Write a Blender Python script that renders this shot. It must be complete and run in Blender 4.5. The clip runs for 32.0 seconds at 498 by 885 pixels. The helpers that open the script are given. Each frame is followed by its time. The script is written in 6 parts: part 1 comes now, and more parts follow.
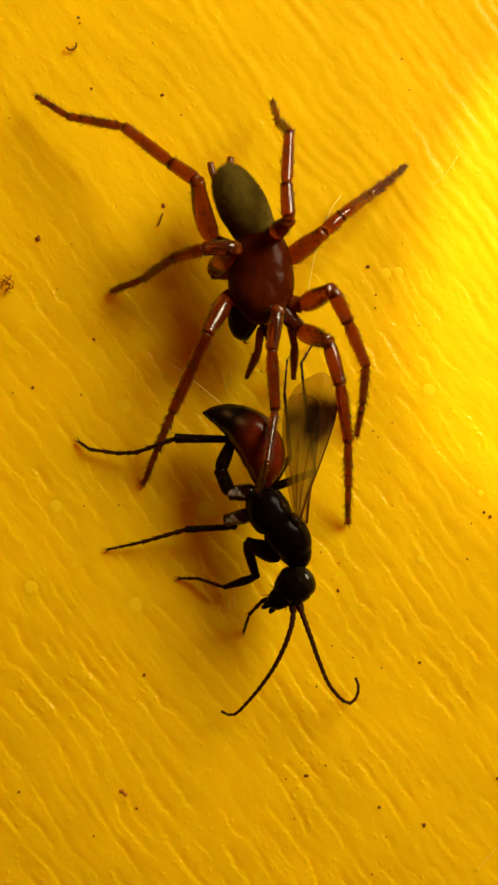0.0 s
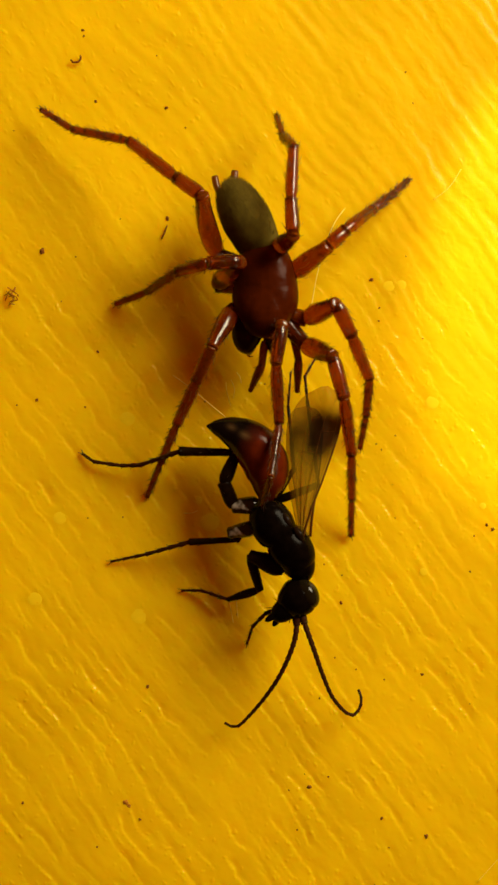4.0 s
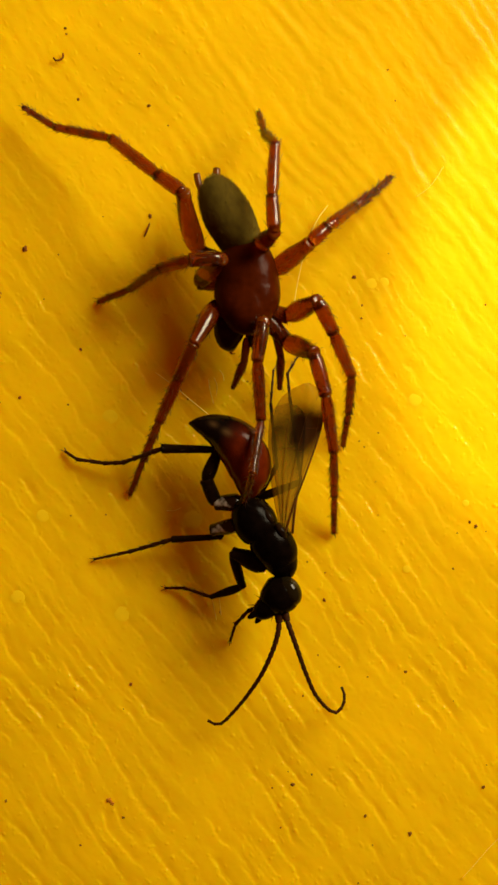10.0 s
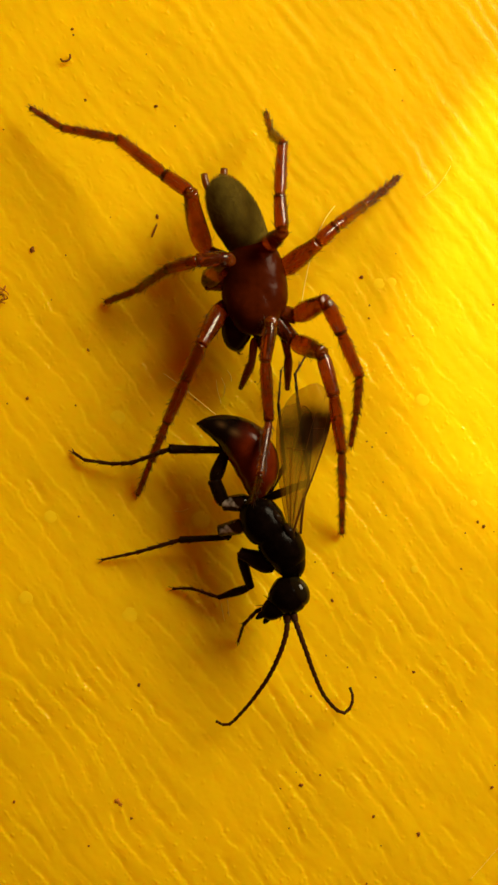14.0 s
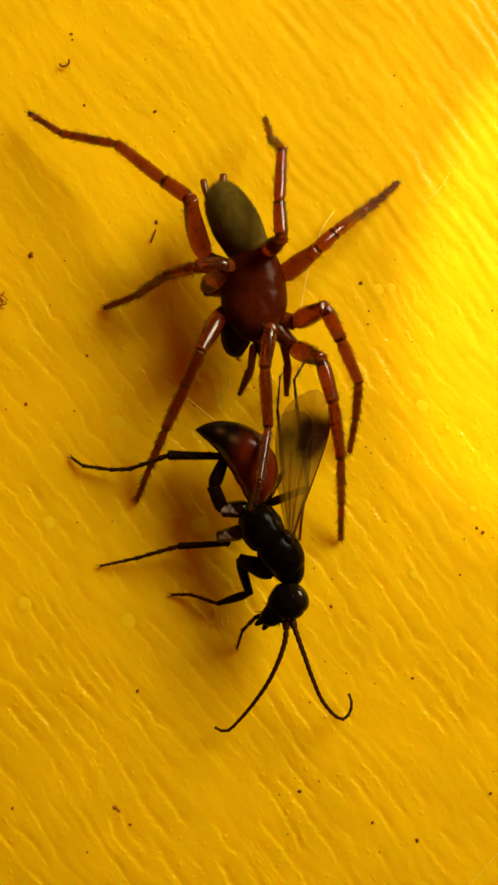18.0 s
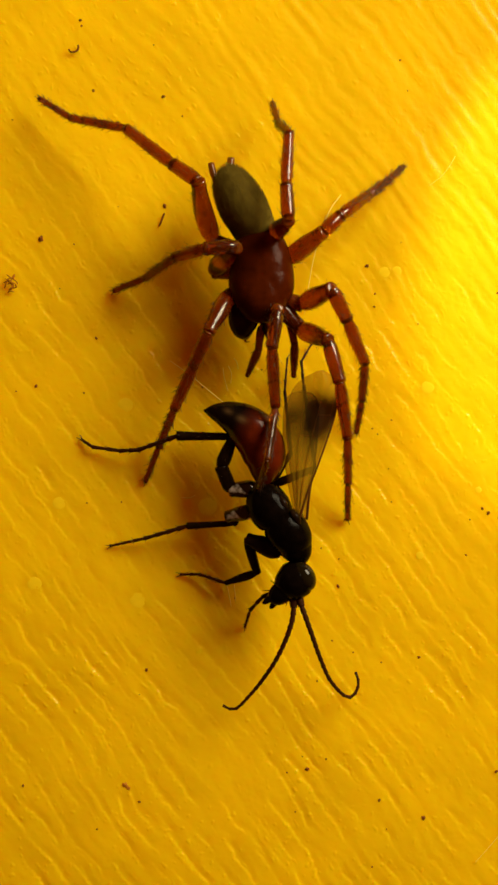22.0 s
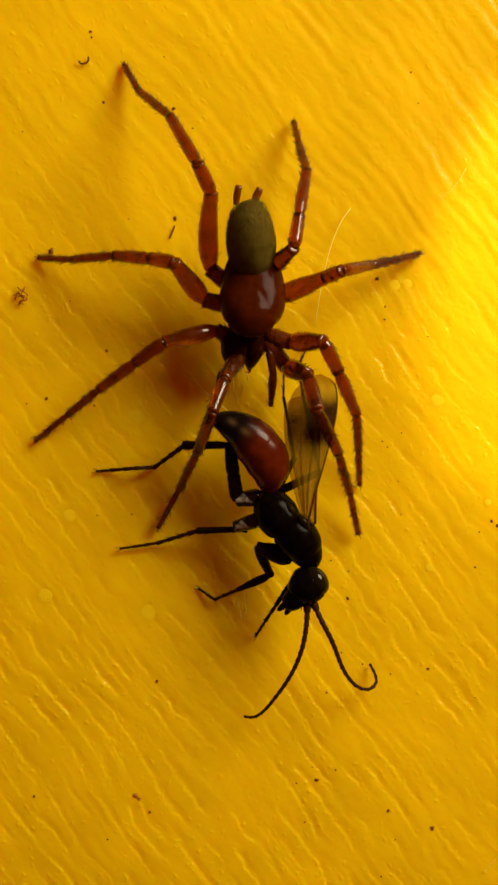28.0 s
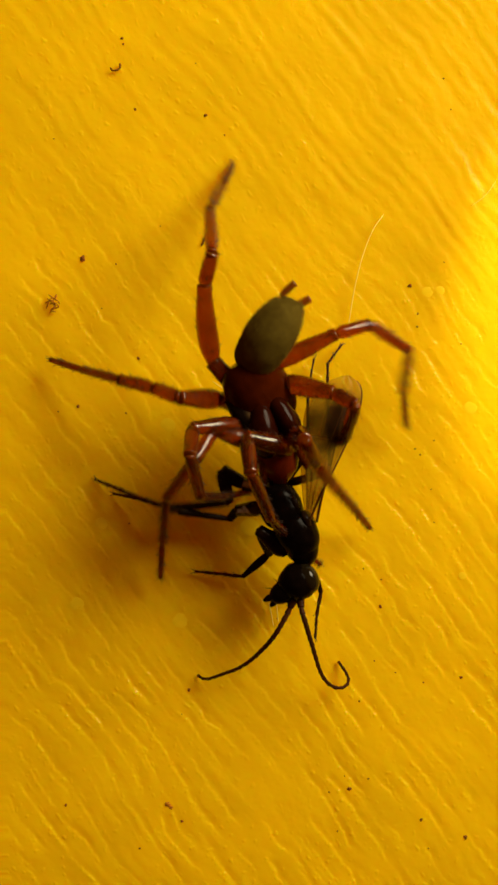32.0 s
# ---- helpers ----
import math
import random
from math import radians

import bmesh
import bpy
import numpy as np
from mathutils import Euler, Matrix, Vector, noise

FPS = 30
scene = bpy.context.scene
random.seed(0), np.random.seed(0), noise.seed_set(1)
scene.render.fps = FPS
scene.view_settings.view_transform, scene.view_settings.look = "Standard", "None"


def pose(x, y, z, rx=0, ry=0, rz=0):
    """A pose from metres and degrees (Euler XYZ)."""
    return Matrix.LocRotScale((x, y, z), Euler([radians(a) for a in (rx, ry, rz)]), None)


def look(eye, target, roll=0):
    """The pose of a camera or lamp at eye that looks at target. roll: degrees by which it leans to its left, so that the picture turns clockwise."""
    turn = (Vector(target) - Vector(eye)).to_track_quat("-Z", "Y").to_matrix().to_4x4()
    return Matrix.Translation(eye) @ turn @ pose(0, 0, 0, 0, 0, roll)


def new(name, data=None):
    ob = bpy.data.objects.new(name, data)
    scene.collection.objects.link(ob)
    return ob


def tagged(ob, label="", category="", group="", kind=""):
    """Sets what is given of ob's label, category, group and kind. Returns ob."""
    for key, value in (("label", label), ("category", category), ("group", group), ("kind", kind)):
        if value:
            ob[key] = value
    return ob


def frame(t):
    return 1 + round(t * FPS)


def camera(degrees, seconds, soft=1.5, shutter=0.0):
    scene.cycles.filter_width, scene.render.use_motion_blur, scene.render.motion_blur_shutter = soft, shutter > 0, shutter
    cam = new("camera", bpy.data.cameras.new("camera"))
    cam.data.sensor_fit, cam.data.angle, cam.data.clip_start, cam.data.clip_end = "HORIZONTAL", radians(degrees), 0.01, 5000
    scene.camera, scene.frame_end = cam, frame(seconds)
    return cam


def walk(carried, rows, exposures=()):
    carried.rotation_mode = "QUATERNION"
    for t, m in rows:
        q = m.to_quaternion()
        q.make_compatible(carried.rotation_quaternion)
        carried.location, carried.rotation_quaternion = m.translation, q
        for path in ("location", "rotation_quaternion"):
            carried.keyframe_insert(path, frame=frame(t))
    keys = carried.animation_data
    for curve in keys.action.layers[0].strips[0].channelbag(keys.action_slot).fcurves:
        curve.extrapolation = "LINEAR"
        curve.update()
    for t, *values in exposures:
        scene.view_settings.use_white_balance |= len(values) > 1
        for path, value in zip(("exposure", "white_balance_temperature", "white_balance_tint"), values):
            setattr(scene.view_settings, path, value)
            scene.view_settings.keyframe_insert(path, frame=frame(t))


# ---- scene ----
# A close view, about 26 mm wide, straight down on a sheet of yellow plastic.
# All lengths below are in millimetres; MM turns them into metres.
MM = 0.001
cam = camera(22.3, 32.0, soft=2.7, shutter=0.5)
# seconds, x, y, z (mm), turns about x, y, z (degrees); an unturned camera looks straight down
PATH = [
    (0.0, -0.327, -0.611, 65.673, 0.075, 0.085, -0.007),
    (0.5, -0.370, -0.380, 65.736, -0.037, 0.003, -0.009),
    (1.0, -0.381, -0.035, 65.807, -0.079, 0.012, 0.046),
    (1.5, -0.621, -0.257, 65.790, 0.104, -0.151, 0.016),
    (2.0, -0.503, -0.169, 65.716, 0.025, -0.051, 0.049),
    (2.5, -0.559, 0.030, 65.835, -0.094, -0.006, 0.057),
    (3.0, -0.537, 0.002, 65.853, -0.004, 0.007, 0.071),
    (3.5, -0.686, 0.229, 65.846, -0.142, -0.079, 0.074),
    (5.5, -0.550, 0.326, 65.862, -0.043, 0.007, 0.092),
    (6.0, -0.367, -0.305, 65.976, 0.146, -0.105, 0.102),
    (6.5, -0.237, -0.028, 65.917, 0.007, -0.010, 0.149),
    (7.0, -0.278, -0.002, 65.861, -0.030, -0.108, 0.087),
    (7.5, -0.049, -0.148, 65.881, 0.008, 0.000, 0.093),
    (8.0, 0.001, 0.049, 65.801, -0.144, -0.007, 0.070),
    (8.5, -0.082, -0.255, 65.714, 0.083, -0.067, 0.028),
    (9.0, -0.035, -0.075, 65.815, 0.063, -0.030, -0.002),
    (9.5, -0.119, 0.136, 65.885, 0.022, -0.117, -0.027),
    (10.0, 0.103, -0.079, 65.849, 0.060, -0.155, -0.000),
    (10.5, 0.202, -0.250, 65.801, 0.106, -0.131, -0.029),
    (11.0, -0.033, -0.320, 65.737, 0.160, -0.280, -0.086),
    (11.5, 0.069, -0.159, 65.700, 0.070, -0.174, -0.091),
    (12.0, -0.008, -0.065, 65.606, 0.026, -0.162, -0.053),
    (12.5, 0.054, -0.207, 65.717, 0.124, -0.004, -0.082),
    (13.0, -0.151, -0.106, 65.759, 0.056, -0.141, -0.086),
    (13.5, -0.392, -0.093, 65.745, 0.051, -0.287, -0.097),
    (14.0, -0.094, -0.148, 65.822, 0.137, 0.021, -0.100),
    (14.5, -0.088, -0.092, 65.836, 0.025, -0.143, -0.064),
    (16.5, 0.072, -0.120, 65.839, 0.149, 0.088, -0.089),
    (17.0, -0.120, -0.094, 65.946, 0.141, -0.104, -0.099),
    (17.5, -0.063, 0.253, 65.754, -0.017, -0.086, -0.065),
    (18.0, -0.292, 0.226, 65.752, 0.079, -0.199, -0.061),
    (18.5, -0.004, 0.185, 65.696, -0.018, -0.011, -0.079),
    (19.0, -0.640, 0.407, 65.845, -0.005, -0.330, -0.090),
    (19.5, -0.381, 0.383, 65.950, 0.111, -0.114, -0.089),
    (20.0, -0.516, 0.470, 65.928, 0.033, -0.125, -0.066),
    (20.5, -0.431, 0.196, 66.250, 0.025, 0.038, -0.111),
    (21.0, -0.368, 0.052, 66.333, -0.167, 0.090, -0.091),
    (21.5, -0.180, -0.750, 66.411, 0.046, 0.201, -0.110),
    (22.0, -0.257, -0.746, 66.434, 0.073, 0.179, -0.110),
    (22.5, -0.226, -0.726, 66.434, -0.012, 0.198, -0.099),
    (23.0, -0.393, -0.500, 66.509, -0.063, 0.173, -0.123),
    (23.5, -0.368, -0.594, 66.496, -0.062, 0.200, -0.141),
    (24.0, -0.342, -0.588, 66.625, -0.210, 0.176, -0.122),
    (24.5, -0.306, -0.300, 66.729, -0.130, 0.242, -0.140),
    (25.0, -0.544, -0.043, 66.764, -0.181, 0.162, -0.121),
    (25.5, -0.688, -0.109, 66.739, -0.082, -0.029, -0.120),
    (27.5, -0.490, 0.393, 66.553, -0.314, 0.332, -0.072),
    (28.0, -0.934, 0.808, 66.556, -0.692, 0.055, -0.063),
    (28.5, -0.944, 0.231, 66.670, -0.156, 0.135, -0.082),
    (29.0, -1.018, 0.714, 66.572, -0.453, 0.319, -0.058),
    (29.5, -1.818, 1.004, 66.418, -0.711, -0.090, 0.022),
    (30.0, -1.860, 0.982, 66.622, -0.718, 0.133, -0.094),
    (30.5, -1.993, 0.970, 66.460, -0.625, 0.042, -0.116),
    (31.0, -1.881, 0.783, 66.251, -0.521, 0.163, -0.102),
    (31.5, -2.066, 1.202, 66.294, -0.728, 0.268, -0.101),
    (32.0, -2.397, 1.198, 66.340, -0.678, 0.253, -0.111),
]
walk(cam, [(t, pose(x * MM, y * MM, z * MM, rx, ry, rz)) for t, x, y, z, rx, ry, rz in PATH],
     [(0.0, 0.0), (25.5, 0.0), (27.5, -0.12), (30.0, -0.10), (32.0, -0.08)])

# ---- light: a torch held beside the scene, with its hot spot and its spill, in a dim room ----
world = bpy.data.worlds.new("dim_room")
scene.world = world
world.use_nodes = True
world.node_tree.nodes["Background"].inputs["Color"].default_value = (1.0, 0.20, 0.01, 1)
world.node_tree.nodes["Background"].inputs["Strength"].default_value = 0.125
TORCH = (108.0, 99.0, 96.0)


def spot(name, watts, cone, blend, radius, place, target):
    lamp = bpy.data.lights.new(name, "SPOT")
    lamp.energy, lamp.spot_size, lamp.spot_blend = watts, radians(cone), blend
    lamp.shadow_soft_size, lamp.color = radius * MM, (1.0, 0.87, 0.60)
    ob = new(name, lamp)
    ob.matrix_world = look([c * MM for c in place], [c * MM for c in target])
    return ob


spot("torch_spill", 2.14, 150, 0.3, 50.0, TORCH, (5.0, 0.0, 0.0))
spot("torch_hot_spot", 1.40, 11.5, 0.05, 1.2, TORCH, (29.4, 16.0, 0.0))


# ---- materials ----
def material(name, colour, rough=0.4, **more):
    """A principled material with a fine colour variation and grain; more: sizes in mm, weights, colours."""
    m = bpy.data.materials.new(name)
    m.use_nodes = True
    nodes, links = m.node_tree.nodes, m.node_tree.links
    b = nodes["Principled BSDF"]
    b.inputs["Roughness"].default_value = rough
    coords = nodes.new("ShaderNodeTexCoord")
    n = nodes.new("ShaderNodeTexNoise")
    n.inputs["Scale"].default_value = 1000 / more.get("patch", 0.8)
    n.inputs["Detail"].default_value = 4
    links.new(coords.outputs["Object"], n.inputs["Vector"])
    ramp = nodes.new("ShaderNodeValToRGB")
    v = more.get("vary", 0.25)
    dark = more.get("dark", tuple(c * (1 - v) for c in colour))
    light = more.get("light", tuple(c * (1 + v) for c in colour))
    ramp.color_ramp.elements[0].position, ramp.color_ramp.elements[1].position = more.get("edge", (0.32, 0.68))
    ramp.color_ramp.elements[0].color, ramp.color_ramp.elements[1].color = (*dark, 1), (*light, 1)
    links.new(n.outputs["Fac"], ramp.inputs["Fac"])
    links.new(ramp.outputs["Color"], b.inputs["Base Color"])
    if more.get("bump", 0):
        g = nodes.new("ShaderNodeTexNoise")
        g.inputs["Scale"].default_value = 1000 / more.get("grain", 0.06)
        g.inputs["Detail"].default_value = 3
        links.new(coords.outputs["Object"], g.inputs["Vector"])
        bump = nodes.new("ShaderNodeBump")
        bump.inputs["Strength"].default_value = more["bump"]
        bump.inputs["Distance"].default_value = more.get("depth", 0.02) * MM
        links.new(g.outputs["Fac"], bump.inputs["Height"])
        links.new(bump.outputs["Normal"], b.inputs["Normal"])
    if more.get("joints", 0):
        # the shell is thicker and darker round the joints
        at = nodes.new("ShaderNodeAttribute")
        at.attribute_name = "joint"
        mix = nodes.new("ShaderNodeMix")
        mix.data_type = "RGBA"
        links.new(at.outputs["Fac"], mix.inputs["Factor"])
        links.new(ramp.outputs["Color"], mix.inputs["A"])
        mix.inputs["B"].default_value = (*(c * more["joints"] for c in colour), 1)
        links.new(mix.outputs["Result"], b.inputs["Base Color"])
        dim = nodes.new("ShaderNodeMath")
        dim.operation = "MULTIPLY_ADD"
        links.new(at.outputs["Fac"], dim.inputs[0])
        dim.inputs[1].default_value, dim.inputs[2].default_value = -0.85 * more.get("clear", 0), more.get("clear", 0)
        links.new(dim.outputs[0], b.inputs["Transmission Weight"])
    if more.get("sss", 0):
        b.inputs["Subsurface Weight"].default_value = more["sss"]
        b.inputs["Subsurface Radius"].default_value = more.get("sss_radius", (1.0, 0.45, 0.08))
        b.inputs["Subsurface Scale"].default_value = more.get("sss_mm", 0.5) * MM
    b.inputs["Coat Weight"].default_value = more.get("coat", 0)
    b.inputs["Coat Roughness"].default_value = more.get("coat_rough", 0.15)
    b.inputs["Specular IOR Level"].default_value = more.get("spec", 0.5)
    b.inputs["Sheen Weight"].default_value = more.get("sheen", 0)
    b.inputs["Transmission Weight"].default_value = more.get("clear", 0)
    b.inputs["IOR"].default_value = more.get("ior", 1.45)
    return m


PLASTIC = material("yellow_plastic", (0.82, 0.508, 0.002), 0.27, patch=6.0, vary=0.06, bump=0.3, grain=0.4, depth=0.03, sss=0.62,
                   sss_mm=3.0, sss_radius=(1.0, 0.48, 0.03), spec=0.14)
CARAPACE = material("red_brown_shell", (0.046, 0.0062, 0.0004), 0.19, patch=1.1, vary=0.30, bump=0.16, grain=0.10, spec=0.042)
CHELICERA = material("black_red_shell", (0.016, 0.0022, 0.0004), 0.16, patch=0.6, vary=0.3, bump=0.2, grain=0.1, spec=0.06)
PALP = material("dark_amber_shell", (0.14, 0.024, 0.001), 0.2, patch=0.6, vary=0.3, bump=0.2, grain=0.08, spec=0.2, clear=0.5, ior=1.40)
LEG = material("amber_shell", (0.30, 0.060, 0.002), 0.15, patch=1.2, vary=0.30, bump=0.16, grain=0.14, clear=0.86, spec=0.4, ior=1.42, joints=0.8, sss=0.6, sss_mm=0.35, sss_radius=(1.0, 0.35, 0.05))
LEG_END = material("brown_shell", (0.25, 0.054, 0.003), 0.20, patch=0.9, vary=0.35, bump=0.2, grain=0.06, clear=0.84, spec=0.35, ior=1.38, joints=0.8, sss=0.5, sss_mm=0.25, sss_radius=(1.0, 0.35, 0.05))
BRISTLE = material("dark_bristle", (0.035, 0.014, 0.006), 0.5, vary=0.2)
VELVET = material("olive_velvet", (0.085, 0.058, 0.006), 0.8, patch=0.42, vary=0.35, bump=0.15, grain=0.03, depth=0.02, spec=0.03, light=(0.098, 0.068, 0.008), dark=(0.070, 0.046, 0.005))
DOWN = material("olive_down", (0.115, 0.080, 0.010), 0.7, patch=1.6, vary=0.4, spec=0.04)
SPINNERET = material("pale_brown_spinneret", (0.22, 0.065, 0.006), 0.3, vary=0.3, clear=0.6, ior=1.35)
EYE = material("glossy_black_eye", (0.01, 0.006, 0.004), 0.08, vary=0.1, coat=1.0)
BLACK = material("black_cuticle", (0.0028, 0.0014, 0.0008), 0.18, patch=0.4, vary=0.4, bump=0.3, grain=0.07, depth=0.02, spec=0.04)
WASP_EYE = material("brown_black_eye", (0.009, 0.006, 0.002), 0.10, vary=0.3, bump=0.1, grain=0.03, spec=0.22)
WASP_LEG = material("black_leg_cuticle", (0.010, 0.0045, 0.0018), 0.2, patch=0.3, vary=0.4, bump=0.4, grain=0.06, spec=0.06)
ANTENNA = material("brown_black_antenna", (0.036, 0.011, 0.0025), 0.4, patch=0.3, vary=0.4, spec=0.06)
# pale patches: silvery hairs, with their bright highlights painted into the colour
COXA = material("silvery_black_cuticle", (0.005, 0.004, 0.003), 0.2, patch=1.1, light=(0.50, 0.47, 0.38), dark=(0.004, 0.002, 0.001), edge=(0.52, 0.60), bump=0.6, grain=0.14, spec=0.7)
GRAIN = material("dark_dirt", (0.17, 0.057, 0.008), 0.8, spec=0.05, patch=0.08, vary=0.5, bump=0.8, grain=0.04)
CRUMB = material("rust_crumb", (0.40, 0.15, 0.010), 0.7, spec=0.05, patch=0.1, vary=0.4, bump=0.8, grain=0.05)
DROP = material("clear_dried_drop", (0.84, 0.56, 0.006), 0.3, patch=0.5, vary=0.04, spec=0.15)
VEIN = material("amber_vein", (0.08, 0.026, 0.004), 0.4, vary=0.2, spec=0.1)
SILK = material("golden_silk", (0.95, 0.74, 0.12), 0.25, vary=0.1, patch=0.5)


def gaster_material():
    """Glossy red-brown at the base, black towards the tip, by the length along the part (object x, mm)."""
    m = material("red_and_black_gaster", (0.080, 0.0085, 0.001), 0.20, patch=0.6, vary=0.2, bump=0.2, grain=0.1, spec=0.18)
    nodes, links = m.node_tree.nodes, m.node_tree.links
    at = nodes.new("ShaderNodeAttribute")
    at.attribute_name = "along"
    wob = nodes.new("ShaderNodeTexNoise")
    wob.inputs["Scale"].default_value = 1800
    add = nodes.new("ShaderNodeMath")
    add.operation = "MULTIPLY_ADD"
    add.inputs[1].default_value = 0.12
    links.new(wob.outputs["Fac"], add.inputs[0])
    links.new(at.outputs["Fac"], add.inputs[2])
    ramp = nodes.new("ShaderNodeValToRGB")
    ramp.color_ramp.elements[0].position, ramp.color_ramp.elements[1].position = 0.54, 0.69
    links.new(add.outputs[0], ramp.inputs["Fac"])
    mix = nodes.new("ShaderNodeMix")
    mix.data_type = "RGBA"
    b = nodes["Principled BSDF"]
    links.new(ramp.outputs["Color"], mix.inputs["Factor"])
    links.new(b.inputs["Base Color"].links[0].from_socket, mix.inputs["A"])
    mix.inputs["B"].default_value = (0.005, 0.003, 0.002, 1)
    pale, spots = nodes.new("ShaderNodeAttribute"), nodes.new("ShaderNodeMix")
    pale.attribute_name = "pale"
    spots.data_type = "RGBA"
    spots.inputs["B"].default_value = (0.10, 0.055, 0.02, 1)
    links.new(pale.outputs["Fac"], spots.inputs["Factor"])
    links.new(mix.outputs["Result"], spots.inputs["A"])
    links.new(spots.outputs["Result"], b.inputs["Base Color"])
    return m


def wing_material():
    """A smoky clear membrane with a darker cloud near its tip."""
    m = bpy.data.materials.new("smoky_wing_membrane")
    m.use_nodes = True
    nodes, links = m.node_tree.nodes, m.node_tree.links
    nodes.remove(nodes["Principled BSDF"])
    clear, gloss, film = nodes.new("ShaderNodeBsdfTransparent"), nodes.new("ShaderNodeBsdfGlossy"), nodes.new("ShaderNodeBsdfDiffuse")
    gloss.inputs["Roughness"].default_value = 0.3
    at = nodes.new("ShaderNodeAttribute")
    at.attribute_name = "cloudiness"
    tint = nodes.new("ShaderNodeValToRGB")
    tint.color_ramp.elements[0].color, tint.color_ramp.elements[1].color = (0.86, 0.74, 0.40, 1), (0.06, 0.03, 0.008, 1)
    smoke = nodes.new("ShaderNodeValToRGB")
    smoke.color_ramp.elements[0].color, smoke.color_ramp.elements[1].color = (0.46, 0.28, 0.012, 1), (0.03, 0.013, 0.003, 1)
    links.new(at.outputs["Fac"], smoke.inputs["Fac"])
    links.new(smoke.outputs["Color"], film.inputs["Color"])
    links.new(at.outputs["Fac"], tint.inputs["Fac"])
    links.new(tint.outputs["Color"], clear.inputs["Color"])
    one, two = nodes.new("ShaderNodeMixShader"), nodes.new("ShaderNodeMixShader")
    one.inputs["Fac"].default_value, two.inputs["Fac"].default_value = 0.40, 0.006
    links.new(clear.outputs[0], one.inputs[1])
    links.new(film.outputs[0], one.inputs[2])
    links.new(one.outputs[0], two.inputs[1])
    links.new(gloss.outputs[0], two.inputs[2])
    links.new(two.outputs[0], nodes["Material Output"].inputs["Surface"])
    return m


GASTER, WING = gaster_material(), wing_material()


# ---- building helpers ----
def part(name, bm, mats, parent=None, label="", smooth=True):
    """Links a bmesh drawn in mm as one mesh object, under parent."""
    for v in bm.verts:
        v.co *= MM
    bmesh.ops.recalc_face_normals(bm, faces=bm.faces[:])
    me = bpy.data.meshes.new(name)
    bm.to_mesh(me)
    bm.free()
    for m in mats if isinstance(mats, (list, tuple)) else [mats]:
        me.materials.append(m)
    if smooth:
        me.shade_smooth()
    ob = new(name, me)
    ob.parent = parent
    if label:
        ob["label"] = label
    return ob


def spline(points, n):
    """n + 1 points on a smooth curve through the given tuples of numbers."""
    p = [np.array(q, float) for q in points]
    p = [2 * p[0] - p[1], *p, 2 * p[-1] - p[-2]]
    out = []
    for k in range(n + 1):
        s = k / n * (len(p) - 3)
        i = min(int(s), len(p) - 4)
        u = s - i
        a, b, c, d = p[i:i + 4]
        out.append(0.5 * (2 * b + (c - a) * u + (2 * a - 5 * b + 4 * c - d) * u ** 2 + (3 * b - a - 3 * c + d) * u ** 3))
    return out


def skin(bm, rings, closed=True):
    """Joins rings of vertices of one count into a tube, and caps its ends."""
    for a, b in zip(rings, rings[1:]):
        for i in range(len(a)):
            j = (i + 1) % len(a)
            bm.faces.new((a[i], a[j], b[j], b[i]))
    if closed:
        bm.faces.new(rings[0][::-1])
        bm.faces.new(rings[-1])


def loft(spine, n=24, sides=20, lumps=0.0, seed=0, peak=1.0):
    """A body along a spine of (x, y, z, half width, half height); across it lies flat."""
    bm = bmesh.new()
    layer = bm.verts.layers.float.new("along")
    pts = spline(spine, n)
    rings = []
    for k, p in enumerate(pts):
        a, b = pts[max(k - 1, 0)], pts[min(k + 1, n)]
        way = Vector((b - a)[:3]).normalized()
        side = way.cross(Vector((0, 0, 1)))
        side = side.normalized() if side.length > 1e-4 else Vector((1, 0, 0))
        up = side.cross(way)
        w, h = max(p[3], 0.02), max(p[4], 0.02)
        ring = []
        for i in range(sides):
            c, s = math.cos(2 * math.pi * i / sides), math.sin(2 * math.pi * i / sides)
            q = Vector(p[:3]) + side * (w * c) + up * (h * (s if s < 0 else s ** peak))
            if lumps:
                q += (side * c + up * s) * (lumps * noise.noise(q * 1.7 + Vector((seed, 0, 0))))
            v = bm.verts.new(q)
            v[layer] = k / n
            ring.append(v)
        rings.append(ring)
    skin(bm, rings)
    return bm


def ball(bm, place, radii, turn=(0, 0, 0), detail=2):
    m = pose(*place, *turn) @ Matrix.Diagonal((*radii, 1))
    bmesh.ops.create_icosphere(bm, subdivisions=detail, radius=1, matrix=m)
    return bm


def hair(bm, root, tip, r, index=0, bend=(0, 0, 0)):
    """One tapering three-sided bristle."""
    root, tip = Vector(root), Vector(tip)
    mid = (root + tip) / 2 + Vector(bend)
    way = (tip - root).normalized()
    a = way.orthogonal().normalized()
    b = way.cross(a)
    low = [bm.verts.new(root + (a * math.cos(q) + b * math.sin(q)) * r) for q in (0, 2.1, 4.2)]
    half = [bm.verts.new(mid + (a * math.cos(q) + b * math.sin(q)) * r * 0.7) for q in (0, 2.1, 4.2)]
    end = bm.verts.new(tip)
    for i in range(3):
        j = (i + 1) % 3
        for f in (bm.faces.new((low[i], low[j], half[j], half[i])), bm.faces.new((half[i], half[j], end))):
            f.material_index = index


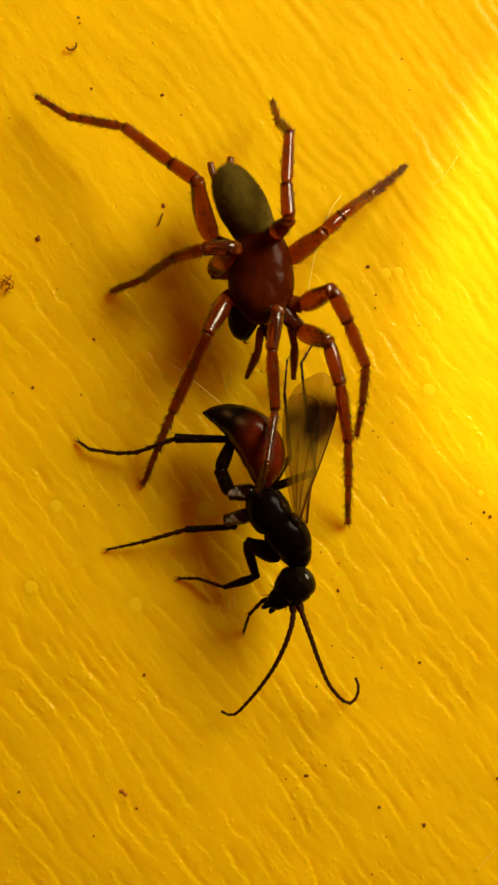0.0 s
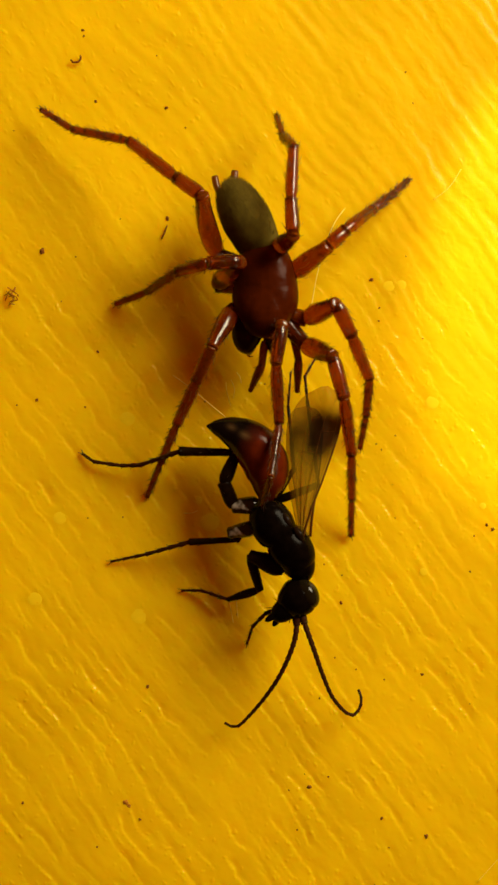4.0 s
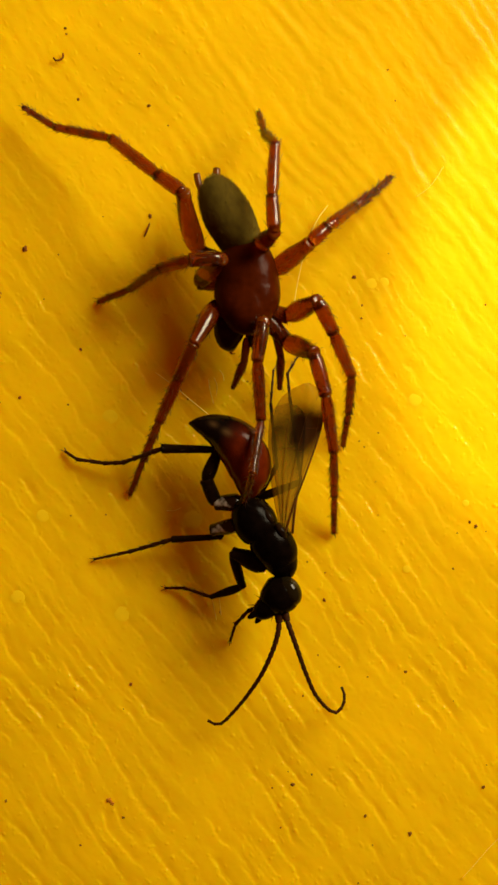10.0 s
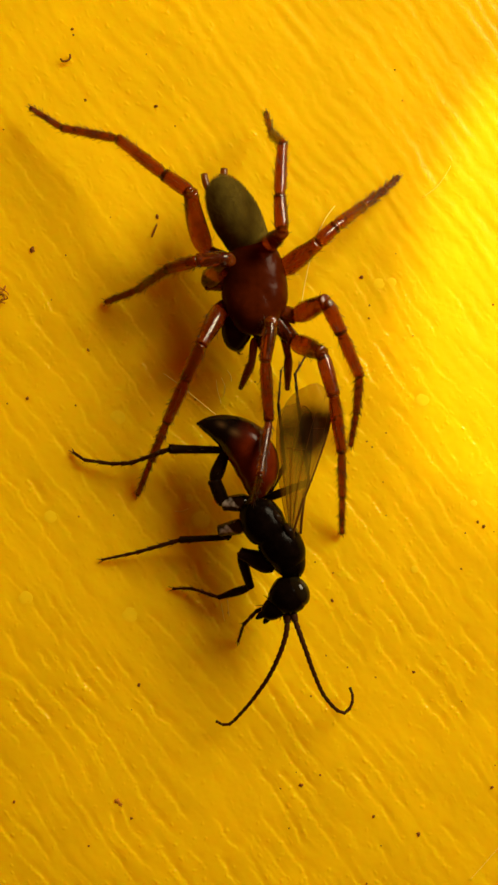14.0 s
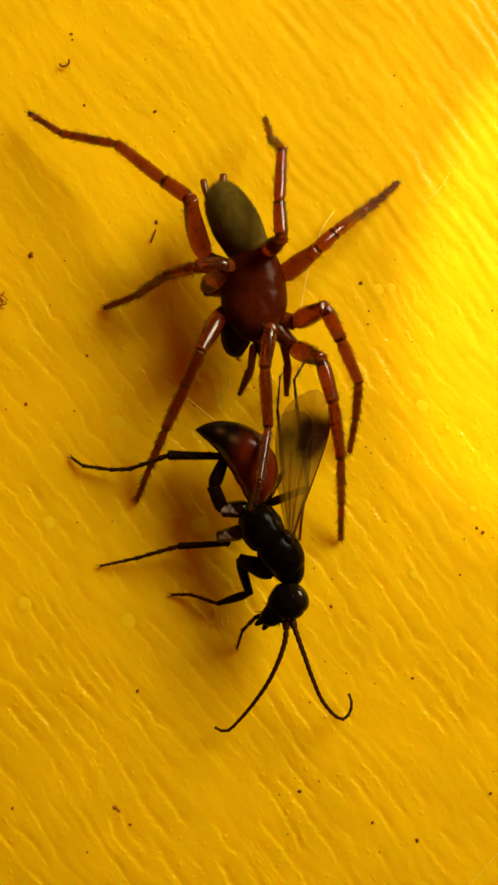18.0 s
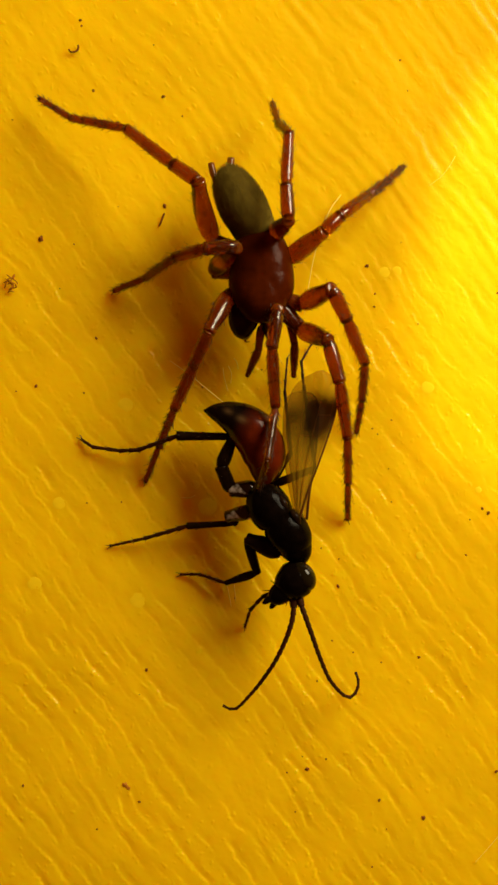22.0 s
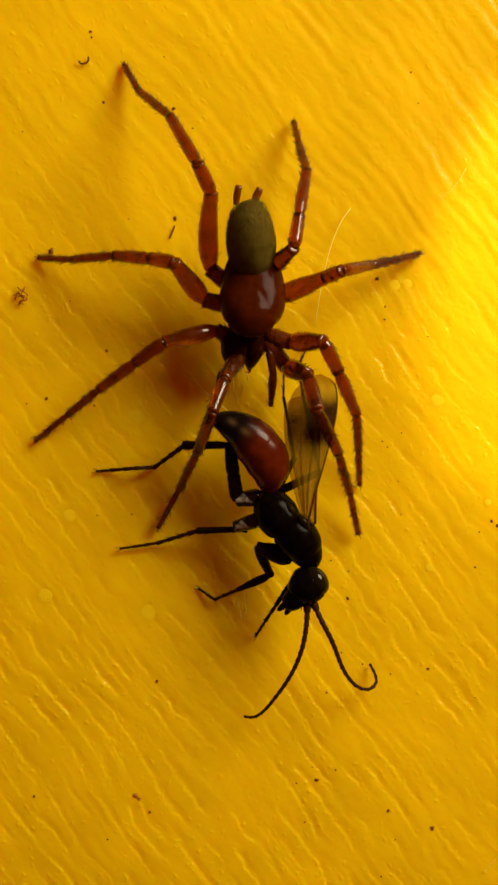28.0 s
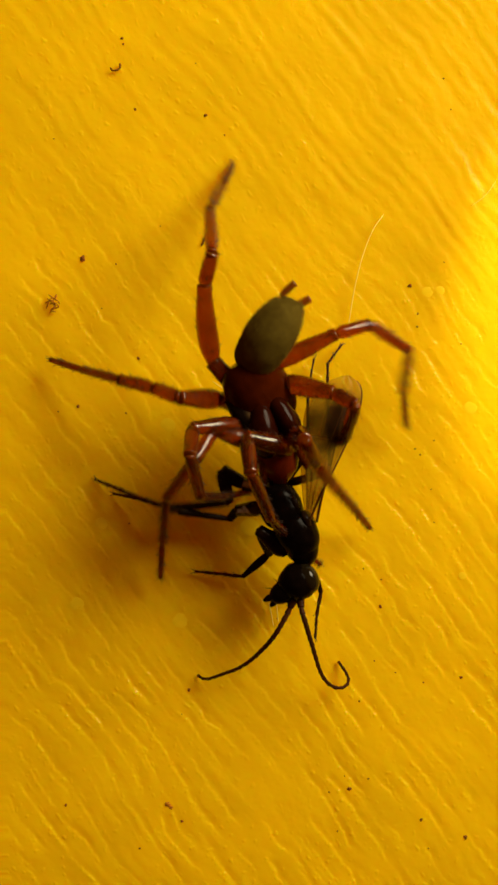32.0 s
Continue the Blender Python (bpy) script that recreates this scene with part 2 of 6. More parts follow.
def limb(length, r0, r1, belly=0.0, bow=0.0, hairs=0, hair_len=0.35, seed=0, sides=12, claws=False, knobs=True, knots=0):
    """One joint of a leg along +z, with swollen ends, a belly, and lifted bristles (second material).
    knots: short rings that flare towards the tip, each with a pair of spines."""
    bm = bmesh.new()
    layer = bm.verts.layers.float.new("joint")
    rnd = random.Random(seed)
    n = max(16, 6 * knots)
    rings = []

    def shape(u):
        r = r0 + (r1 - r0) * u + belly * math.sin(math.pi * min(1, u * 1.12) ** 0.8)
        if knots:
            r *= 0.80 + 0.42 * (min(max(u, 0), 0.999) * knots % 1.0) ** 1.6
        elif knobs:
            r *= 1 + 0.05 * math.exp(-((u - 0.95) / 0.08) ** 2) - 0.20 * math.exp(-(max(u, 0) / 0.10) ** 2)
        return r

    ends = ((0.24, 0.42), (0.19, 0.70), (0.11, 0.92))
    stations = [-q for q, _ in ends] + [k / n for k in range(n + 1)] + [1 + q for q, _ in ends[::-1]]
    for k, u in enumerate(stations):
        if u < 0:
            z, r = u * r0, shape(0) * ends[k][1]
        elif u > 1:
            z, r = length + (u - 1) * r1, shape(1) * ends[len(stations) - 1 - k][1]
        else:
            z, r = u * length, shape(u)
        off = bow * math.sin(math.pi * min(max(u, 0), 1))
        rings.append([bm.verts.new((r * math.cos(2 * math.pi * i / sides) + off, r * math.sin(2 * math.pi * i / sides), z)) for i in range(sides)])
        for v in rings[-1]:
            v[layer] = min(1.0, max(1 - max(u, 0) / 0.05, 1 - max(1 - u, 0) / 0.09, 0.0) * 0.28)
    skin(bm, rings)
    for _ in range(hairs):
        u, a = rnd.uniform(0.08, 0.98), rnd.uniform(0, 2 * math.pi)
        r = shape(u)
        off = bow * math.sin(math.pi * u)
        out = Vector((math.cos(a), math.sin(a), rnd.uniform(1.0, 3.0))).normalized()
        root = Vector((r * 0.95 * math.cos(a) + off, r * 0.95 * math.sin(a), u * length))
        hair(bm, root, root + out * hair_len * rnd.uniform(0.4, 1.3), 0.013, 1)
    for k in range(1, knots + 1):
        for a in (0.7, 2.2, 4.4):
            u, r = k / knots - 0.02, shape(k / knots - 0.02)
            root = Vector((r * 0.9 * math.cos(a), r * 0.9 * math.sin(a), u * length))
            hair(bm, root, root + Vector((math.cos(a), math.sin(a), 1.1)) * 0.13, 0.014, 1)
    if claws:
        for s in (-1, 1):
            hair(bm, (0, s * 0.03, length), (0.05, s * 0.13, length + 0.28), 0.028, 1, (0.05, s * 0.03, 0.02))
    return bm


def aim(a, b):
    """The pose (mm) of a joint of a leg from a towards b."""
    way = Vector(b) - Vector(a)
    return Matrix.Translation(Vector(a)) @ Vector((0, 0, 1)).rotation_difference(way).to_matrix().to_4x4()


def to_m(m):
    m = m.copy()
    m.translation *= MM
    return m


CHAINS = {}
RIDERS = {}


def chain(key, thing, base, joints, names, radii, mats, hairs=(), bellies=(), bows=(), claws=False, hair_len=0.35, labels=(), knotted=()):
    """A jointed limb: the first piece is a part of thing, the others are pieces of that part.
    joints are in the place's mm at rest; base is the resting pose (mm) of the thing."""
    inv = base.inverted()
    rest = [inv @ Vector(j) for j in joints]
    poses, pieces = [], []
    for k in range(len(joints) - 1):
        m = aim(rest[k], rest[k + 1])
        length = (rest[k + 1] - rest[k]).length
        r = radii[k]
        bm = limb(length, r[0], r[1], bellies[k] if k < len(bellies) else 0.0, bows[k] if k < len(bows) else 0.0,
                  hairs[k] if k < len(hairs) else 0, hair_len, len(CHAINS) * 31 + k, claws=claws and k == len(joints) - 2,
                  knots=max(1, round(length / 0.62)) if names[k] in knotted else 0)
        ob = part(names[k], bm, [mats[min(k, len(mats) - 1)], BRISTLE], pieces[0] if pieces else thing, labels[k] if k < len(labels) else "")
        ob.matrix_basis = to_m(m if not pieces else poses[0].inverted() @ m)
        poses.append(m)
        pieces.append(ob)
    CHAINS[key] = (pieces, poses, rest)
    return pieces


# ---- the sheet of plastic ----
CA, SA = math.cos(radians(-53)), math.sin(radians(-53))


def furrows(along, across, pitch, seed, reach, lip):
    """Broken furrows, one to a strip of this pitch: a soft bank towards the light, a short steep beaded one against it."""
    n = noise.noise
    u = across / pitch
    j = math.floor(u + 0.5)
    shift = 0.30 * n((along * 0.30, j * 5.17, seed + 2.0)) + 0.08 * n((along * 1.4, j * 2.71, seed + 6.0))
    d = (u - j - shift) * pitch
    gate = n((along * 0.55, j * 3.77, seed + 4.0)) + reach
    if gate <= 0:
        return 0.0
    gate = min(1.0, gate * 2.6)
    bead = max(n((along * 6.2, j * 5.13, seed + 9.0)) + 0.02, 0.0)
    torn = 0.105 * (1 + 0.9 * n((along * 3.4, j * 7.7, seed + 13.0)))
    cut = math.exp(-(d / 0.27) ** 2) if d > 0 else math.exp(-(d / torn) ** 2)
    edge = math.exp(-((d + 0.14) / 0.068) ** 2)
    return gate * (lip * (0.04 + 4.6 * bead) * edge - cut * (0.75 + 0.5 * n((along * 2.2, j * 1.9, seed + 15.0))))


def height(x, y):
    """The height (mm) of the sheet's wrinkled face: deep broken furrows low down, fine even ripples towards the upper right."""
    n = noise.noise
    along, across = x * CA + y * SA, -x * SA + y * CA
    across += 0.55 * n((along * 0.16, across * 0.14, 3.1)) + 0.16 * n((along * 0.8, across * 0.5, 6.0)) + 0.04 * n((along * 3.0, across * 1.6, 8.0))
    fine = min(max((y - 5.0 + 0.25 * x) / 9, 0), 1)
    bold = 1 - 0.85 * fine
    corner = min(max((x + 0.35 * y - 3.0) / 7, 0), 1)
    low = min(max((-4.0 - y) / 10, 0), 1)
    patch = min(max(0.78 + 0.8 * n((x * 0.21, y * 0.21, 12.0)), 0.36), 1.0) * (1 + 0.25 * low)
    h = 0.085 * n((x * 0.16, y * 0.16, 2.0)) + 0.030 * n((along * 0.30, across * 1.0, 21.0)) + 0.016 * n((along * 0.7, across * 2.2, 25.0)) - 0.045
    h += bold * patch * (0.046 * furrows(along, across, 1.02, 0.0, 0.27, 0.27) + 0.018 * furrows(along, across + 0.4, 0.58, 50.0, 0.06, 0.45))
    pimple = n((along * 2.9, across * 4.2, 40.0)) - 0.42
    if pimple > 0:
        h += 0.10 * bold * patch * pimple
    if fine > 0.02:
        wave = math.sin(2 * math.pi * across / 0.74 + 2.6 * n((along * 0.22, across * 0.35, 70.0)))
        h += fine * (0.0065 + 0.0040 * corner) * wave * (0.75 + 0.8 * n((along * 0.25, across * 0.5, 75.0)))
        pimple = n((along * 2.4, across * 5.0, 44.0)) - 0.36
        if pimple > 0:
            h += 0.075 * fine * (1 - 0.6 * corner) * pimple
    return h + 0.006 * n((x * 4.2, y * 4.2, 60.0)) * (0.5 + max(0.0, 1.4 * n((x * 0.5, y * 0.5, 64.0))))


def sheet():
    """Yellow plastic with slanting wrinkles; finely meshed where it is seen, coarse further out."""
    step = 0.045
    xs = [-150, -90, -50, -28, -19] + [-15.5 + step * k for k in range(int(31.5 / step) + 1)] + [20, 30, 50, 90, 150]
    ys = [-150, -90, -55, -38, -29] + [-25.5 + step * k for k in range(int(51 / step) + 1)] + [29, 38, 55, 90, 150]
    verts, faces = [], []
    for y in ys:
        for x in xs:
            h = height(x, y) if abs(x) < 29 and abs(y) < 39 else 0.0
            verts.append((x * MM, y * MM, h * MM))
    nx, ny = len(xs), len(ys)
    for j in range(ny - 1):
        for i in range(nx - 1):
            q = j * nx + i
            faces.append((q, q + 1, q + nx + 1, q + nx))
    # the rim and the underside, 6 mm below
    rim = [i for i in range(nx)] + [j * nx + nx - 1 for j in range(1, ny)] + [(ny - 1) * nx + i for i in range(nx - 2, -1, -1)] + [j * nx for j in range(ny - 2, 0, -1)]
    first = len(verts)
    verts += [(verts[q][0], verts[q][1], -6 * MM) for q in rim]
    n = len(rim)
    faces += [(rim[(i + 1) % n], rim[i], first + i, first + (i + 1) % n) for i in range(n)]
    faces.append([first + i for i in range(n)][::-1])
    me = bpy.data.meshes.new("ground")
    me.from_pydata(verts, [], faces)
    me.materials.append(PLASTIC)
    me.shade_smooth()
    return tagged(new("ground", me), "wrinkled glossy sheet of translucent yellow plastic", "plastic sheet", kind="structure")


sheet()


# ---- the spider ----
JAWS = []
SPIDER_BASE = pose(0.2, 7.6, 0.0)
LEG_NAMES = ["leg", "femur", "patella", "tibia", "metatarsus", "tarsus"]


def local(base, spine):
    """A spine of (x, y, z, ...) in the place's mm, moved into the space of a thing at base."""
    inv = base.inverted()
    return [(*(inv @ Vector(p[:3])), *p[3:]) for p in spine]


def spider():
    root = tagged(new("spider"), "red-brown ground spider with an olive velvety abdomen", "spider")
    root.matrix_basis = to_m(SPIDER_BASE)
    base = SPIDER_BASE
    bm = loft(local(base, [(0.09, 9.62, 2.95, 0.90, 0.60), (0.10, 9.46, 3.02, 1.18, 1.00), (0.12, 9.10, 3.08, 1.38, 1.18), (0.15, 8.50, 3.10, 1.53, 1.24), (0.18, 7.85, 3.12, 1.63, 1.26), (0.19, 7.25, 3.15, 1.66, 1.27), (0.18, 6.80, 3.18, 1.58, 1.28), (0.17, 6.45, 3.20, 1.44, 1.28), (0.17, 6.20, 3.20, 1.28, 1.20), (0.17, 6.04, 3.15, 1.10, 0.98), (0.17, 5.96, 3.02, 0.84, 0.60)]), 72, 72, 0.02, 3, 0.80)
    # furrows that spread from a short groove in the middle
    groove = base.inverted() @ Vector((0.16, 7.78, 0))
    for v in bm.verts:
        if v.co.z > 3.2:
            dx, dy = v.co.x - groove.x, v.co.y - groove.y
            far, a = math.hypot(dx, dy), math.atan2(dy, dx)
            v.co.z -= 0.008 * max(0.0, math.cos(a * 8 + 0.6 * noise.noise((a * 2, 1.5, 0)))) ** 2 * min(1, far / 0.5) + 0.03 * math.exp(-(dx / 0.10) ** 2 - (dy / 0.32) ** 2)
            ahead = -dy
            if 0 < ahead < 1.7:
                v.co.z -= 0.030 * math.exp(-((abs(dx) - 0.22 - 0.50 * ahead) / 0.12) ** 2) * math.sin(math.pi * ahead / 1.7)
            v.co.z += 0.010 * noise.noise(v.co * 4.5)
    body = part("carapace", bm, CARAPACE, root, "dark red-brown carapace with shallow furrows")
    for x, y, r in [(0.39, 5.99, 0.07), (0.61, 6.01, 0.07), (0.14, 5.96, 0.07), (-0.08, 5.99, 0.07), (0.66, 6.21, 0.08), (-0.03, 6.21, 0.08)]:
        part("eye", ball(bmesh.new(), base.inverted() @ Vector((x, y, 4.05)), (r, r, r), detail=2), EYE, body, "tiny glossy black eye")
    part("sternum", loft(local(base, [(0.11, 8.91, 2.30, 0.57, 0.30), (0.17, 7.50, 2.20, 1.19, 0.50), (0.11, 5.65, 2.20, 0.80, 0.40)]), 12, 16), CARAPACE, root)
    for k, s in enumerate(([(-0.14, 7.16, 2.70, 0.51, 0.60), (-0.44, 6.31, 2.80, 0.74, 0.85), (-0.70, 5.64, 2.80, 0.82, 0.88), (-0.74, 5.12, 2.60, 0.64, 0.66), (-0.66, 4.82, 2.30, 0.36, 0.38), (-0.60, 4.62, 2.05, 0.10, 0.12)], [(0.54, 7.16, 2.70, 0.51, 0.60), (0.65, 6.31, 2.70, 0.59, 0.80), (0.71, 5.64, 2.65, 0.60, 0.85), (0.66, 5.15, 2.50, 0.46, 0.64), (0.60, 4.80, 2.25, 0.26, 0.36), (0.56, 4.55, 2.05, 0.08, 0.12)])):
        jaw = part("chelicera", loft(local(base, s), 12, 16, 0.03, k), CHELICERA, root, "dark swollen chelicera")
        e, w = local(base, s)[-1], 0.4 if k == 0 else -0.4
        fang = [(e[0] - w * 0.2, e[1] + 0.25, e[2], 0.07, 0.07), (e[0] - w * 0.2, e[1], e[2] - 0.05, 0.065, 0.065), (e[0], e[1] - 0.14, e[2] - 0.1, 0.045, 0.045), (e[0] + w * 0.45, e[1] - 0.13, e[2] - 0.15, 0.012, 0.012)]
        part("fang", loft(fang, 12, 10), LEG_END, jaw, "curved dark fang")
        JAWS.append(jaw)
    belly_spine = local(base, [(0.10, 9.30, 2.90, 0.66, 0.40), (-0.05, 9.70, 3.00, 0.98, 0.85), (-0.32, 10.36, 3.15, 1.13, 1.18), (-0.74, 11.16, 3.20, 1.21, 1.32), (-1.16, 12.00, 3.10, 1.09, 1.18), (-1.51, 12.66, 2.90, 0.78, 0.80), (-1.76, 12.98, 2.75, 0.32, 0.35)])
    belly = part("abdomen", loft(belly_spine, 40, 40, 0.04, 8), VELVET, root, "olive-brown velvety abdomen")
    # short down, laid back over the abdomen
    rnd = random.Random(5)
    bm = bmesh.new()
    fine = spline(belly_spine, 60)
    for _ in range(6000):
        k = rnd.randint(2, 57)
        p, q = fine[k], fine[k + 2]
        way = Vector((q - p)[:3]).normalized()
        side = way.cross(Vector((0, 0, 1))).normalized()
        up = side.cross(way)
        a = rnd.uniform(-0.5, math.pi + 0.5)
        out = side * math.cos(a) + up * math.sin(a)
        at = Vector(p[:3]) + side * (p[3] * math.cos(a)) + up * (p[4] * math.sin(a))
        hair(bm, at, at + (way * rnd.uniform(0.8, 1.2) + out * rnd.uniform(0.08, 0.5)).normalized() * rnd.uniform(0.10, 0.26), 0.0042)
    tagged(part("down", bm, DOWN, belly, "short pale olive down"), kind="stuff")
    for s in ([(-2.12, 12.58, 2.70, 0.14, 0.15), (-2.25, 12.98, 2.58, 0.18, 0.18), (-2.35, 13.46, 2.50, 0.17, 0.17)], [(-1.38, 12.95, 2.70, 0.14, 0.15), (-1.36, 13.32, 2.58, 0.20, 0.18), (-1.34, 13.72, 2.50, 0.18, 0.18)]):
        part("spinneret", loft(local(base, s), 8, 12), SPINNERET, belly, "pale brown tubular spinneret")
    stout = [(0.42, 0.40), (0.40, 0.36), (0.34, 0.33), (0.31, 0.26), (0.22, 0.19), (0.17, 0.13)]
    slim = [(0.40, 0.36), (0.34, 0.32), (0.31, 0.30), (0.29, 0.25), (0.21, 0.18), (0.16, 0.12)]
    hairy = (30, 60, 34, 100, 150, 100)
    # coxae take the darker shell: shade beside the carapace put into their colour
    mats = [PALP, LEG, LEG, LEG, LEG_END, LEG_END]
    for key, joints, radii, bows in (
        ("A", [(-0.74, 8.87, 2.60), (-2.20, 9.47, 2.80), (-2.88, 11.92, 5.66), (-4.15, 12.90, 4.93), (-6.58, 15.06, 3.26), (-9.59, 15.98, 1.78), (-11.28, 17.15, 1.16)], stout, (0, -0.12)),
        ("B", [(-1.02, 8.02, 2.60), (-2.24, 8.06, 2.30), (-1.04, 8.91, 4.60), (-2.62, 8.78, 4.92), (-4.17, 8.56, 3.57), (-5.81, 7.79, 1.45), (-7.54, 7.30, 0.19)], stout, ()),
        ("C", [(-0.74, 6.32, 2.60), (-1.38, 6.90, 3.00), (-2.42, 4.75, 4.45), (-3.22, 3.08, 3.83), (-4.25, 1.02, 2.39), (-5.14, -0.93, 1.21), (-5.91, -2.72, 0.10)], slim, ()),
        ("D", [(0.25, 5.48, 2.60), (0.65, 5.40, 2.80), (0.94, 5.75, 5.26), (0.67, 3.89, 5.56), (0.86, 1.10, 4.06), (0.42, -1.50, 5.55), (0.02, -2.95, 3.85)], slim, ()),
        ("E", [(0.96, 9.29, 2.60), (0.73, 9.76, 2.70), (1.47, 9.94, 6.04), (1.37, 11.76, 5.66), (1.52, 14.46, 4.87), (1.04, 15.40, 2.94), (0.78, 16.81, 1.46)], slim, ()),
        ("F", [(1.10, 8.30, 2.60), (1.49, 8.53, 2.80), (3.24, 9.71, 4.25), (4.13, 10.57, 3.97), (5.64, 11.88, 2.38), (6.82, 12.91, 1.20), (7.65, 13.81, 0.10)], stout, ()),
        ("G", [(1.00, 6.37, 2.45), (2.17, 5.05, 2.60), (3.44, 4.30, 4.61), (3.99, 2.28, 4.72), (4.47, -0.48, 3.33), (4.62, -2.79, 1.57), (4.69, -4.72, 0.18)], stout, ()),
        ("H", [(0.95, 6.62, 2.45), (2.23, 6.31, 2.70), (3.61, 6.84, 4.72), (4.41, 5.34, 4.13), (5.42, 3.30, 2.67), (5.36, 1.47, 1.31), (5.16, -0.18, 0.21)], stout, ()),
    ):
        chain(key, root, base, joints, LEG_NAMES, radii, mats, hairy, (0.03, 0.13, 0.04, 0.03, 0.01, 0.01), bows, claws=True, hair_len=0.36)
    for key, joints in (("PL", [(0.17, 5.19, 2.60), (0.03, 4.02, 2.40), (-0.55, 2.76, 1.40)]), ("PR", [(1.61, 5.49, 2.50), (1.87, 4.30, 2.40), (1.84, 2.70, 1.50)])):
        chain(key, root, base, joints, ["palp", "palp_tip"], [(0.21, 0.19), (0.23, 0.12)], [PALP, PALP], (5, 22), (0.01, 0.03), hair_len=0.25)
    return root, belly, body


# ---- the wasp ----
WASP_BASE = pose(1.2, -4.6, 0.0)


def wasp():
    root = tagged(new("wasp"), "slender black spider wasp with a red-banded abdomen", "wasp")
    base = WASP_BASE
    root.matrix_basis = to_m(base)
    part("propodeum", loft(local(base, [(-0.03, -2.79, 2.95, 0.28, 0.35), (0.12, -3.15, 3.00, 0.80, 0.80), (0.38, -3.62, 3.05, 1.04, 1.02), (0.66, -4.10, 3.07, 1.10, 1.04), (1.01, -4.52, 3.05, 0.90, 0.95), (1.18, -4.81, 3.00, 0.34, 0.50)]), 24, 32, 0.05, 1), BLACK, root, "smooth black rear of the thorax")
    part("thorax", loft(local(base, [(0.92, -4.27, 3.05, 0.50, 0.60), (1.15, -4.60, 3.10, 1.01, 1.05), (1.46, -5.08, 3.12, 1.09, 1.12), (1.74, -5.59, 3.08, 1.01, 1.05), (1.93, -6.09, 3.03, 0.76, 0.80), (2.08, -6.38, 3.00, 0.36, 0.40)]), 24, 32, 0.05, 1), BLACK, root, "smooth black thorax")
    part("pronotum", loft(local(base, [(1.65, -5.56, 3.05, 0.79, 0.80), (1.88, -5.95, 3.03, 0.84, 0.86), (2.08, -6.35, 3.00, 0.65, 0.68), (2.22, -6.72, 2.95, 0.28, 0.30)]), 18, 28, 0.04, 1), BLACK, root, "narrow black collar of the thorax")
    for at in ([(1.63, -4.05, 3.90, 0.14, 0.15), (1.85, -4.37, 4.00, 0.22, 0.22), (2.02, -4.71, 3.90, 0.14, 0.15)], [(1.03, -3.37, 3.70, 0.14, 0.12), (1.25, -3.67, 3.80, 0.19, 0.20), (1.41, -3.95, 3.75, 0.11, 0.12)]):
        part("wing_base", loft(local(base, at), 8, 12), WASP_LEG, root)
    part("petiole", loft(local(base, [(0.17, -2.48, 3.00, 0.25, 0.25), (0.05, -2.81, 3.00, 0.20, 0.20), (0.03, -3.15, 3.00, 0.25, 0.25)]), 8, 12), BLACK, root)
    pieces = []
    for name, first, spine, holder, label in (
        ("gaster", 0, [(0.11, -2.87, 3.00, 0.17, 0.20), (0.25, -2.36, 3.00, 0.62, 0.60), (0.33, -1.63, 3.05, 1.02, 0.98), (0.16, -0.79, 3.10, 1.16, 1.10), (-0.30, -0.06, 3.10, 1.12, 1.07), (-0.59, 0.19, 3.10, 0.98, 0.95), (-0.81, 0.33, 3.08, 0.34, 0.30)], root, "glossy red-brown front of the gaster"),
        ("gaster_tip", 2, [(0.31, -1.07, 3.10, 0.34, 0.30), (0.05, -0.51, 3.10, 1.08, 1.02), (-0.30, -0.06, 3.10, 1.145, 1.085), (-0.96, 0.44, 3.05, 0.95, 0.95), (-1.69, 0.75, 3.00, 0.67, 0.68), (-2.28, 0.89, 2.95, 0.37, 0.38), (-2.73, 0.95, 2.90, 0.06, 0.06)], None, "black gaster tip with two pale spots"),
    ):
        bm = loft(local(base, spine), 60, 48, 0.03, 2)
        layer, along = bm.verts.layers.float.new("pale"), bm.verts.layers.float["along"]
        for v in bm.verts:
            v[along] = (first + 6 * v[along]) / 8
        for x, y, r in [(-1.47, 0.88, 0.22), (-0.83, 0.49, 0.25)]:
            at = base.inverted() @ Vector((x, y, 0))
            for v in bm.verts:
                if v.co.z > 2.9:
                    d = Vector((v.co.x - at.x, v.co.y - at.y))
                    d = Vector((d.x * 0.88 - d.y * 0.48, 1.7 * (d.x * 0.48 + d.y * 0.88)))
                    v[layer] = max(v[layer], 0.8 * math.exp(-(d.length / r) ** 2))
        pieces.append(part(name, bm, GASTER, holder or pieces[0], label))
    bm = ball(bmesh.new(), (0, 0, 0), (1.0, 0.98, 0.95), detail=4)
    for v in bm.verts:
        v.co += v.co * 0.04 * noise.noise(v.co * 2.2)
        if v.co.x < -0.2:
            v.co.y *= 1 - 0.25 * (-v.co.x - 0.2)
    head = part("head", bm, BLACK, root, "rounded black head")
    head.matrix_basis = to_m(base.inverted() @ pose(*((1.79, -7.6, 3.1)), 0, 0, 20))
    for place, radii, turn in (((0.50, 0.06, 0.18), (0.58, 0.80, 0.72), (0, 20, 10)), ((-0.12, 0.1, -0.62), (0.55, 0.70, 0.42), (0, 10, 0))):
        part("compound_eye", ball(bmesh.new(), place, radii, turn, 4), WASP_EYE, head, "brownish black compound eye")
    part("face", ball(bmesh.new(), (-0.72, -0.32, -0.05), (0.85, 0.58, 0.62), (0, 0, 18), 3), BLACK, head)
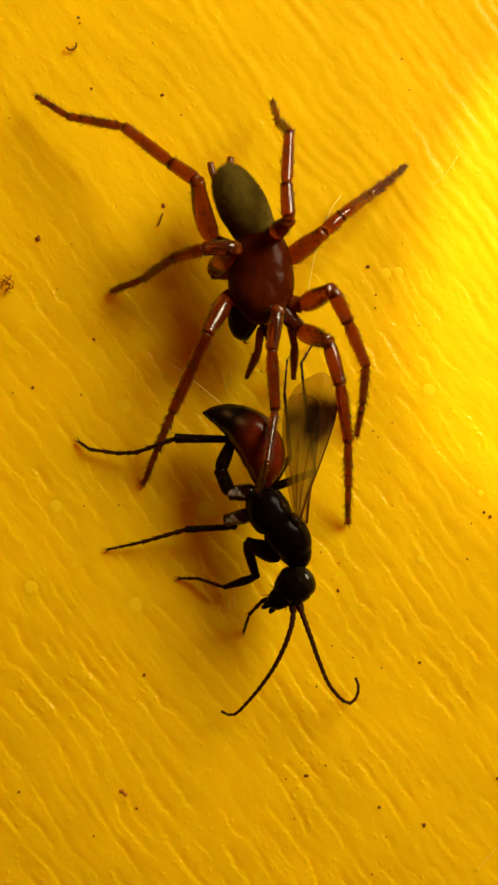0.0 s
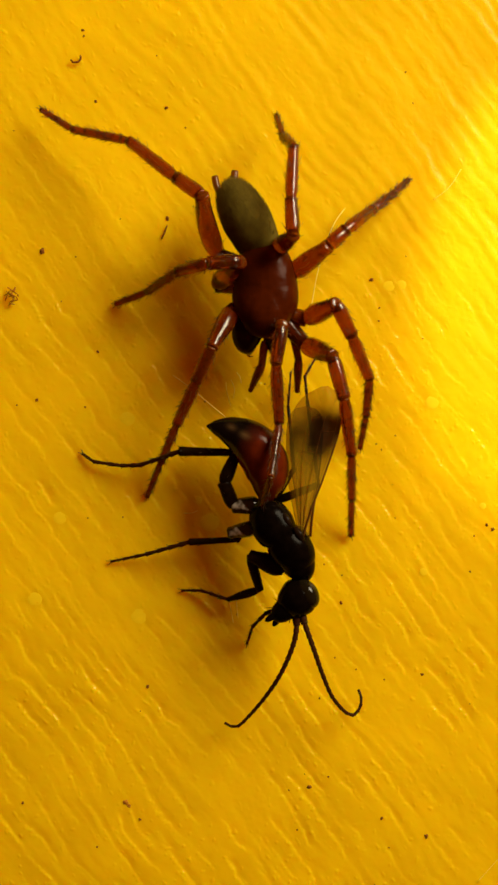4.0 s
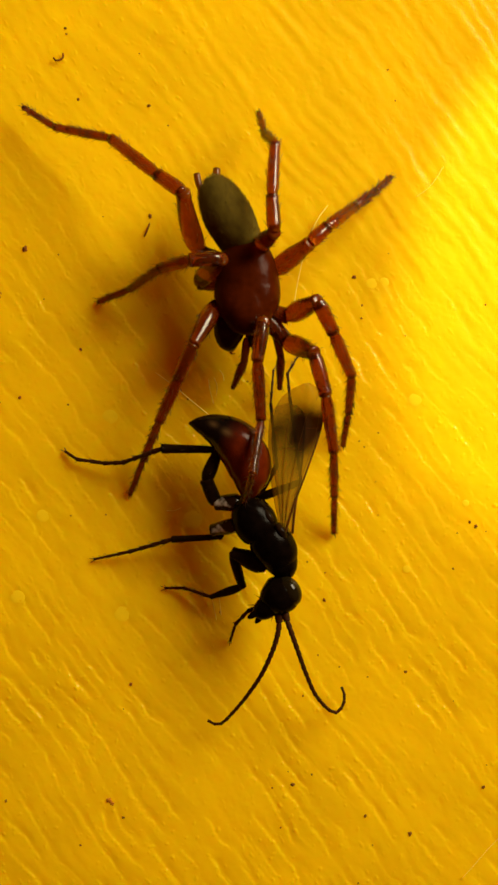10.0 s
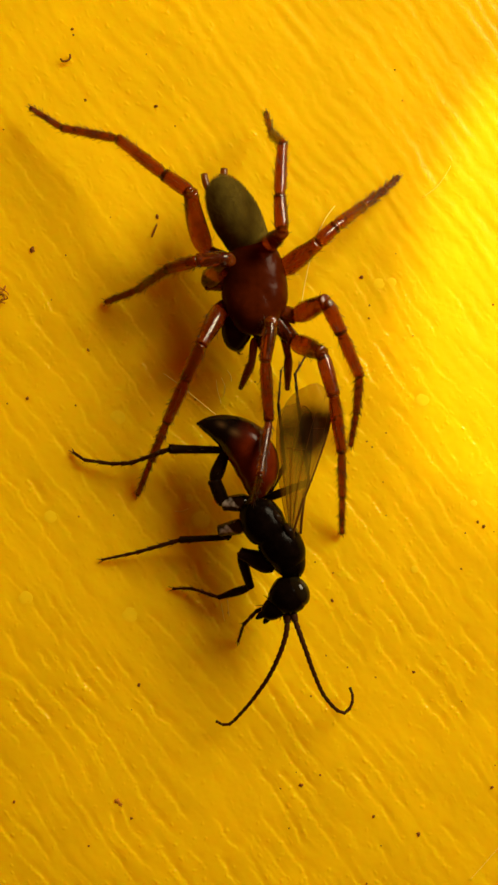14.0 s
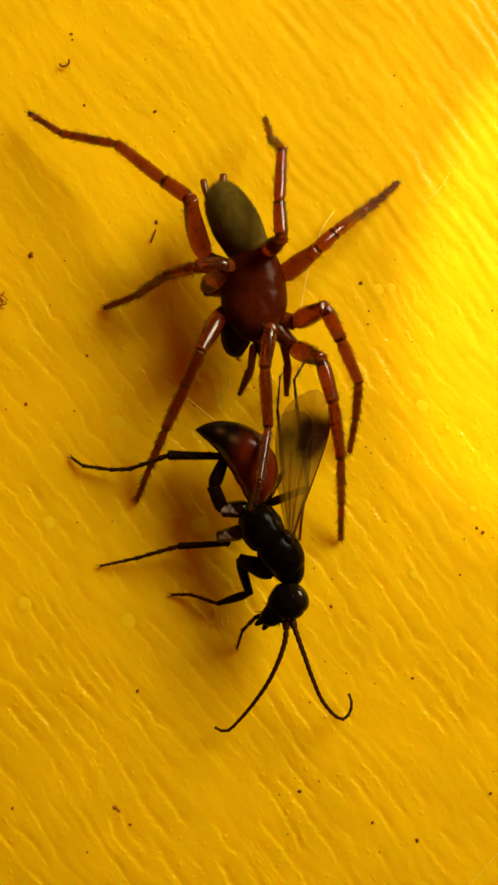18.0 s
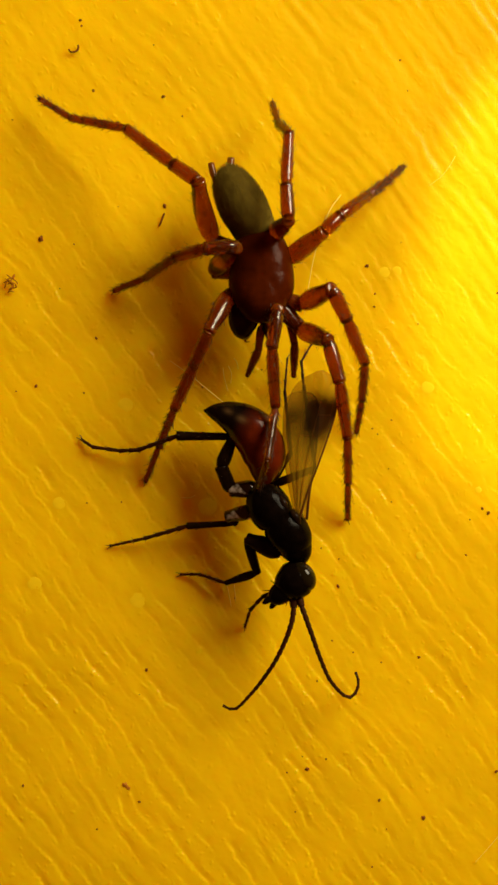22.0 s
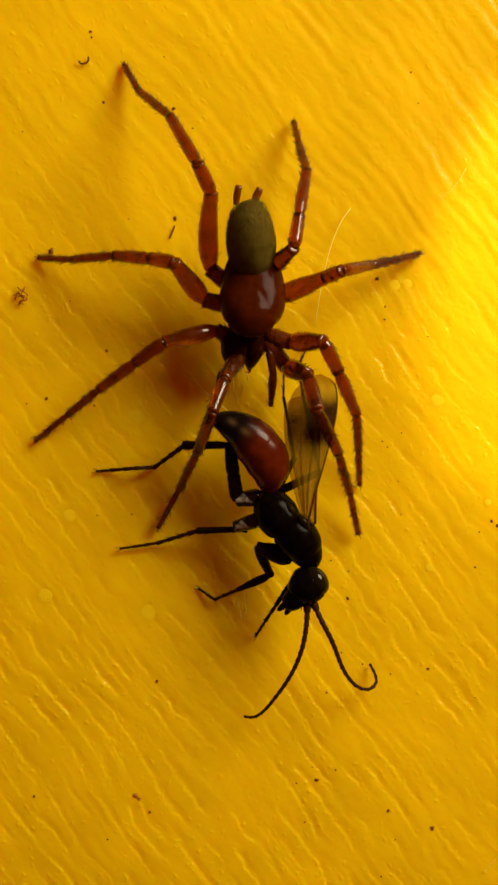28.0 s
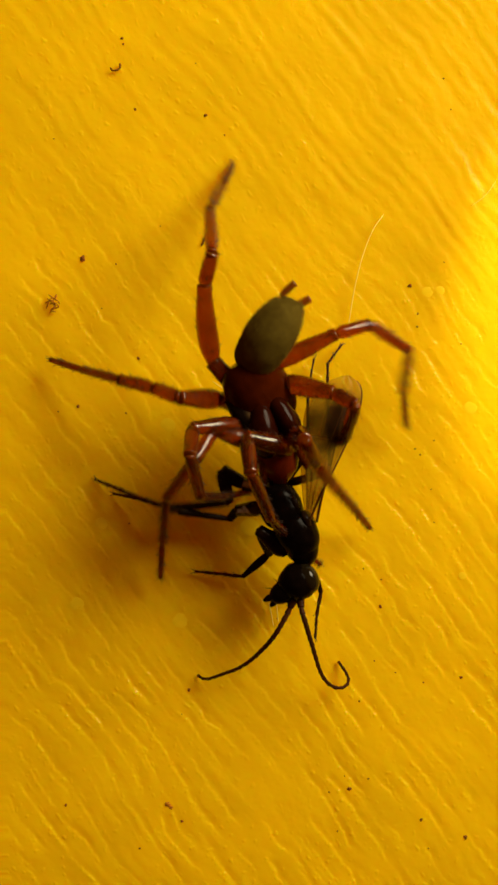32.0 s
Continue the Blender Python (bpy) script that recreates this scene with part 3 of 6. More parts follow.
    for place, turn in (((-1.42, -0.42, 0.10), (0, 0, 12)), ((-1.22, -0.68, -0.25), (0, 0, 32))):
        part("mandible", ball(bmesh.new(), place, (0.48, 0.18, 0.2), turn, 3), BLACK, head)
    for a, b in (((-0.9, 0.05, 0.1), (-1.15, 0.5, 0.2)), ((-1.2, -0.1, 0.0), (-1.75, 0.1, -0.1)), ((-1.1, -0.75, 0.0), (-1.5, -0.95, -0.2)), ((-0.7, -0.8, 0), (-0.85, -1.1, -0.1))):
        bm = bmesh.new()
        hair(bm, a, b, 0.04, 0, (0.04, 0, 0))
        part("mouth_palp", bm, WASP_LEG, head)
    # legs and antennae
    LEG_MATS = {"hind_near": [COXA, WASP_LEG, WASP_LEG, WASP_LEG, ANTENNA], "mid_near": [COXA, WASP_LEG, WASP_LEG, ANTENNA], "fore_near": [WASP_LEG, WASP_LEG, WASP_LEG, ANTENNA]}
    thin = [(0.17, 0.15), (0.10, 0.09), (0.09, 0.08), (0.07, 0.06), (0.06, 0.05)]
    for key, names, joints, radii, bellies in (
        ("hind_near", ["leg", "trochanter", "femur", "tibia", "tarsus", "tarsus", "tarsus", "tarsus"], [(-0.11, -3.00, 2.70), (-1.39, -3.06, 2.46), (-1.86, -1.87, 2.73), (-1.24, -0.37, 2.99), (-4.09, -0.32, 2.25), (-6.18, -1.04, 1.21), (-7.19, -1.08, 0.68), (-8.65, -0.88, 0.39), (-9.27, -0.47, 0.15)],
         [(0.44, 0.36), (0.33, 0.34), (0.34, 0.24), (0.18, 0.24), (0.14, 0.11), (0.12, 0.10), (0.11, 0.09), (0.10, 0.06)], (0.04, 0.03, 0.05)),
        ("mid_near", ["leg", "femur", "tibia", "tarsus", "tarsus"], [(-0.31, -4.12, 2.70), (-1.59, -4.43, 2.28), (-1.08, -4.76, 2.16), (-3.63, -4.95, 1.44), (-5.91, -5.65, 0.62), (-7.78, -6.08, 0.12)],
         [(0.38, 0.30), (0.24, 0.21), (0.15, 0.18), (0.13, 0.10), (0.10, 0.06)], (0.05,)),
        ("fore_near", ["leg", "femur", "tibia", "tarsus", "tarsus"], [(1.10, -6.18, 2.70), (-0.57, -5.51, 2.68), (-0.06, -7.32, 1.86), (-1.68, -7.92, 1.14), (-3.09, -7.53, 0.52), (-4.08, -7.58, 0.12)],
         [(0.46, 0.30), (0.20, 0.22), (0.14, 0.13), (0.10, 0.08), (0.09, 0.06)], (0.12, 0.06, 0.09)),
        ("fore_far", ["leg", "tibia", "tarsus", "tarsus"], [(1.54, -7.01, 2.10), (0.83, -8.33, 1.83), (0.23, -8.60, 1.45), (-0.41, -9.36, 0.78), (-0.70, -10.34, 0.12)], [(0.2, 0.15), (0.13, 0.12), (0.11, 0.09), (0.08, 0.06)], ()),
        ("hind_far", ["leg", "tibia", "tarsus", "tarsus"], [(0.82, -2.78, 2.40), (2.91, -2.00, 2.02), (2.36, 2.27, 1.35), (2.26, 3.54, 0.88), (2.90, 4.62, 0.35)], [(0.22, 0.17), (0.09, 0.09), (0.08, 0.07), (0.07, 0.05)], (0.02,)),
        ("mid_far", ["leg", "tibia", "tarsus"], [(0.40, -3.30, 2.30), (1.69, -1.18, 1.73), (1.39, 1.99, 1.07), (1.55, 3.74, 0.35)], [(0.18, 0.13), (0.09, 0.08), (0.07, 0.05)], ()),
    ):
        chain(key, root, base, joints, names, radii, LEG_MATS.get(key, [WASP_LEG, WASP_LEG, ANTENNA]), (0, 4, 8, 24, 16, 12, 10, 8), bellies, claws=True, hair_len=0.2, knotted=("tarsus",))
    # spurs at the end of the hind shin
    shin = CHAINS["hind_near"][0][3]
    RIDERS[shin.name] = []
    for a, b, r in (((0.12, 0.0, 2.65), (0.50, 0.0, 3.0), 0.05), ((0.0, 0.14, 2.70), (0.2, 0.3, 3.1), 0.04)):
        bm = bmesh.new()
        hair(bm, a, b, r)
        spur = part("spur", bm, WASP_LEG, CHAINS["hind_near"][0][0])
        spur.matrix_basis = shin.matrix_basis.copy()
        RIDERS[shin.name].append(spur)
    for key, joints in (("ant_l", [(1.74, -8.44, 3.10), (1.77, -8.93, 3.20), (1.74, -9.28, 3.19), (1.68, -9.63, 3.15), (1.58, -9.98, 3.07), (1.47, -10.33, 2.97), (1.34, -10.67, 2.86), (1.20, -11.01, 2.74), (1.05, -11.35, 2.61), (0.88, -11.69, 2.46), (0.70, -12.02, 2.30), (0.50, -12.34, 2.14), (0.29, -12.66, 1.98), (0.08, -12.98, 1.81), (-0.15, -13.29, 1.65), (-0.38, -13.59, 1.49), (-0.63, -13.89, 1.33), (-0.88, -14.19, 1.19), (-1.16, -14.44, 1.04), (-1.51, -14.48, 0.90), (-1.83, -14.32, 0.80)]), ("ant_r", [(2.02, -8.39, 3.10), (2.16, -8.85, 3.22), (2.28, -9.19, 3.19), (2.41, -9.54, 3.12), (2.53, -9.89, 3.05), (2.66, -10.24, 2.96), (2.78, -10.60, 2.85), (2.90, -10.96, 2.71), (3.03, -11.33, 2.56), (3.17, -11.69, 2.41), (3.31, -12.06, 2.25), (3.46, -12.42, 2.08), (3.64, -12.78, 1.91), (3.87, -13.11, 1.73), (4.12, -13.42, 1.55), (4.41, -13.70, 1.37), (4.76, -13.84, 1.18), (5.03, -13.61, 1.09), (5.17, -13.29, 0.98), (5.18, -12.95, 0.85), (5.06, -12.63, 0.70)])):
        n = len(joints) - 1
        radii = [(0.19, 0.17)] + [(0.118 - 0.0030 * k, 0.150 - 0.0040 * k) for k in range(n - 1)]
        chain(key, root, base, joints, ["antenna"] + ["flagellum"] * (n - 1), radii, [ANTENNA], (), (0.03,), (), labels=["curved black antenna"])
    # wings: a fan of ribs between the two edges, folded over one another
    wings = []
    for left, right, drop in (
        ([(1.88, -4.55, 3.85), (1.71, -2.94, 3.90), (1.49, -1.28, 3.85), (1.38, 0.38, 3.70), (1.62, 1.75, 3.55), (2.18, 2.48, 3.50), (2.95, 2.90, 3.45)],
         [(2.02, -4.54, 3.90), (2.48, -3.02, 4.05), (3.01, -1.64, 4.05), (3.72, 0.38, 3.90), (3.97, 1.62, 3.70), (3.86, 2.46, 3.60), (3.28, 2.94, 3.50)], 0.0),
        ([(1.83, -4.34, 3.60), (1.53, -2.96, 3.50), (1.31, -1.57, 3.40), (1.23, -0.17, 3.30), (1.29, 1.09, 3.20), (1.57, 1.73, 3.20), (1.99, 1.90, 3.20)],
         [(2.42, -4.51, 3.60), (2.55, -3.17, 3.70), (2.78, -1.84, 3.65), (2.95, -0.31, 3.55), (3.01, 1.08, 3.45), (2.76, 1.72, 3.35), (2.21, 1.95, 3.25)], 0.0),
    ):
        inv = base.inverted()
        a = [inv @ Vector(p) for p in spline(left, 30)]
        b = [inv @ Vector(p) for p in spline(right, 30)]
        bm = bmesh.new()
        cloud = bm.verts.layers.float.new("cloudiness")
        grid = []
        for k in range(31):
            row = []
            for i in range(13):
                u = i / 12
                p = a[k].lerp(b[k], u)
                p.z += 0.16 * math.sin(math.pi * u) * math.sin(math.pi * k / 30) + 0.03 * math.sin(u * 22)
                v = bm.verts.new(p)
                s = k / 30
                band = 1 / (1 + math.exp(-(s - 0.43 - 0.03 * math.sin(u * 7)) / 0.034)) / (1 + math.exp((s - 0.625 - 0.05 * u) / 0.045))
                streak = 0.42 + 0.52 / (1 + math.exp(-(u - 0.34) / 0.10)) + 0.45 * noise.noise((u * 4.0, s * 9.0, 4.0))
                d = 1.2 * band * min(max(streak, 0.25), 1.0) + 0.10 * (noise.noise((u * 11, s * 2, 4)) + 0.4)
                v[cloud] = min(1.0, max(0.0, 0.05 + d + 0.18 / (1 + math.exp((s - 0.50) / 0.06)))) * (1.0 if not wings else 0.45)
                row.append(v)
            grid.append(row)
        for k in range(30):
            for i in range(12):
                bm.faces.new((grid[k][i], grid[k][i + 1], grid[k + 1][i + 1], grid[k + 1][i]))
        rows = [[v.co.copy() for v in row] for row in grid]
        wing = part("wing", bm, WING, root, "smoky translucent wing with a dark cloud near the tip")
        wings.append(wing)
        for u0, u1, k0, k1, r in ((12, 12, 0, 27, 0.060), (0, 0, 0, 24, 0.012), (6, 8, 0, 19, 0.015), (3, 4, 2, 18, 0.012), (11, 11, 0, 20, 0.014)):
            bm = bmesh.new()
            rings = []
            for k in range(k0, k1 + 1):
                i = u0 + (u1 - u0) * (k - k0) / (k1 - k0)
                c = rows[k][int(i)].lerp(rows[k][min(int(i) + 1, 12)], i - int(i))
                w = r * (1 - 0.6 * (k - k0) / (k1 - k0))
                rings.append([bm.verts.new(c + Vector((w * math.cos(q), 0, w * math.sin(q)))) for q in (0, 1.05, 2.1, 3.14, 4.2, 5.25)])
            skin(bm, rings)
            part("vein", bm, VEIN, wing)
        for k, i0, i1 in ((13, 2, 7), (16, 8, 12)):
            bm = bmesh.new()
            rings = [[bm.verts.new(rows[k][i] + Vector((0, 0.009 * math.cos(q), 0.009 * math.sin(q)))) for q in (0, 1.57, 3.14, 4.71)] for i in range(i0, i1 + 1)]
            skin(bm, rings)
            part("vein", bm, VEIN, wing)
    return root, pieces


spider_root, spider_abdomen, spider_carapace = spider()
wasp_root, (wasp_gaster, gaster_tip) = wasp()
SPIDER_WAIST = SPIDER_BASE.inverted() @ Vector((0.08, 9.32, 3.00))
GASTER_BEND = WASP_BASE.inverted() @ Vector((-0.28, -0.06, 3.00))
WASP_WAIST = WASP_BASE.inverted() @ Vector((0.05, -2.87, 3.00))


# ---- dirt, drops and threads on the sheet ----
def lump(name, x, y, size, seed, mat, label, category, group, flat=0.6, long=1.0):
    bm = bmesh.new()
    bmesh.ops.create_icosphere(bm, subdivisions=3, radius=1)
    turn = Matrix.Rotation(seed * 1.7, 3, "Z")
    for v in bm.verts:
        v.co *= 1 + 0.6 * noise.noise(v.co * 1.1 + Vector((seed * 3.1, 0, 0)))
        v.co = turn @ Vector((v.co.x * size * long, v.co.y * size, v.co.z * size * flat))
    ob = part(name, bm, mat)
    ob.matrix_basis = pose(x * MM, y * MM, (height(x, y) + size * flat * 0.5) * MM)
    return tagged(ob, label, category, group)


count = 0
for spots in (
    [(-11.41, 10.09, 0.21), (-4.94, 17.56, 0.13), (-8.62, 17.89, 0.11), (5.77, 8.62, 0.15), (-8.50, 4.85, 0.11), (-11.68, 2.32, 0.13), (-9.15, 1.97, 0.10), (-5.88, -12.62, 0.13), (8.44, -11.97, 0.12), (6.35, -19.47, 0.12), (-6.26, -19.56, 0.11), (-12.38, -18.70, 0.11)],
    [(2.56, -17.85, 0.15), (8.67, -20.41, 0.16), (-8.50, -21.00, 0.10), (4.21, -8.24, 0.12), (12.12, -4.39, 0.15), (11.80, -4.15, 0.12), (12.50, -17.97, 0.12), (10.94, -6.59, 0.10), (6.18, 7.15, 0.10), (6.15, 6.47, 0.10), (-4.88, 11.80, 0.16), (-9.30, 21.59, 0.11), (-9.24, 21.30, 0.10)],
    [(7.53, 19.45, 0.09), (7.92, 17.83, 0.07), (-5.44, 20.27, 0.07), (-3.94, 16.53, 0.08), (-7.32, 11.77, 0.06), (-9.65, 9.79, 0.08), (-10.41, 7.47, 0.07), (-9.00, -3.83, 0.08), (-7.18, -3.77, 0.08), (-12.89, 16.36, 0.07), (12.62, 7.18, 0.09), (8.44, 5.56, 0.07), (3.32, -6.24, 0.08)],
    [(4.26, -6.80, 0.08), (3.88, -11.09, 0.08), (5.00, -11.71, 0.08), (3.09, -13.21, 0.09), (3.56, -17.32, 0.10), (1.50, -18.03, 0.09), (1.94, -20.09, 0.08), (6.47, -12.24, 0.08), (11.15, -4.74, 0.09), (7.03, 0.50, 0.08), (6.30, -0.24, 0.08), (6.03, 0.06, 0.08), (6.73, -21.00, 0.07)],
    [(-12.71, 2.06, 0.08), (7.56, 9.85, 0.06), (6.88, -2.06, 0.06), (7.03, -3.80, 0.06), (12.65, -4.65, 0.06), (12.68, -16.83, 0.06), (5.97, -22.97, 0.09), (2.32, -17.18, 0.06), (-6.26, -13.91, 0.06), (0.21, 3.17, 0.09), (-2.91, 2.26, 0.08), (10.94, -13.50, 0.06)],
):
    for x, y, r in spots:
        count += 1
        lump("dirt_speck", x, y, r * (0.57 if r > 0.1 else 0.47), count, GRAIN, "tiny dark brown speck of dirt on the yellow sheet", "dirt speck", "specks of dirt", 0.55, 1.25)
for x, y, r in [(-7.00, -18.67, 0.14), (-6.85, -18.85, 0.09), (-1.21, -8.85, 0.06)]:
    count += 1
    lump("dirt_crumb", x, y, r, count, CRUMB, "tiny rust-brown crumb of dirt on the yellow sheet", "dirt crumb", "crumbs of dirt", 0.3, 1.0)


def thread(name, points, r, mat, label, category, group="", n=24):
    """A fine round thread through points (mm)."""
    bm = bmesh.new()
    pts = [Vector(p) for p in spline(points, n)]
    rings = []
    for k, p in enumerate(pts):
        way = (pts[min(k + 1, n)] - pts[max(k - 1, 0)]).normalized()
        a = way.orthogonal().normalized()
        b = way.cross(a)
        w = r * (0.45 if k in (0, n) else 1)
        rings.append([bm.verts.new(p + (a * math.cos(q) + b * math.sin(q)) * w) for q in (0, 1.05, 2.1, 3.14, 4.2, 5.25)])
    skin(bm, rings)
    return tagged(part(name, bm, mat), label, category, group)


thread("curled_bristle", [(-9.90, 20.03, 0.12), (-9.78, 19.87, 0.14), (-9.51, 19.90, 0.15), (-9.39, 20.05, 0.14), (-9.40, 20.26, 0.12)], 0.055, GRAIN, "tiny curled dark bristle lying on the sheet", "bristle", n=16)
thread("straight_bristle", [(-4.88, 11.42, 0.10), (-5.02, 11.04, 0.12), (-5.17, 10.69, 0.10)], 0.05, GRAIN, "short straight dark bristle lying on the sheet", "bristle", n=8)
for k, pts in enumerate((
    [(-13.19, 8.19, 0.10), (-12.82, 7.96, 0.30), (-12.76, 8.18, 0.20), (-12.97, 7.73, 0.30)], [(-13.13, 7.69, 0.10), (-12.79, 7.72, 0.35), (-12.64, 7.53, 0.20), (-12.89, 7.46, 0.10)],
    [(-13.25, 7.99, 0.10), (-12.85, 7.58, 0.30), (-13.05, 7.36, 0.20), (-12.78, 7.28, 0.10)], [(-13.30, 7.46, 0.10), (-13.03, 7.96, 0.30), (-12.70, 7.86, 0.20), (-12.60, 7.69, 0.10)], [(-13.36, 7.75, 0.10), (-12.97, 7.85, 0.30), (-12.82, 7.56, 0.20), (-13.13, 7.22, 0.10)],
)):
    thread("fibre", pts, 0.035, CRUMB, "tangled rust-brown fibre lying on the sheet", "fibre", "tangle of fibres", 14)
for pts in (
    [(10.40, 14.36, 0.12), (10.04, 13.76, 0.16), (9.60, 13.23, 0.18), (8.93, 12.74, 0.12)],
    [(4.38, 12.33, 0.12), (3.80, 11.50, 0.30), (3.26, 10.16, 0.40), (2.82, 8.39, 0.40), (2.45, 6.05, 0.15)],
    [(-4.60, 3.63, 0.30), (-3.67, 2.97, 0.70), (-2.75, 2.20, 1.00), (-1.78, 1.40, 1.60)],
    [(-1.82, 3.28, 0.30), (-1.75, 2.74, 0.50), (-1.55, 1.99, 0.40)],
    [(-1.55, 3.39, 0.30), (-1.37, 2.92, 0.50), (-1.43, 2.39, 0.40)],
    [(-1.26, 3.77, 0.30), (-1.08, 3.51, 0.40), (-1.02, 3.16, 0.30)],
    [(-1.67, -7.95, 0.40), (-1.55, -8.52, 0.30), (-1.41, -9.28, 0.15)],
    [(-1.29, -7.78, 0.40), (-1.23, -8.38, 0.30), (-1.17, -9.04, 0.15)],
    [(-3.25, -3.40, 0.30), (-3.60, -3.55, 0.30), (-4.02, -3.55, 0.20)],
    # this one stands for a pale scratch in the sheet, drawn as a thread
    [(11.30, -22.80, 0.06), (12.10, -21.90, 0.09), (12.80, -21.10, 0.08), (13.50, -20.40, 0.06)],
):
    thread("silk_or_scratch", pts, 0.013 if pts[0][0] > 8 else 0.025, SILK, "fine golden line of silk or scratch, catching the light", "silk thread", "silk threads", 16)
for x, y, r in [(-6.97, 1.32, 0.41), (-3.29, -2.88, 0.24), (-2.65, -4.03, 0.50), (8.94, 2.23, 0.35), (6.68, 8.26, 0.32), (7.33, 8.35, 0.26), (-6.35, -8.94, 0.44), (-10.47, -3.83, 0.35), (8.50, -6.62, 0.21), (-11.76, -8.06, 0.38), (11.59, -3.18, 0.18)]:
    bm = bmesh.new()
    rings = []
    for q in (0.03, 0.3, 0.55, 0.75, 0.9, 1.0):
        rings.append([bm.verts.new((r * q * math.cos(a * 0.2244), r * 0.95 * q * math.sin(a * 0.2244), 0.018 * (1 - q * q) ** 0.7 + 0.004)) for a in range(28)])
    skin(bm, rings[::-1], False)
    bm.faces.new(rings[0])
    ob = part("dried_drop", bm, DROP)
    ob.matrix_basis = pose(x * MM, y * MM, height(x, y) * MM)
    tagged(ob, "flat round dried drop on the yellow sheet", "dried drop", "dried drops")


# ---- what moves: the spider shifts, turns and steps over the wasp in the last seconds ----
# seconds, x, y, z (mm) and turn (degrees) of each body
SPIDER_ROWS = [
    (26.55, -0.16, 7.06, 0.12, 0.4),
    (27.5, -0.52, 6.53, 0.00, 0.8),
    (28.0, -0.84, 6.51, 0.00, -2.9),
    (28.3, -0.93, 6.23, 0.00, 0.6),
    (28.6, -1.25, 6.13, 0.00, -3.3),
    (29.0, -1.29, 6.36, 0.00, -7.1),
    (29.5, -1.35, 6.33, 0.10, -4.4),
    (30.0, -1.36, 5.54, 0.30, 5.1),
    (30.5, -0.71, 5.46, 0.50, 14.7),
    (31.0, -1.38, 5.67, 0.60, 8.8),
    (31.3, -2.62, 4.88, 1.00, -8.5),
    (31.6, -2.62, 3.98, 1.50, 6.4),
    (31.8, -2.38, 3.45, 1.65, 13.0),
    (32.0, -1.95, 2.55, 2.00, 27.0),
]
WASP_ROWS = [
    (26.55, 1.16, -4.42, 0.12, 1.4),
    (27.5, 1.11, -4.25, 0.00, 2.8),
    (28.0, 1.10, -4.21, 0.00, 4.3),
    (28.3, 0.67, -4.31, 0.00, 2.2),
    (28.6, 0.38, -4.38, 0.00, -4.4),
    (29.0, 0.04, -4.30, 0.00, -6.4),
    (29.5, -0.16, -4.14, 0.00, -6.4),
    (30.0, -0.26, -4.14, 0.00, -8.8),
    (30.5, -0.51, -4.15, 0.00, -10.8),
    (31.0, -0.45, -4.04, 0.00, -7.7),
    (31.3, -0.50, -4.03, 0.00, -6.5),
    (31.6, -0.45, -3.94, 0.00, -4.9),
    (31.8, -0.56, -3.92, 0.00, -6.6),
    (32.0, -0.54, -3.48, 0.00, -6.2),
]
# seconds, turn and lift (degrees) of the abdomens on their bodies, and of the bent tip of the gaster
ABDOMEN_ROWS = [(27.5, -21, 32), (28, -19.9, 35), (28.3, -27.3, 35), (28.6, -29.3, 35), (29, -25.3, 36), (29.5, -26.4, 37), (30, -28.6, 38), (30.5, -26, 40), (31, -33.3, 43), (31.3, -21.7, 45), (31.6, -54, 46), (31.8, -64, 43), (32, -88, 22)]
GASTER_ROWS = [(27.5, 0.3, 5), (28.0, 1.7, 7), (28.3, 2.0, 8), (28.6, 9.4, 9), (29.0, 10.2, 12), (29.5, 9.0, 15), (30.0, 8.6, 21), (30.5, 7.0, 21), (31.0, 6.0, 21), (31.3, 8.0, 21), (31.6, 11.2, 21), (31.8, 12.0, 21), (32.0, 15.0, 21)]
BEND_ROWS = [(27.5, -8, 0), (28.0, -10, 0), (28.3, -12, 0), (28.6, -14, 0), (29.0, -18, 3), (29.5, -22, 8), (30.0, -30, 10), (30.5, -30, 8), (31.0, -23, 2), (31.3, -26, 0), (31.6, -30, 0), (32.0, -30, 0)]
TIP_AXIS = Vector((0.38, 0.92, 0.0))
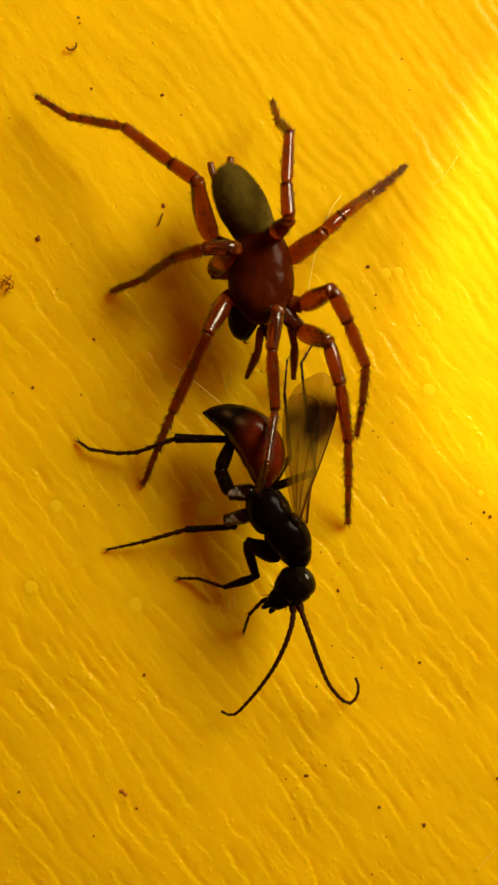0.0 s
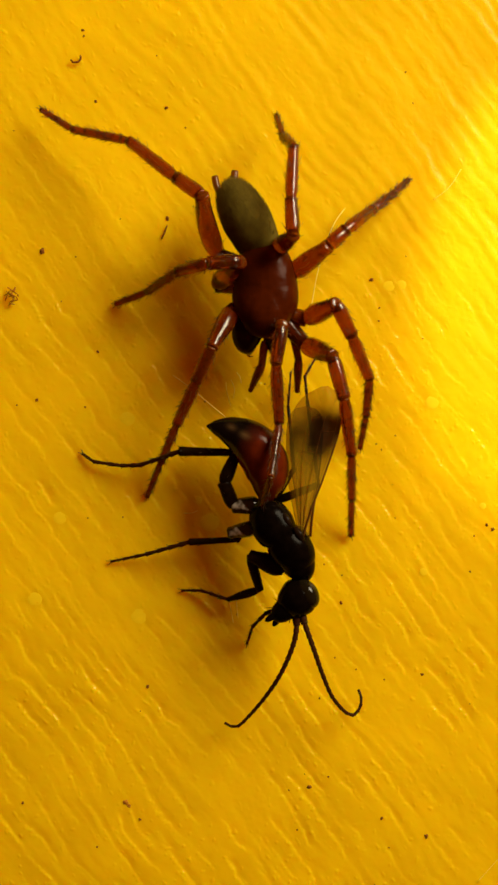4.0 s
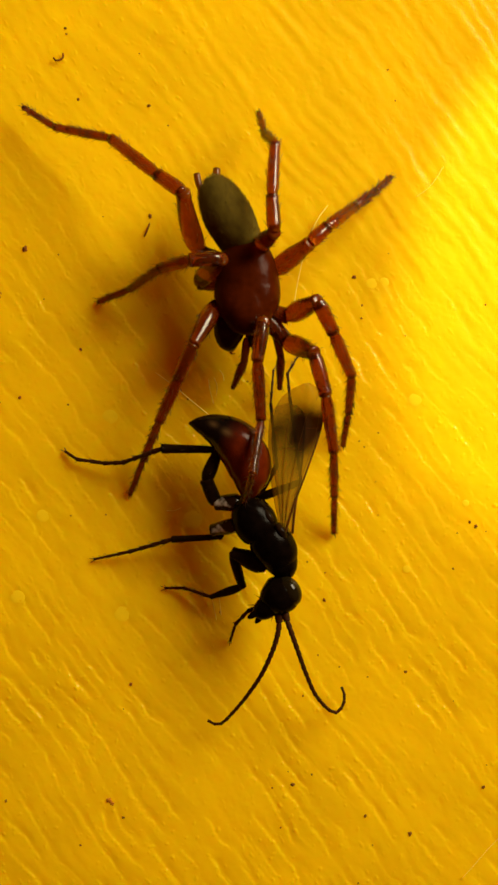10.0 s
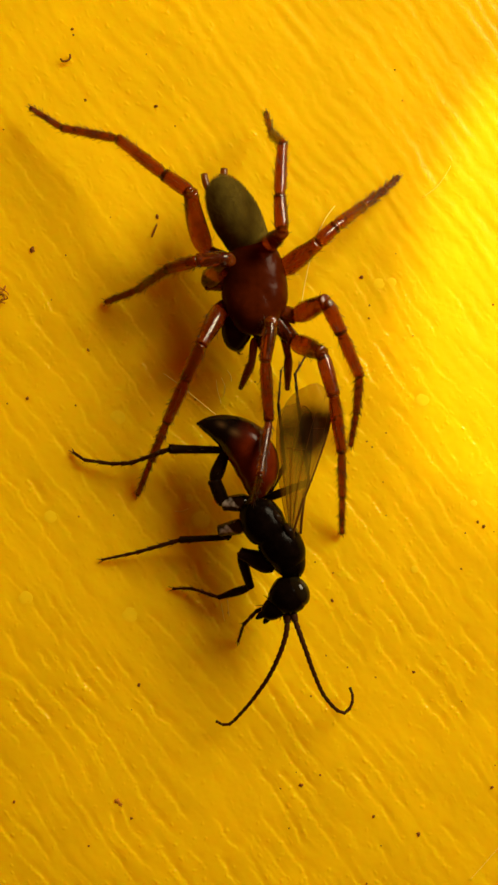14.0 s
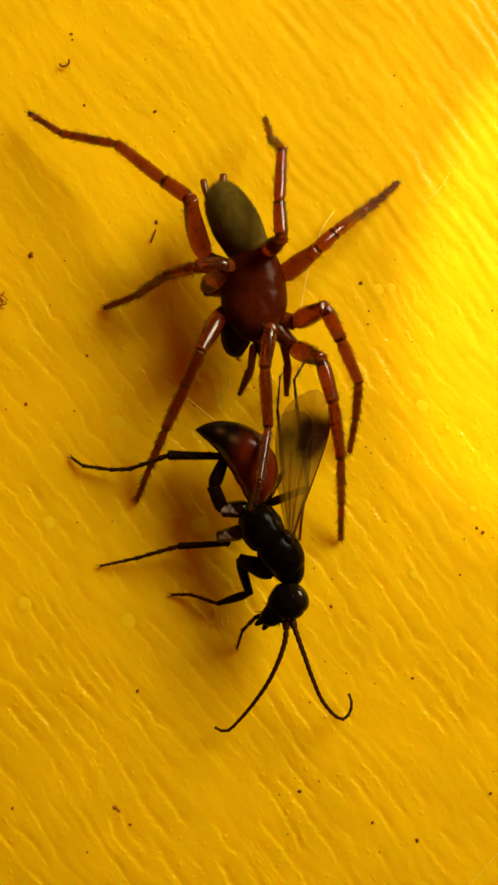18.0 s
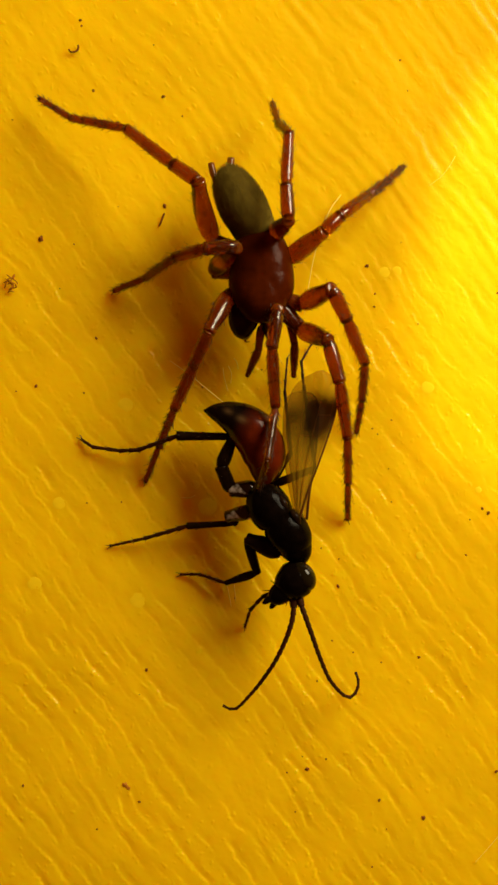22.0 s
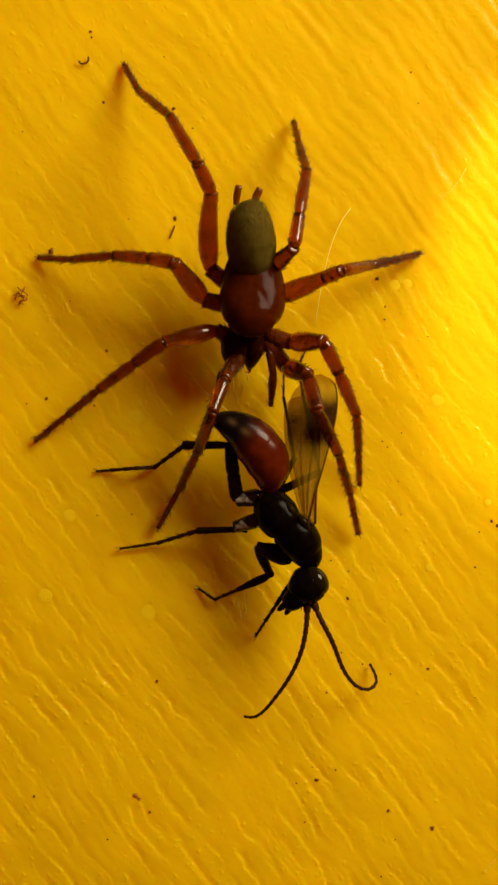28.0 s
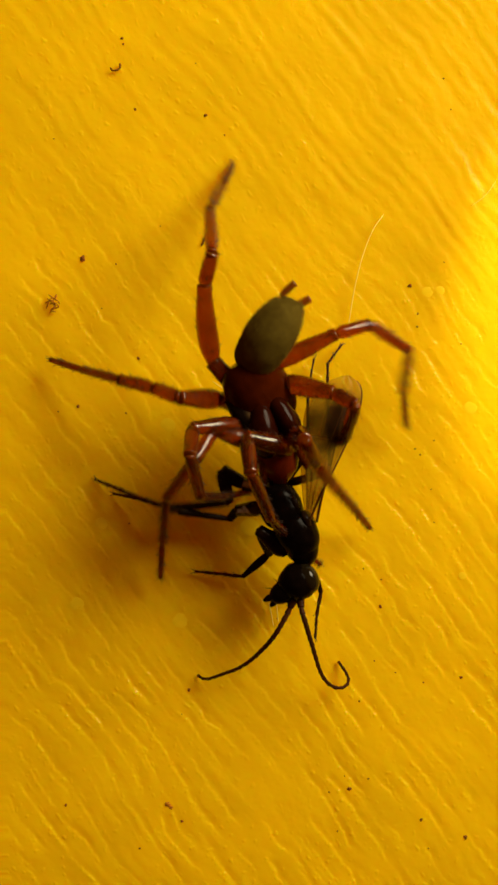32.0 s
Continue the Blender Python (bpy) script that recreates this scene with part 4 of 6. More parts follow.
# seconds and joints (mm, in the place) of each limb, from its first moving joint to its tip
LIMB_ROWS = {
    "A": [
        (26.55, (-1.11, 8.33, 2.72), (-2.40, 8.99, 3.13), (-2.75, 11.90, 5.56), (-4.06, 13.03, 5.21), (-6.48, 15.10, 3.54), (-9.45, 16.03, 2.20), (-11.13, 17.19, 1.67)),
        (27.5, (-1.48, 7.79, 2.60), (-2.73, 8.49, 2.91), (-2.71, 11.91, 4.61), (-3.93, 13.24, 4.34), (-6.32, 15.21, 2.38), (-9.30, 16.09, 0.88), (-10.97, 17.22, 0.14)),
        (28.0, (-1.71, 7.83, 2.60), (-2.87, 8.68, 2.91), (-2.82, 12.24, 4.26), (-3.45, 13.52, 5.40), (-4.94, 16.31, 3.55), (-6.68, 18.18, 1.24), (-7.52, 19.81, 0.12)),
        (28.3, (-1.88, 7.49, 2.60), (-3.10, 8.26, 2.87), (-3.16, 11.91, 3.99), (-3.95, 13.26, 4.92), (-5.49, 15.72, 2.68), (-7.69, 17.52, 0.72), (-8.77, 19.29, 0.17)),
        (28.6, (-2.11, 7.45, 2.60), (-3.16, 8.43, 2.92), (-3.40, 12.08, 4.00), (-4.03, 13.39, 5.09), (-5.58, 15.83, 2.83), (-7.76, 17.80, 1.02), (-8.77, 19.46, 0.12)),
        (29.0, (-2.07, 7.74, 2.60), (-2.86, 8.96, 2.87), (-2.96, 12.70, 3.61), (-2.83, 13.80, 5.06), (-2.71, 16.99, 3.26), (-2.77, 19.61, 1.02), (-2.61, 21.57, 0.15)),
        (29.5, (-2.19, 7.67, 2.70), (-2.96, 8.80, 3.24), (-3.71, 12.20, 4.81), (-4.18, 13.70, 3.91), (-5.60, 16.73, 2.41), (-7.33, 18.94, 0.40), (-8.08, 20.93, 0.12)),
        (30.0, (-2.41, 6.73, 2.90), (-3.09, 8.00, 3.19), (-4.14, 11.59, 3.95), (-4.61, 13.22, 4.61), (-5.49, 16.25, 2.73), (-6.77, 18.77, 0.75), (-7.25, 20.77, 0.13)),
        (30.5, (-1.94, 6.45, 3.10), (-2.69, 7.69, 3.39), (-3.93, 11.22, 4.15), (-4.57, 12.86, 4.63), (-5.65, 15.76, 2.66), (-7.30, 18.21, 0.89), (-7.92, 20.12, 0.12)),
        (31.0, (-2.50, 6.78, 3.20), (-3.51, 7.81, 3.52), (-4.13, 11.47, 4.41), (-4.64, 13.13, 4.96), (-5.60, 15.90, 2.76), (-7.17, 18.27, 0.80), (-7.75, 20.25, 0.19)),
        (31.3, (-3.36, 6.27, 3.60), (-4.57, 7.08, 3.80), (-5.24, 10.54, 5.27), (-5.59, 12.26, 4.79), (-6.36, 15.18, 2.71), (-7.35, 17.93, 0.87), (-7.74, 19.96, 0.31)),
        (31.6, (-3.39, 4.80, 4.10), (-4.83, 5.10, 4.18), (-4.96, 8.73, 5.36), (-5.31, 10.42, 4.80), (-6.25, 13.40, 2.88), (-7.09, 16.22, 1.07), (-7.37, 18.25, 0.42)),
        (31.8, (-3.37, 4.66, 4.15), (-4.78, 5.01, 4.26), (-4.94, 8.64, 5.44), (-5.22, 10.31, 5.04), (-6.08, 13.25, 3.05), (-6.78, 15.95, 1.12), (-6.99, 17.93, 0.39)),
        (32.0, (-3.15, 3.40, 4.60), (-4.31, 4.25, 4.94), (-4.77, 7.84, 6.14), (-4.39, 9.29, 7.18), (-4.55, 11.88, 4.59), (-3.99, 13.54, 1.62), (-3.52, 15.00, 0.12)),
    ],
    "B": [
        (26.55, (-1.38, 7.48, 2.72), (-2.61, 7.56, 2.81), (-1.24, 8.62, 5.04), (-2.78, 8.58, 5.67), (-4.32, 8.54, 4.45), (-5.84, 7.79, 2.39), (-7.46, 7.26, 1.17)),
        (27.5, (-1.75, 6.93, 2.60), (-2.99, 7.06, 2.77), (-1.45, 8.32, 4.64), (-2.94, 8.37, 5.29), (-4.46, 8.51, 3.89), (-5.87, 7.79, 1.60), (-7.38, 7.22, 0.12)),
        (28.0, (-2.04, 6.99, 2.60), (-3.26, 7.25, 2.75), (-4.65, 8.89, 4.42), (-5.92, 9.23, 3.46), (-7.85, 9.47, 2.76), (-10.20, 9.47, 1.25), (-12.05, 9.71, 0.12)),
        (28.3, (-2.15, 6.64, 2.60), (-3.38, 6.81, 2.45), (-4.89, 8.93, 3.28), (-6.04, 9.28, 2.19), (-7.90, 9.40, 3.08), (-10.11, 9.35, 1.37), (-11.98, 9.65, 0.27)),
        (28.6, (-2.44, 6.62, 2.60), (-3.55, 7.21, 2.60), (-5.38, 9.21, 2.92), (-6.55, 9.62, 3.96), (-8.27, 10.30, 3.04), (-10.50, 10.79, 1.43), (-12.26, 11.42, 0.29)),
        (29.0, (-2.45, 6.93, 2.60), (-3.61, 7.41, 2.58), (-5.25, 9.51, 3.21), (-6.36, 10.09, 2.17), (-8.23, 10.42, 2.99), (-10.44, 10.62, 1.30), (-12.27, 11.22, 0.26)),
        (29.5, (-2.53, 6.84, 2.70), (-3.62, 7.47, 2.71), (-4.97, 9.79, 3.22), (-6.06, 10.32, 4.30), (-7.53, 11.27, 3.20), (-9.57, 12.04, 1.46), (-11.05, 13.00, 0.16)),
        (30.0, (-2.61, 5.85, 2.90), (-3.83, 5.79, 2.61), (-5.24, 7.63, 4.05), (-6.59, 7.85, 3.19), (-8.65, 7.68, 3.11), (-10.89, 7.13, 1.54), (-12.69, 7.16, 0.29)),
        (30.5, (-2.00, 5.56, 3.10), (-3.25, 5.62, 3.07), (-4.69, 7.79, 3.90), (-6.16, 8.09, 3.28), (-8.22, 7.94, 3.30), (-10.19, 7.45, 1.39), (-12.05, 7.54, 0.23)),
        (31.0, (-2.65, 5.90, 3.20), (-3.88, 5.80, 2.98), (-4.69, 7.92, 4.51), (-5.91, 7.59, 3.49), (-7.71, 6.69, 3.05), (-9.10, 5.41, 0.99), (-10.63, 4.01, 0.30)),
        (31.3, (-3.76, 5.47, 3.60), (-4.78, 5.54, 2.87), (-4.72, 6.73, 5.33), (-6.07, 6.64, 4.43), (-7.96, 6.18, 3.72), (-9.78, 5.48, 1.73), (-11.50, 4.69, 0.62)),
        (31.6, (-3.58, 3.92, 4.10), (-4.29, 3.65, 3.10), (-5.76, 4.66, 5.17), (-7.04, 4.77, 4.19), (-9.01, 4.75, 3.54), (-11.36, 4.78, 2.04), (-13.24, 4.90, 0.92)),
        (31.8, (-3.56, 3.72, 4.17), (-4.27, 3.49, 3.17), (-5.80, 4.36, 5.22), (-7.08, 4.52, 4.26), (-9.03, 4.58, 3.58), (-11.33, 4.69, 2.04), (-13.20, 4.87, 0.92)),
        (32.0, (-3.44, 2.56, 4.60), (-4.13, 2.61, 3.55), (-6.00, 2.64, 5.53), (-7.30, 3.13, 4.68), (-9.11, 3.60, 3.80), (-11.19, 4.17, 2.03), (-12.97, 4.73, 0.89)),
    ],
    "C": [
        (26.55, (-1.09, 5.78, 2.72), (-1.75, 6.34, 3.27), (-3.63, 5.04, 4.35), (-4.88, 3.73, 4.06), (-6.54, 2.18, 2.96), (-7.99, 0.71, 2.04), (-9.32, -0.65, 1.25)),
        (27.5, (-1.44, 5.24, 2.60), (-2.12, 5.78, 2.99), (-4.84, 5.32, 3.41), (-6.54, 4.37, 3.15), (-8.82, 3.33, 2.09), (-10.85, 2.36, 1.13), (-12.74, 1.41, 0.35)),
        (28.0, (-1.84, 5.28, 2.60), (-2.59, 5.70, 3.01), (-5.20, 5.08, 3.79), (-6.71, 4.06, 3.06), (-8.70, 2.75, 1.74), (-10.46, 1.46, 0.65), (-12.22, 0.09, 0.28)),
        (28.3, (-1.85, 4.94, 2.60), (-2.32, 5.67, 3.00), (-4.91, 4.68, 3.36), (-6.39, 3.58, 2.72), (-8.47, 2.05, 1.82), (-10.12, 0.65, 0.68), (-11.75, -0.89, 0.50)),
        (28.6, (-2.26, 4.90, 2.60), (-2.88, 5.51, 2.98), (-5.50, 4.73, 2.40), (-7.06, 3.61, 2.03), (-9.30, 2.11, 1.63), (-11.22, 0.78, 0.88), (-13.10, -0.43, 0.62)),
        (29.0, (-2.38, 5.21, 2.60), (-2.99, 5.86, 2.94), (-5.51, 5.18, 1.94), (-7.00, 3.92, 1.79), (-9.23, 2.38, 1.51), (-11.17, 0.99, 0.97), (-12.93, -0.42, 0.87)),
        (29.5, (-2.38, 5.13, 2.70), (-3.16, 5.62, 2.93), (-5.80, 6.46, 3.28), (-7.50, 6.04, 2.39), (-9.92, 5.84, 1.17), (-12.26, 5.49, 0.54), (-14.46, 5.02, 0.54)),
        (30.0, (-2.18, 4.19, 2.90), (-2.89, 4.75, 3.18), (-4.48, 5.25, 5.42), (-5.09, 3.96, 6.77), (-6.10, 2.12, 5.04), (-6.58, 0.73, 3.08), (-6.97, -0.16, 1.05)),
        (30.5, (-1.29, 3.99, 3.10), (-2.08, 4.40, 3.44), (-3.55, 5.03, 5.73), (-4.43, 4.02, 7.16), (-5.50, 2.75, 5.00), (-5.96, 1.68, 2.85), (-6.33, 0.82, 0.80)),
        (31.0, (-2.11, 4.26, 3.20), (-2.83, 4.73, 3.61), (-4.94, 5.80, 5.09), (-5.41, 4.38, 6.35), (-5.84, 2.12, 4.89), (-5.34, 0.61, 3.03), (-4.41, -0.70, 1.46)),
        (31.3, (-3.74, 3.75, 3.60), (-4.22, 4.54, 3.83), (-6.47, 4.68, 5.48), (-6.73, 3.08, 6.58), (-6.34, 0.61, 5.51), (-5.07, -0.25, 3.60), (-3.36, -0.77, 2.23)),
        (31.6, (-3.11, 2.26, 4.10), (-3.80, 2.75, 4.54), (-5.35, 3.23, 6.81), (-6.12, 2.15, 5.37), (-5.87, -0.54, 5.01), (-4.99, -2.28, 3.53), (-3.32, -3.20, 2.33)),
        (31.8, (-3.17, 1.13, 4.50), (-3.78, 1.83, 4.65), (-5.69, 1.56, 6.63), (-5.56, 0.27, 7.43), (-5.17, -1.79, 5.83), (-4.06, -2.23, 3.82), (-2.72, -2.27, 2.09)),
        (32.0, (-3.18, 0.85, 4.60), (-3.77, 1.60, 4.68), (-5.77, 1.14, 6.58), (-5.42, -0.20, 7.95), (-4.99, -2.10, 6.04), (-3.83, -2.22, 3.89), (-2.57, -2.04, 2.03)),
    ],
    "D": [
        (26.55, (-0.10, 4.95, 2.72), (0.33, 4.91, 2.96), (-0.46, 4.63, 5.04), (-0.87, 2.97, 5.87), (-1.28, 0.50, 4.16), (-2.08, -2.03, 3.14), (-2.88, -3.96, 2.30)),
        (27.5, (-0.44, 4.41, 2.60), (0.01, 4.41, 2.58), (-1.86, 3.52, 3.97), (-2.40, 2.05, 5.04), (-3.45, -0.12, 2.93), (-4.58, -2.20, 1.00), (-5.67, -4.18, 0.35)),
        (28.0, (-0.90, 4.39, 2.60), (-0.48, 4.44, 2.43), (-2.06, 3.39, 4.06), (-2.66, 1.85, 5.00), (-3.59, -0.41, 2.92), (-4.64, -2.42, 0.88), (-5.76, -4.46, 0.54)),
        (28.3, (-0.85, 4.11, 2.60), (-0.93, 3.85, 2.96), (-3.36, 3.24, 2.98), (-4.36, 1.62, 2.91), (-5.95, -1.17, 2.82), (-7.47, -3.81, 2.60), (-8.68, -5.84, 2.54)),
        (28.6, (-1.32, 4.01, 2.60), (-1.66, 3.77, 2.78), (-4.09, 3.15, 2.77), (-5.13, 1.55, 2.68), (-6.98, -1.07, 2.56), (-8.89, -3.44, 2.31), (-10.47, -5.18, 2.34)),
        (29.0, (-1.50, 4.25, 2.60), (-1.78, 3.97, 2.82), (-4.19, 3.34, 2.61), (-5.24, 1.75, 2.51), (-7.02, -0.91, 2.37), (-8.85, -3.35, 2.23), (-10.38, -5.15, 2.31)),
        (29.5, (-1.46, 4.21, 2.70), (-1.88, 4.04, 2.76), (-4.23, 3.22, 2.98), (-5.32, 1.74, 3.48), (-6.89, -0.92, 4.35), (-8.28, -2.85, 2.45), (-9.51, -4.83, 2.76)),
        (30.0, (-1.12, 3.44, 2.90), (-1.15, 3.56, 3.34), (-2.42, 4.52, 5.26), (-2.77, 3.07, 6.44), (-3.15, 0.57, 4.47), (-3.12, -1.01, 1.86), (-3.00, -2.58, 0.12)),
        (30.5, (-0.12, 3.43, 3.10), (-0.07, 3.46, 3.55), (-1.77, 3.70, 5.37), (-2.08, 2.25, 4.18), (-2.78, -0.73, 3.22), (-3.26, -3.20, 1.50), (-3.72, -5.50, 1.57)),
        (31.0, (-1.00, 3.59, 3.20), (-1.30, 3.76, 3.49), (-3.34, 4.68, 4.62), (-3.64, 3.25, 5.85), (-3.88, 0.26, 4.71), (-3.96, -1.11, 1.99), (-3.97, -2.53, 0.12)),
        (31.3, (-2.88, 2.77, 3.60), (-3.16, 3.13, 3.69), (-4.73, 5.04, 4.13), (-5.27, 4.07, 5.68), (-5.75, 1.24, 4.26), (-5.15, -0.73, 2.01), (-4.19, -2.24, 0.49)),
        (31.6, (-2.03, 1.54, 4.10), (-2.38, 1.81, 4.25), (-4.29, 3.23, 5.02), (-4.89, 2.67, 6.73), (-3.77, 0.90, 4.31), (-3.80, -0.03, 1.41), (-2.05, -0.90, 0.11)),
        (31.8, (-2.13, 0.62, 4.40), (-2.27, 0.79, 4.72), (-4.38, 1.97, 5.27), (-4.61, 3.16, 6.80), (-5.10, -0.03, 5.60), (-4.60, -2.97, 3.60), (-3.74, -5.57, 2.20)),
        (32.0, (-2.20, 0.00, 4.60), (-2.20, 0.11, 5.04), (-4.44, 1.13, 5.43), (-5.12, -0.23, 6.57), (-6.71, -2.18, 4.59), (-7.07, -4.56, 2.71), (-7.26, -6.53, 1.44)),
    ],
    "E": [
        (26.55, (0.59, 8.76, 2.72), (0.32, 9.17, 2.79), (1.47, 9.86, 6.00), (1.50, 11.64, 5.63), (1.64, 14.22, 4.71), (1.10, 15.45, 3.17), (0.82, 16.93, 1.91)),
        (27.5, (0.21, 8.23, 2.60), (-0.10, 8.57, 2.33), (1.48, 9.78, 5.13), (1.63, 11.51, 4.47), (1.76, 13.97, 3.11), (1.15, 15.50, 1.65), (0.86, 17.05, 0.33)),
        (28.0, (0.00, 8.16, 2.60), (-0.27, 8.48, 2.28), (1.19, 9.51, 5.20), (1.48, 11.21, 4.54), (1.89, 13.69, 3.27), (1.59, 15.22, 1.72), (1.35, 16.78, 0.39)),
        (28.3, (-0.18, 7.93, 2.60), (-0.06, 8.40, 2.80), (2.27, 10.63, 3.98), (2.92, 11.98, 2.89), (4.30, 14.08, 1.63), (5.70, 15.74, 1.29), (6.96, 16.92, 0.17)),
        (28.6, (-0.39, 7.77, 2.60), (-0.55, 8.27, 2.71), (1.95, 10.52, 3.33), (2.70, 12.07, 2.65), (3.96, 14.22, 1.34), (5.24, 16.01, 1.30), (6.43, 17.44, 0.42)),
        (29.0, (-0.33, 7.95, 2.60), (-0.04, 8.37, 2.77), (2.13, 10.81, 3.79), (2.87, 12.42, 3.26), (4.23, 14.33, 1.69), (5.52, 16.05, 1.27), (6.52, 17.44, 0.12)),
        (29.5, (-0.46, 7.96, 2.70), (-0.17, 8.38, 2.86), (2.04, 10.82, 3.81), (2.94, 12.13, 2.85), (4.35, 13.84, 1.12), (5.87, 15.39, 0.77), (7.21, 16.80, 0.12)),
        (30.0, (-0.75, 7.30, 2.90), (-0.44, 7.72, 2.99), (1.72, 10.33, 3.55), (2.69, 11.81, 3.01), (4.23, 13.63, 1.51), (5.78, 14.97, 0.72), (7.16, 16.49, 0.58)),
        (30.5, (-0.41, 7.29, 3.10), (-0.41, 7.82, 3.17), (1.87, 10.36, 3.47), (2.50, 12.01, 2.90), (3.63, 14.16, 1.49), (4.84, 15.99, 1.40), (5.97, 17.47, 0.52)),
        (31.0, (-0.89, 7.46, 3.20), (-0.61, 7.91, 3.28), (1.44, 10.63, 3.74), (2.18, 12.18, 3.05), (3.54, 14.38, 1.95), (4.68, 16.24, 1.70), (5.71, 17.63, 0.59)),
        (31.3, (-1.61, 6.43, 3.60), (-1.35, 6.90, 3.66), (0.39, 9.84, 4.04), (1.32, 11.44, 3.87), (2.97, 13.54, 2.99), (4.33, 14.96, 2.01), (5.38, 16.43, 1.01)),
        (31.6, (-1.75, 5.40, 4.10), (-1.45, 5.86, 4.16), (0.50, 8.69, 4.52), (1.93, 9.87, 4.42), (4.19, 11.21, 3.42), (6.04, 10.72, 2.35), (7.68, 10.94, 1.12)),
        (31.8, (-1.69, 5.08, 4.20), (-1.36, 5.51, 4.26), (0.78, 8.13, 4.63), (2.25, 9.16, 4.41), (4.46, 9.97, 3.32), (5.85, 9.15, 2.39), (7.22, 9.00, 1.17)),
        (32.0, (-1.45, 3.80, 4.60), (-1.00, 4.10, 4.67), (1.90, 5.89, 5.06), (3.55, 6.34, 4.35), (5.55, 4.99, 2.90), (5.08, 2.86, 2.57), (5.40, 1.22, 1.37)),
    ],
    "F": [
        (26.55, (0.73, 7.77, 2.72), (1.11, 7.96, 3.12), (2.94, 8.82, 4.80), (3.95, 9.51, 4.65), (5.39, 10.40, 2.96), (6.77, 11.13, 1.98), (7.83, 11.83, 1.13)),
        (27.5, (0.37, 7.24, 2.60), (0.74, 7.39, 2.89), (2.64, 7.94, 4.51), (3.76, 8.46, 4.20), (5.15, 8.92, 2.10), (6.72, 9.35, 1.01), (8.02, 9.84, 0.12)),
        (28.0, (0.09, 7.16, 2.60), (0.45, 7.36, 2.88), (2.80, 8.28, 3.32), (3.59, 8.50, 4.29), (5.15, 9.02, 2.33), (6.71, 9.46, 1.22), (7.97, 9.93, 0.26)),
        (28.3, (-0.03, 6.94, 2.60), (0.42, 7.11, 2.70), (2.85, 7.80, 3.11), (3.68, 8.07, 4.04), (5.26, 8.73, 2.14), (6.82, 9.36, 1.13), (8.05, 9.98, 0.22)),
        (28.6, (-0.31, 6.77, 2.60), (0.17, 6.85, 2.70), (2.71, 6.74, 2.98), (3.80, 6.25, 3.44), (5.36, 5.26, 1.68), (6.47, 3.86, 0.86), (7.84, 3.10, 0.34)),
        (29.0, (-0.31, 6.95, 2.60), (0.17, 6.94, 2.71), (2.68, 6.82, 3.21), (3.75, 6.33, 3.71), (5.38, 5.18, 2.11), (6.42, 3.80, 1.19), (7.73, 2.91, 0.70)),
        (29.5, (-0.39, 6.96, 2.70), (0.17, 6.86, 2.87), (2.71, 6.81, 3.41), (3.72, 6.18, 3.89), (5.40, 4.89, 2.46), (6.50, 3.79, 1.26), (7.81, 2.92, 0.76)),
        (30.0, (-0.52, 6.32, 2.90), (-0.04, 6.43, 2.97), (2.46, 6.90, 3.27), (3.56, 6.47, 3.73), (5.31, 5.44, 2.18), (6.39, 4.32, 0.99), (7.70, 3.34, 0.73)),
        (30.5, (-0.02, 6.37, 3.10), (0.32, 6.64, 3.35), (2.33, 7.00, 4.88), (3.50, 6.82, 4.40), (5.09, 6.32, 2.46), (6.13, 5.62, 0.96), (7.47, 5.02, 0.18)),
        (31.0, (-0.60, 6.50, 3.20), (-0.13, 6.68, 3.29), (2.24, 7.56, 3.73), (3.28, 7.53, 4.47), (5.17, 7.11, 2.80), (6.10, 6.23, 1.31), (7.39, 5.97, 0.31)),
        (31.3, (-1.62, 5.43, 3.60), (-1.10, 5.51, 3.65), (1.43, 5.89, 3.95), (2.55, 5.63, 4.51), (3.94, 4.07, 3.05), (4.36, 2.58, 1.84), (5.10, 1.45, 0.87)),
        (31.6, (-1.50, 4.44, 4.10), (-1.01, 4.49, 4.17), (1.52, 4.71, 4.54), (2.47, 4.14, 5.19), (2.92, 2.20, 3.59), (2.14, 1.50, 1.94), (1.36, 0.79, 0.66)),
        (31.8, (-1.44, 3.87, 4.27), (-0.77, 4.00, 4.38), (1.82, 4.00, 4.96), (2.73, 3.29, 5.46), (2.61, 1.68, 3.71), (1.85, 1.07, 2.02), (1.07, 0.50, 0.69)),
        (32.0, (-1.32, 2.81, 4.60), (-0.31, 3.10, 4.78), (2.38, 2.67, 5.75), (3.22, 1.70, 5.97), (2.03, 0.70, 3.94), (1.30, 0.26, 2.17), (0.52, -0.05, 0.74)),
    ],
    "G": [
        (26.55, (1.18, 5.24, 2.62), (1.83, 4.53, 2.83), (2.80, 4.09, 5.19), (3.28, 2.33, 4.69), (4.07, -0.45, 3.72), (4.46, -2.65, 2.04), (4.72, -4.77, 1.25)),
        (27.5, (0.83, 4.72, 2.50), (1.49, 4.00, 2.52), (2.16, 3.88, 4.92), (2.57, 2.38, 3.52), (3.67, -0.41, 2.66), (4.30, -2.52, 0.76), (4.74, -4.82, 0.29)),
        (28.0, (0.40, 4.62, 2.50), (0.83, 4.02, 1.87), (1.91, 3.39, 4.03), (2.33, 1.66, 5.14), (3.50, -0.55, 3.28), (4.22, -2.65, 1.40), (4.72, -4.79, 0.48)),
        (28.3, (0.42, 4.41, 2.50), (1.05, 3.71, 2.75), (1.67, 3.20, 5.11), (2.01, 2.18, 3.31), (3.35, -0.57, 2.65), (4.05, -2.79, 0.91), (4.79, -4.91, 0.12)),
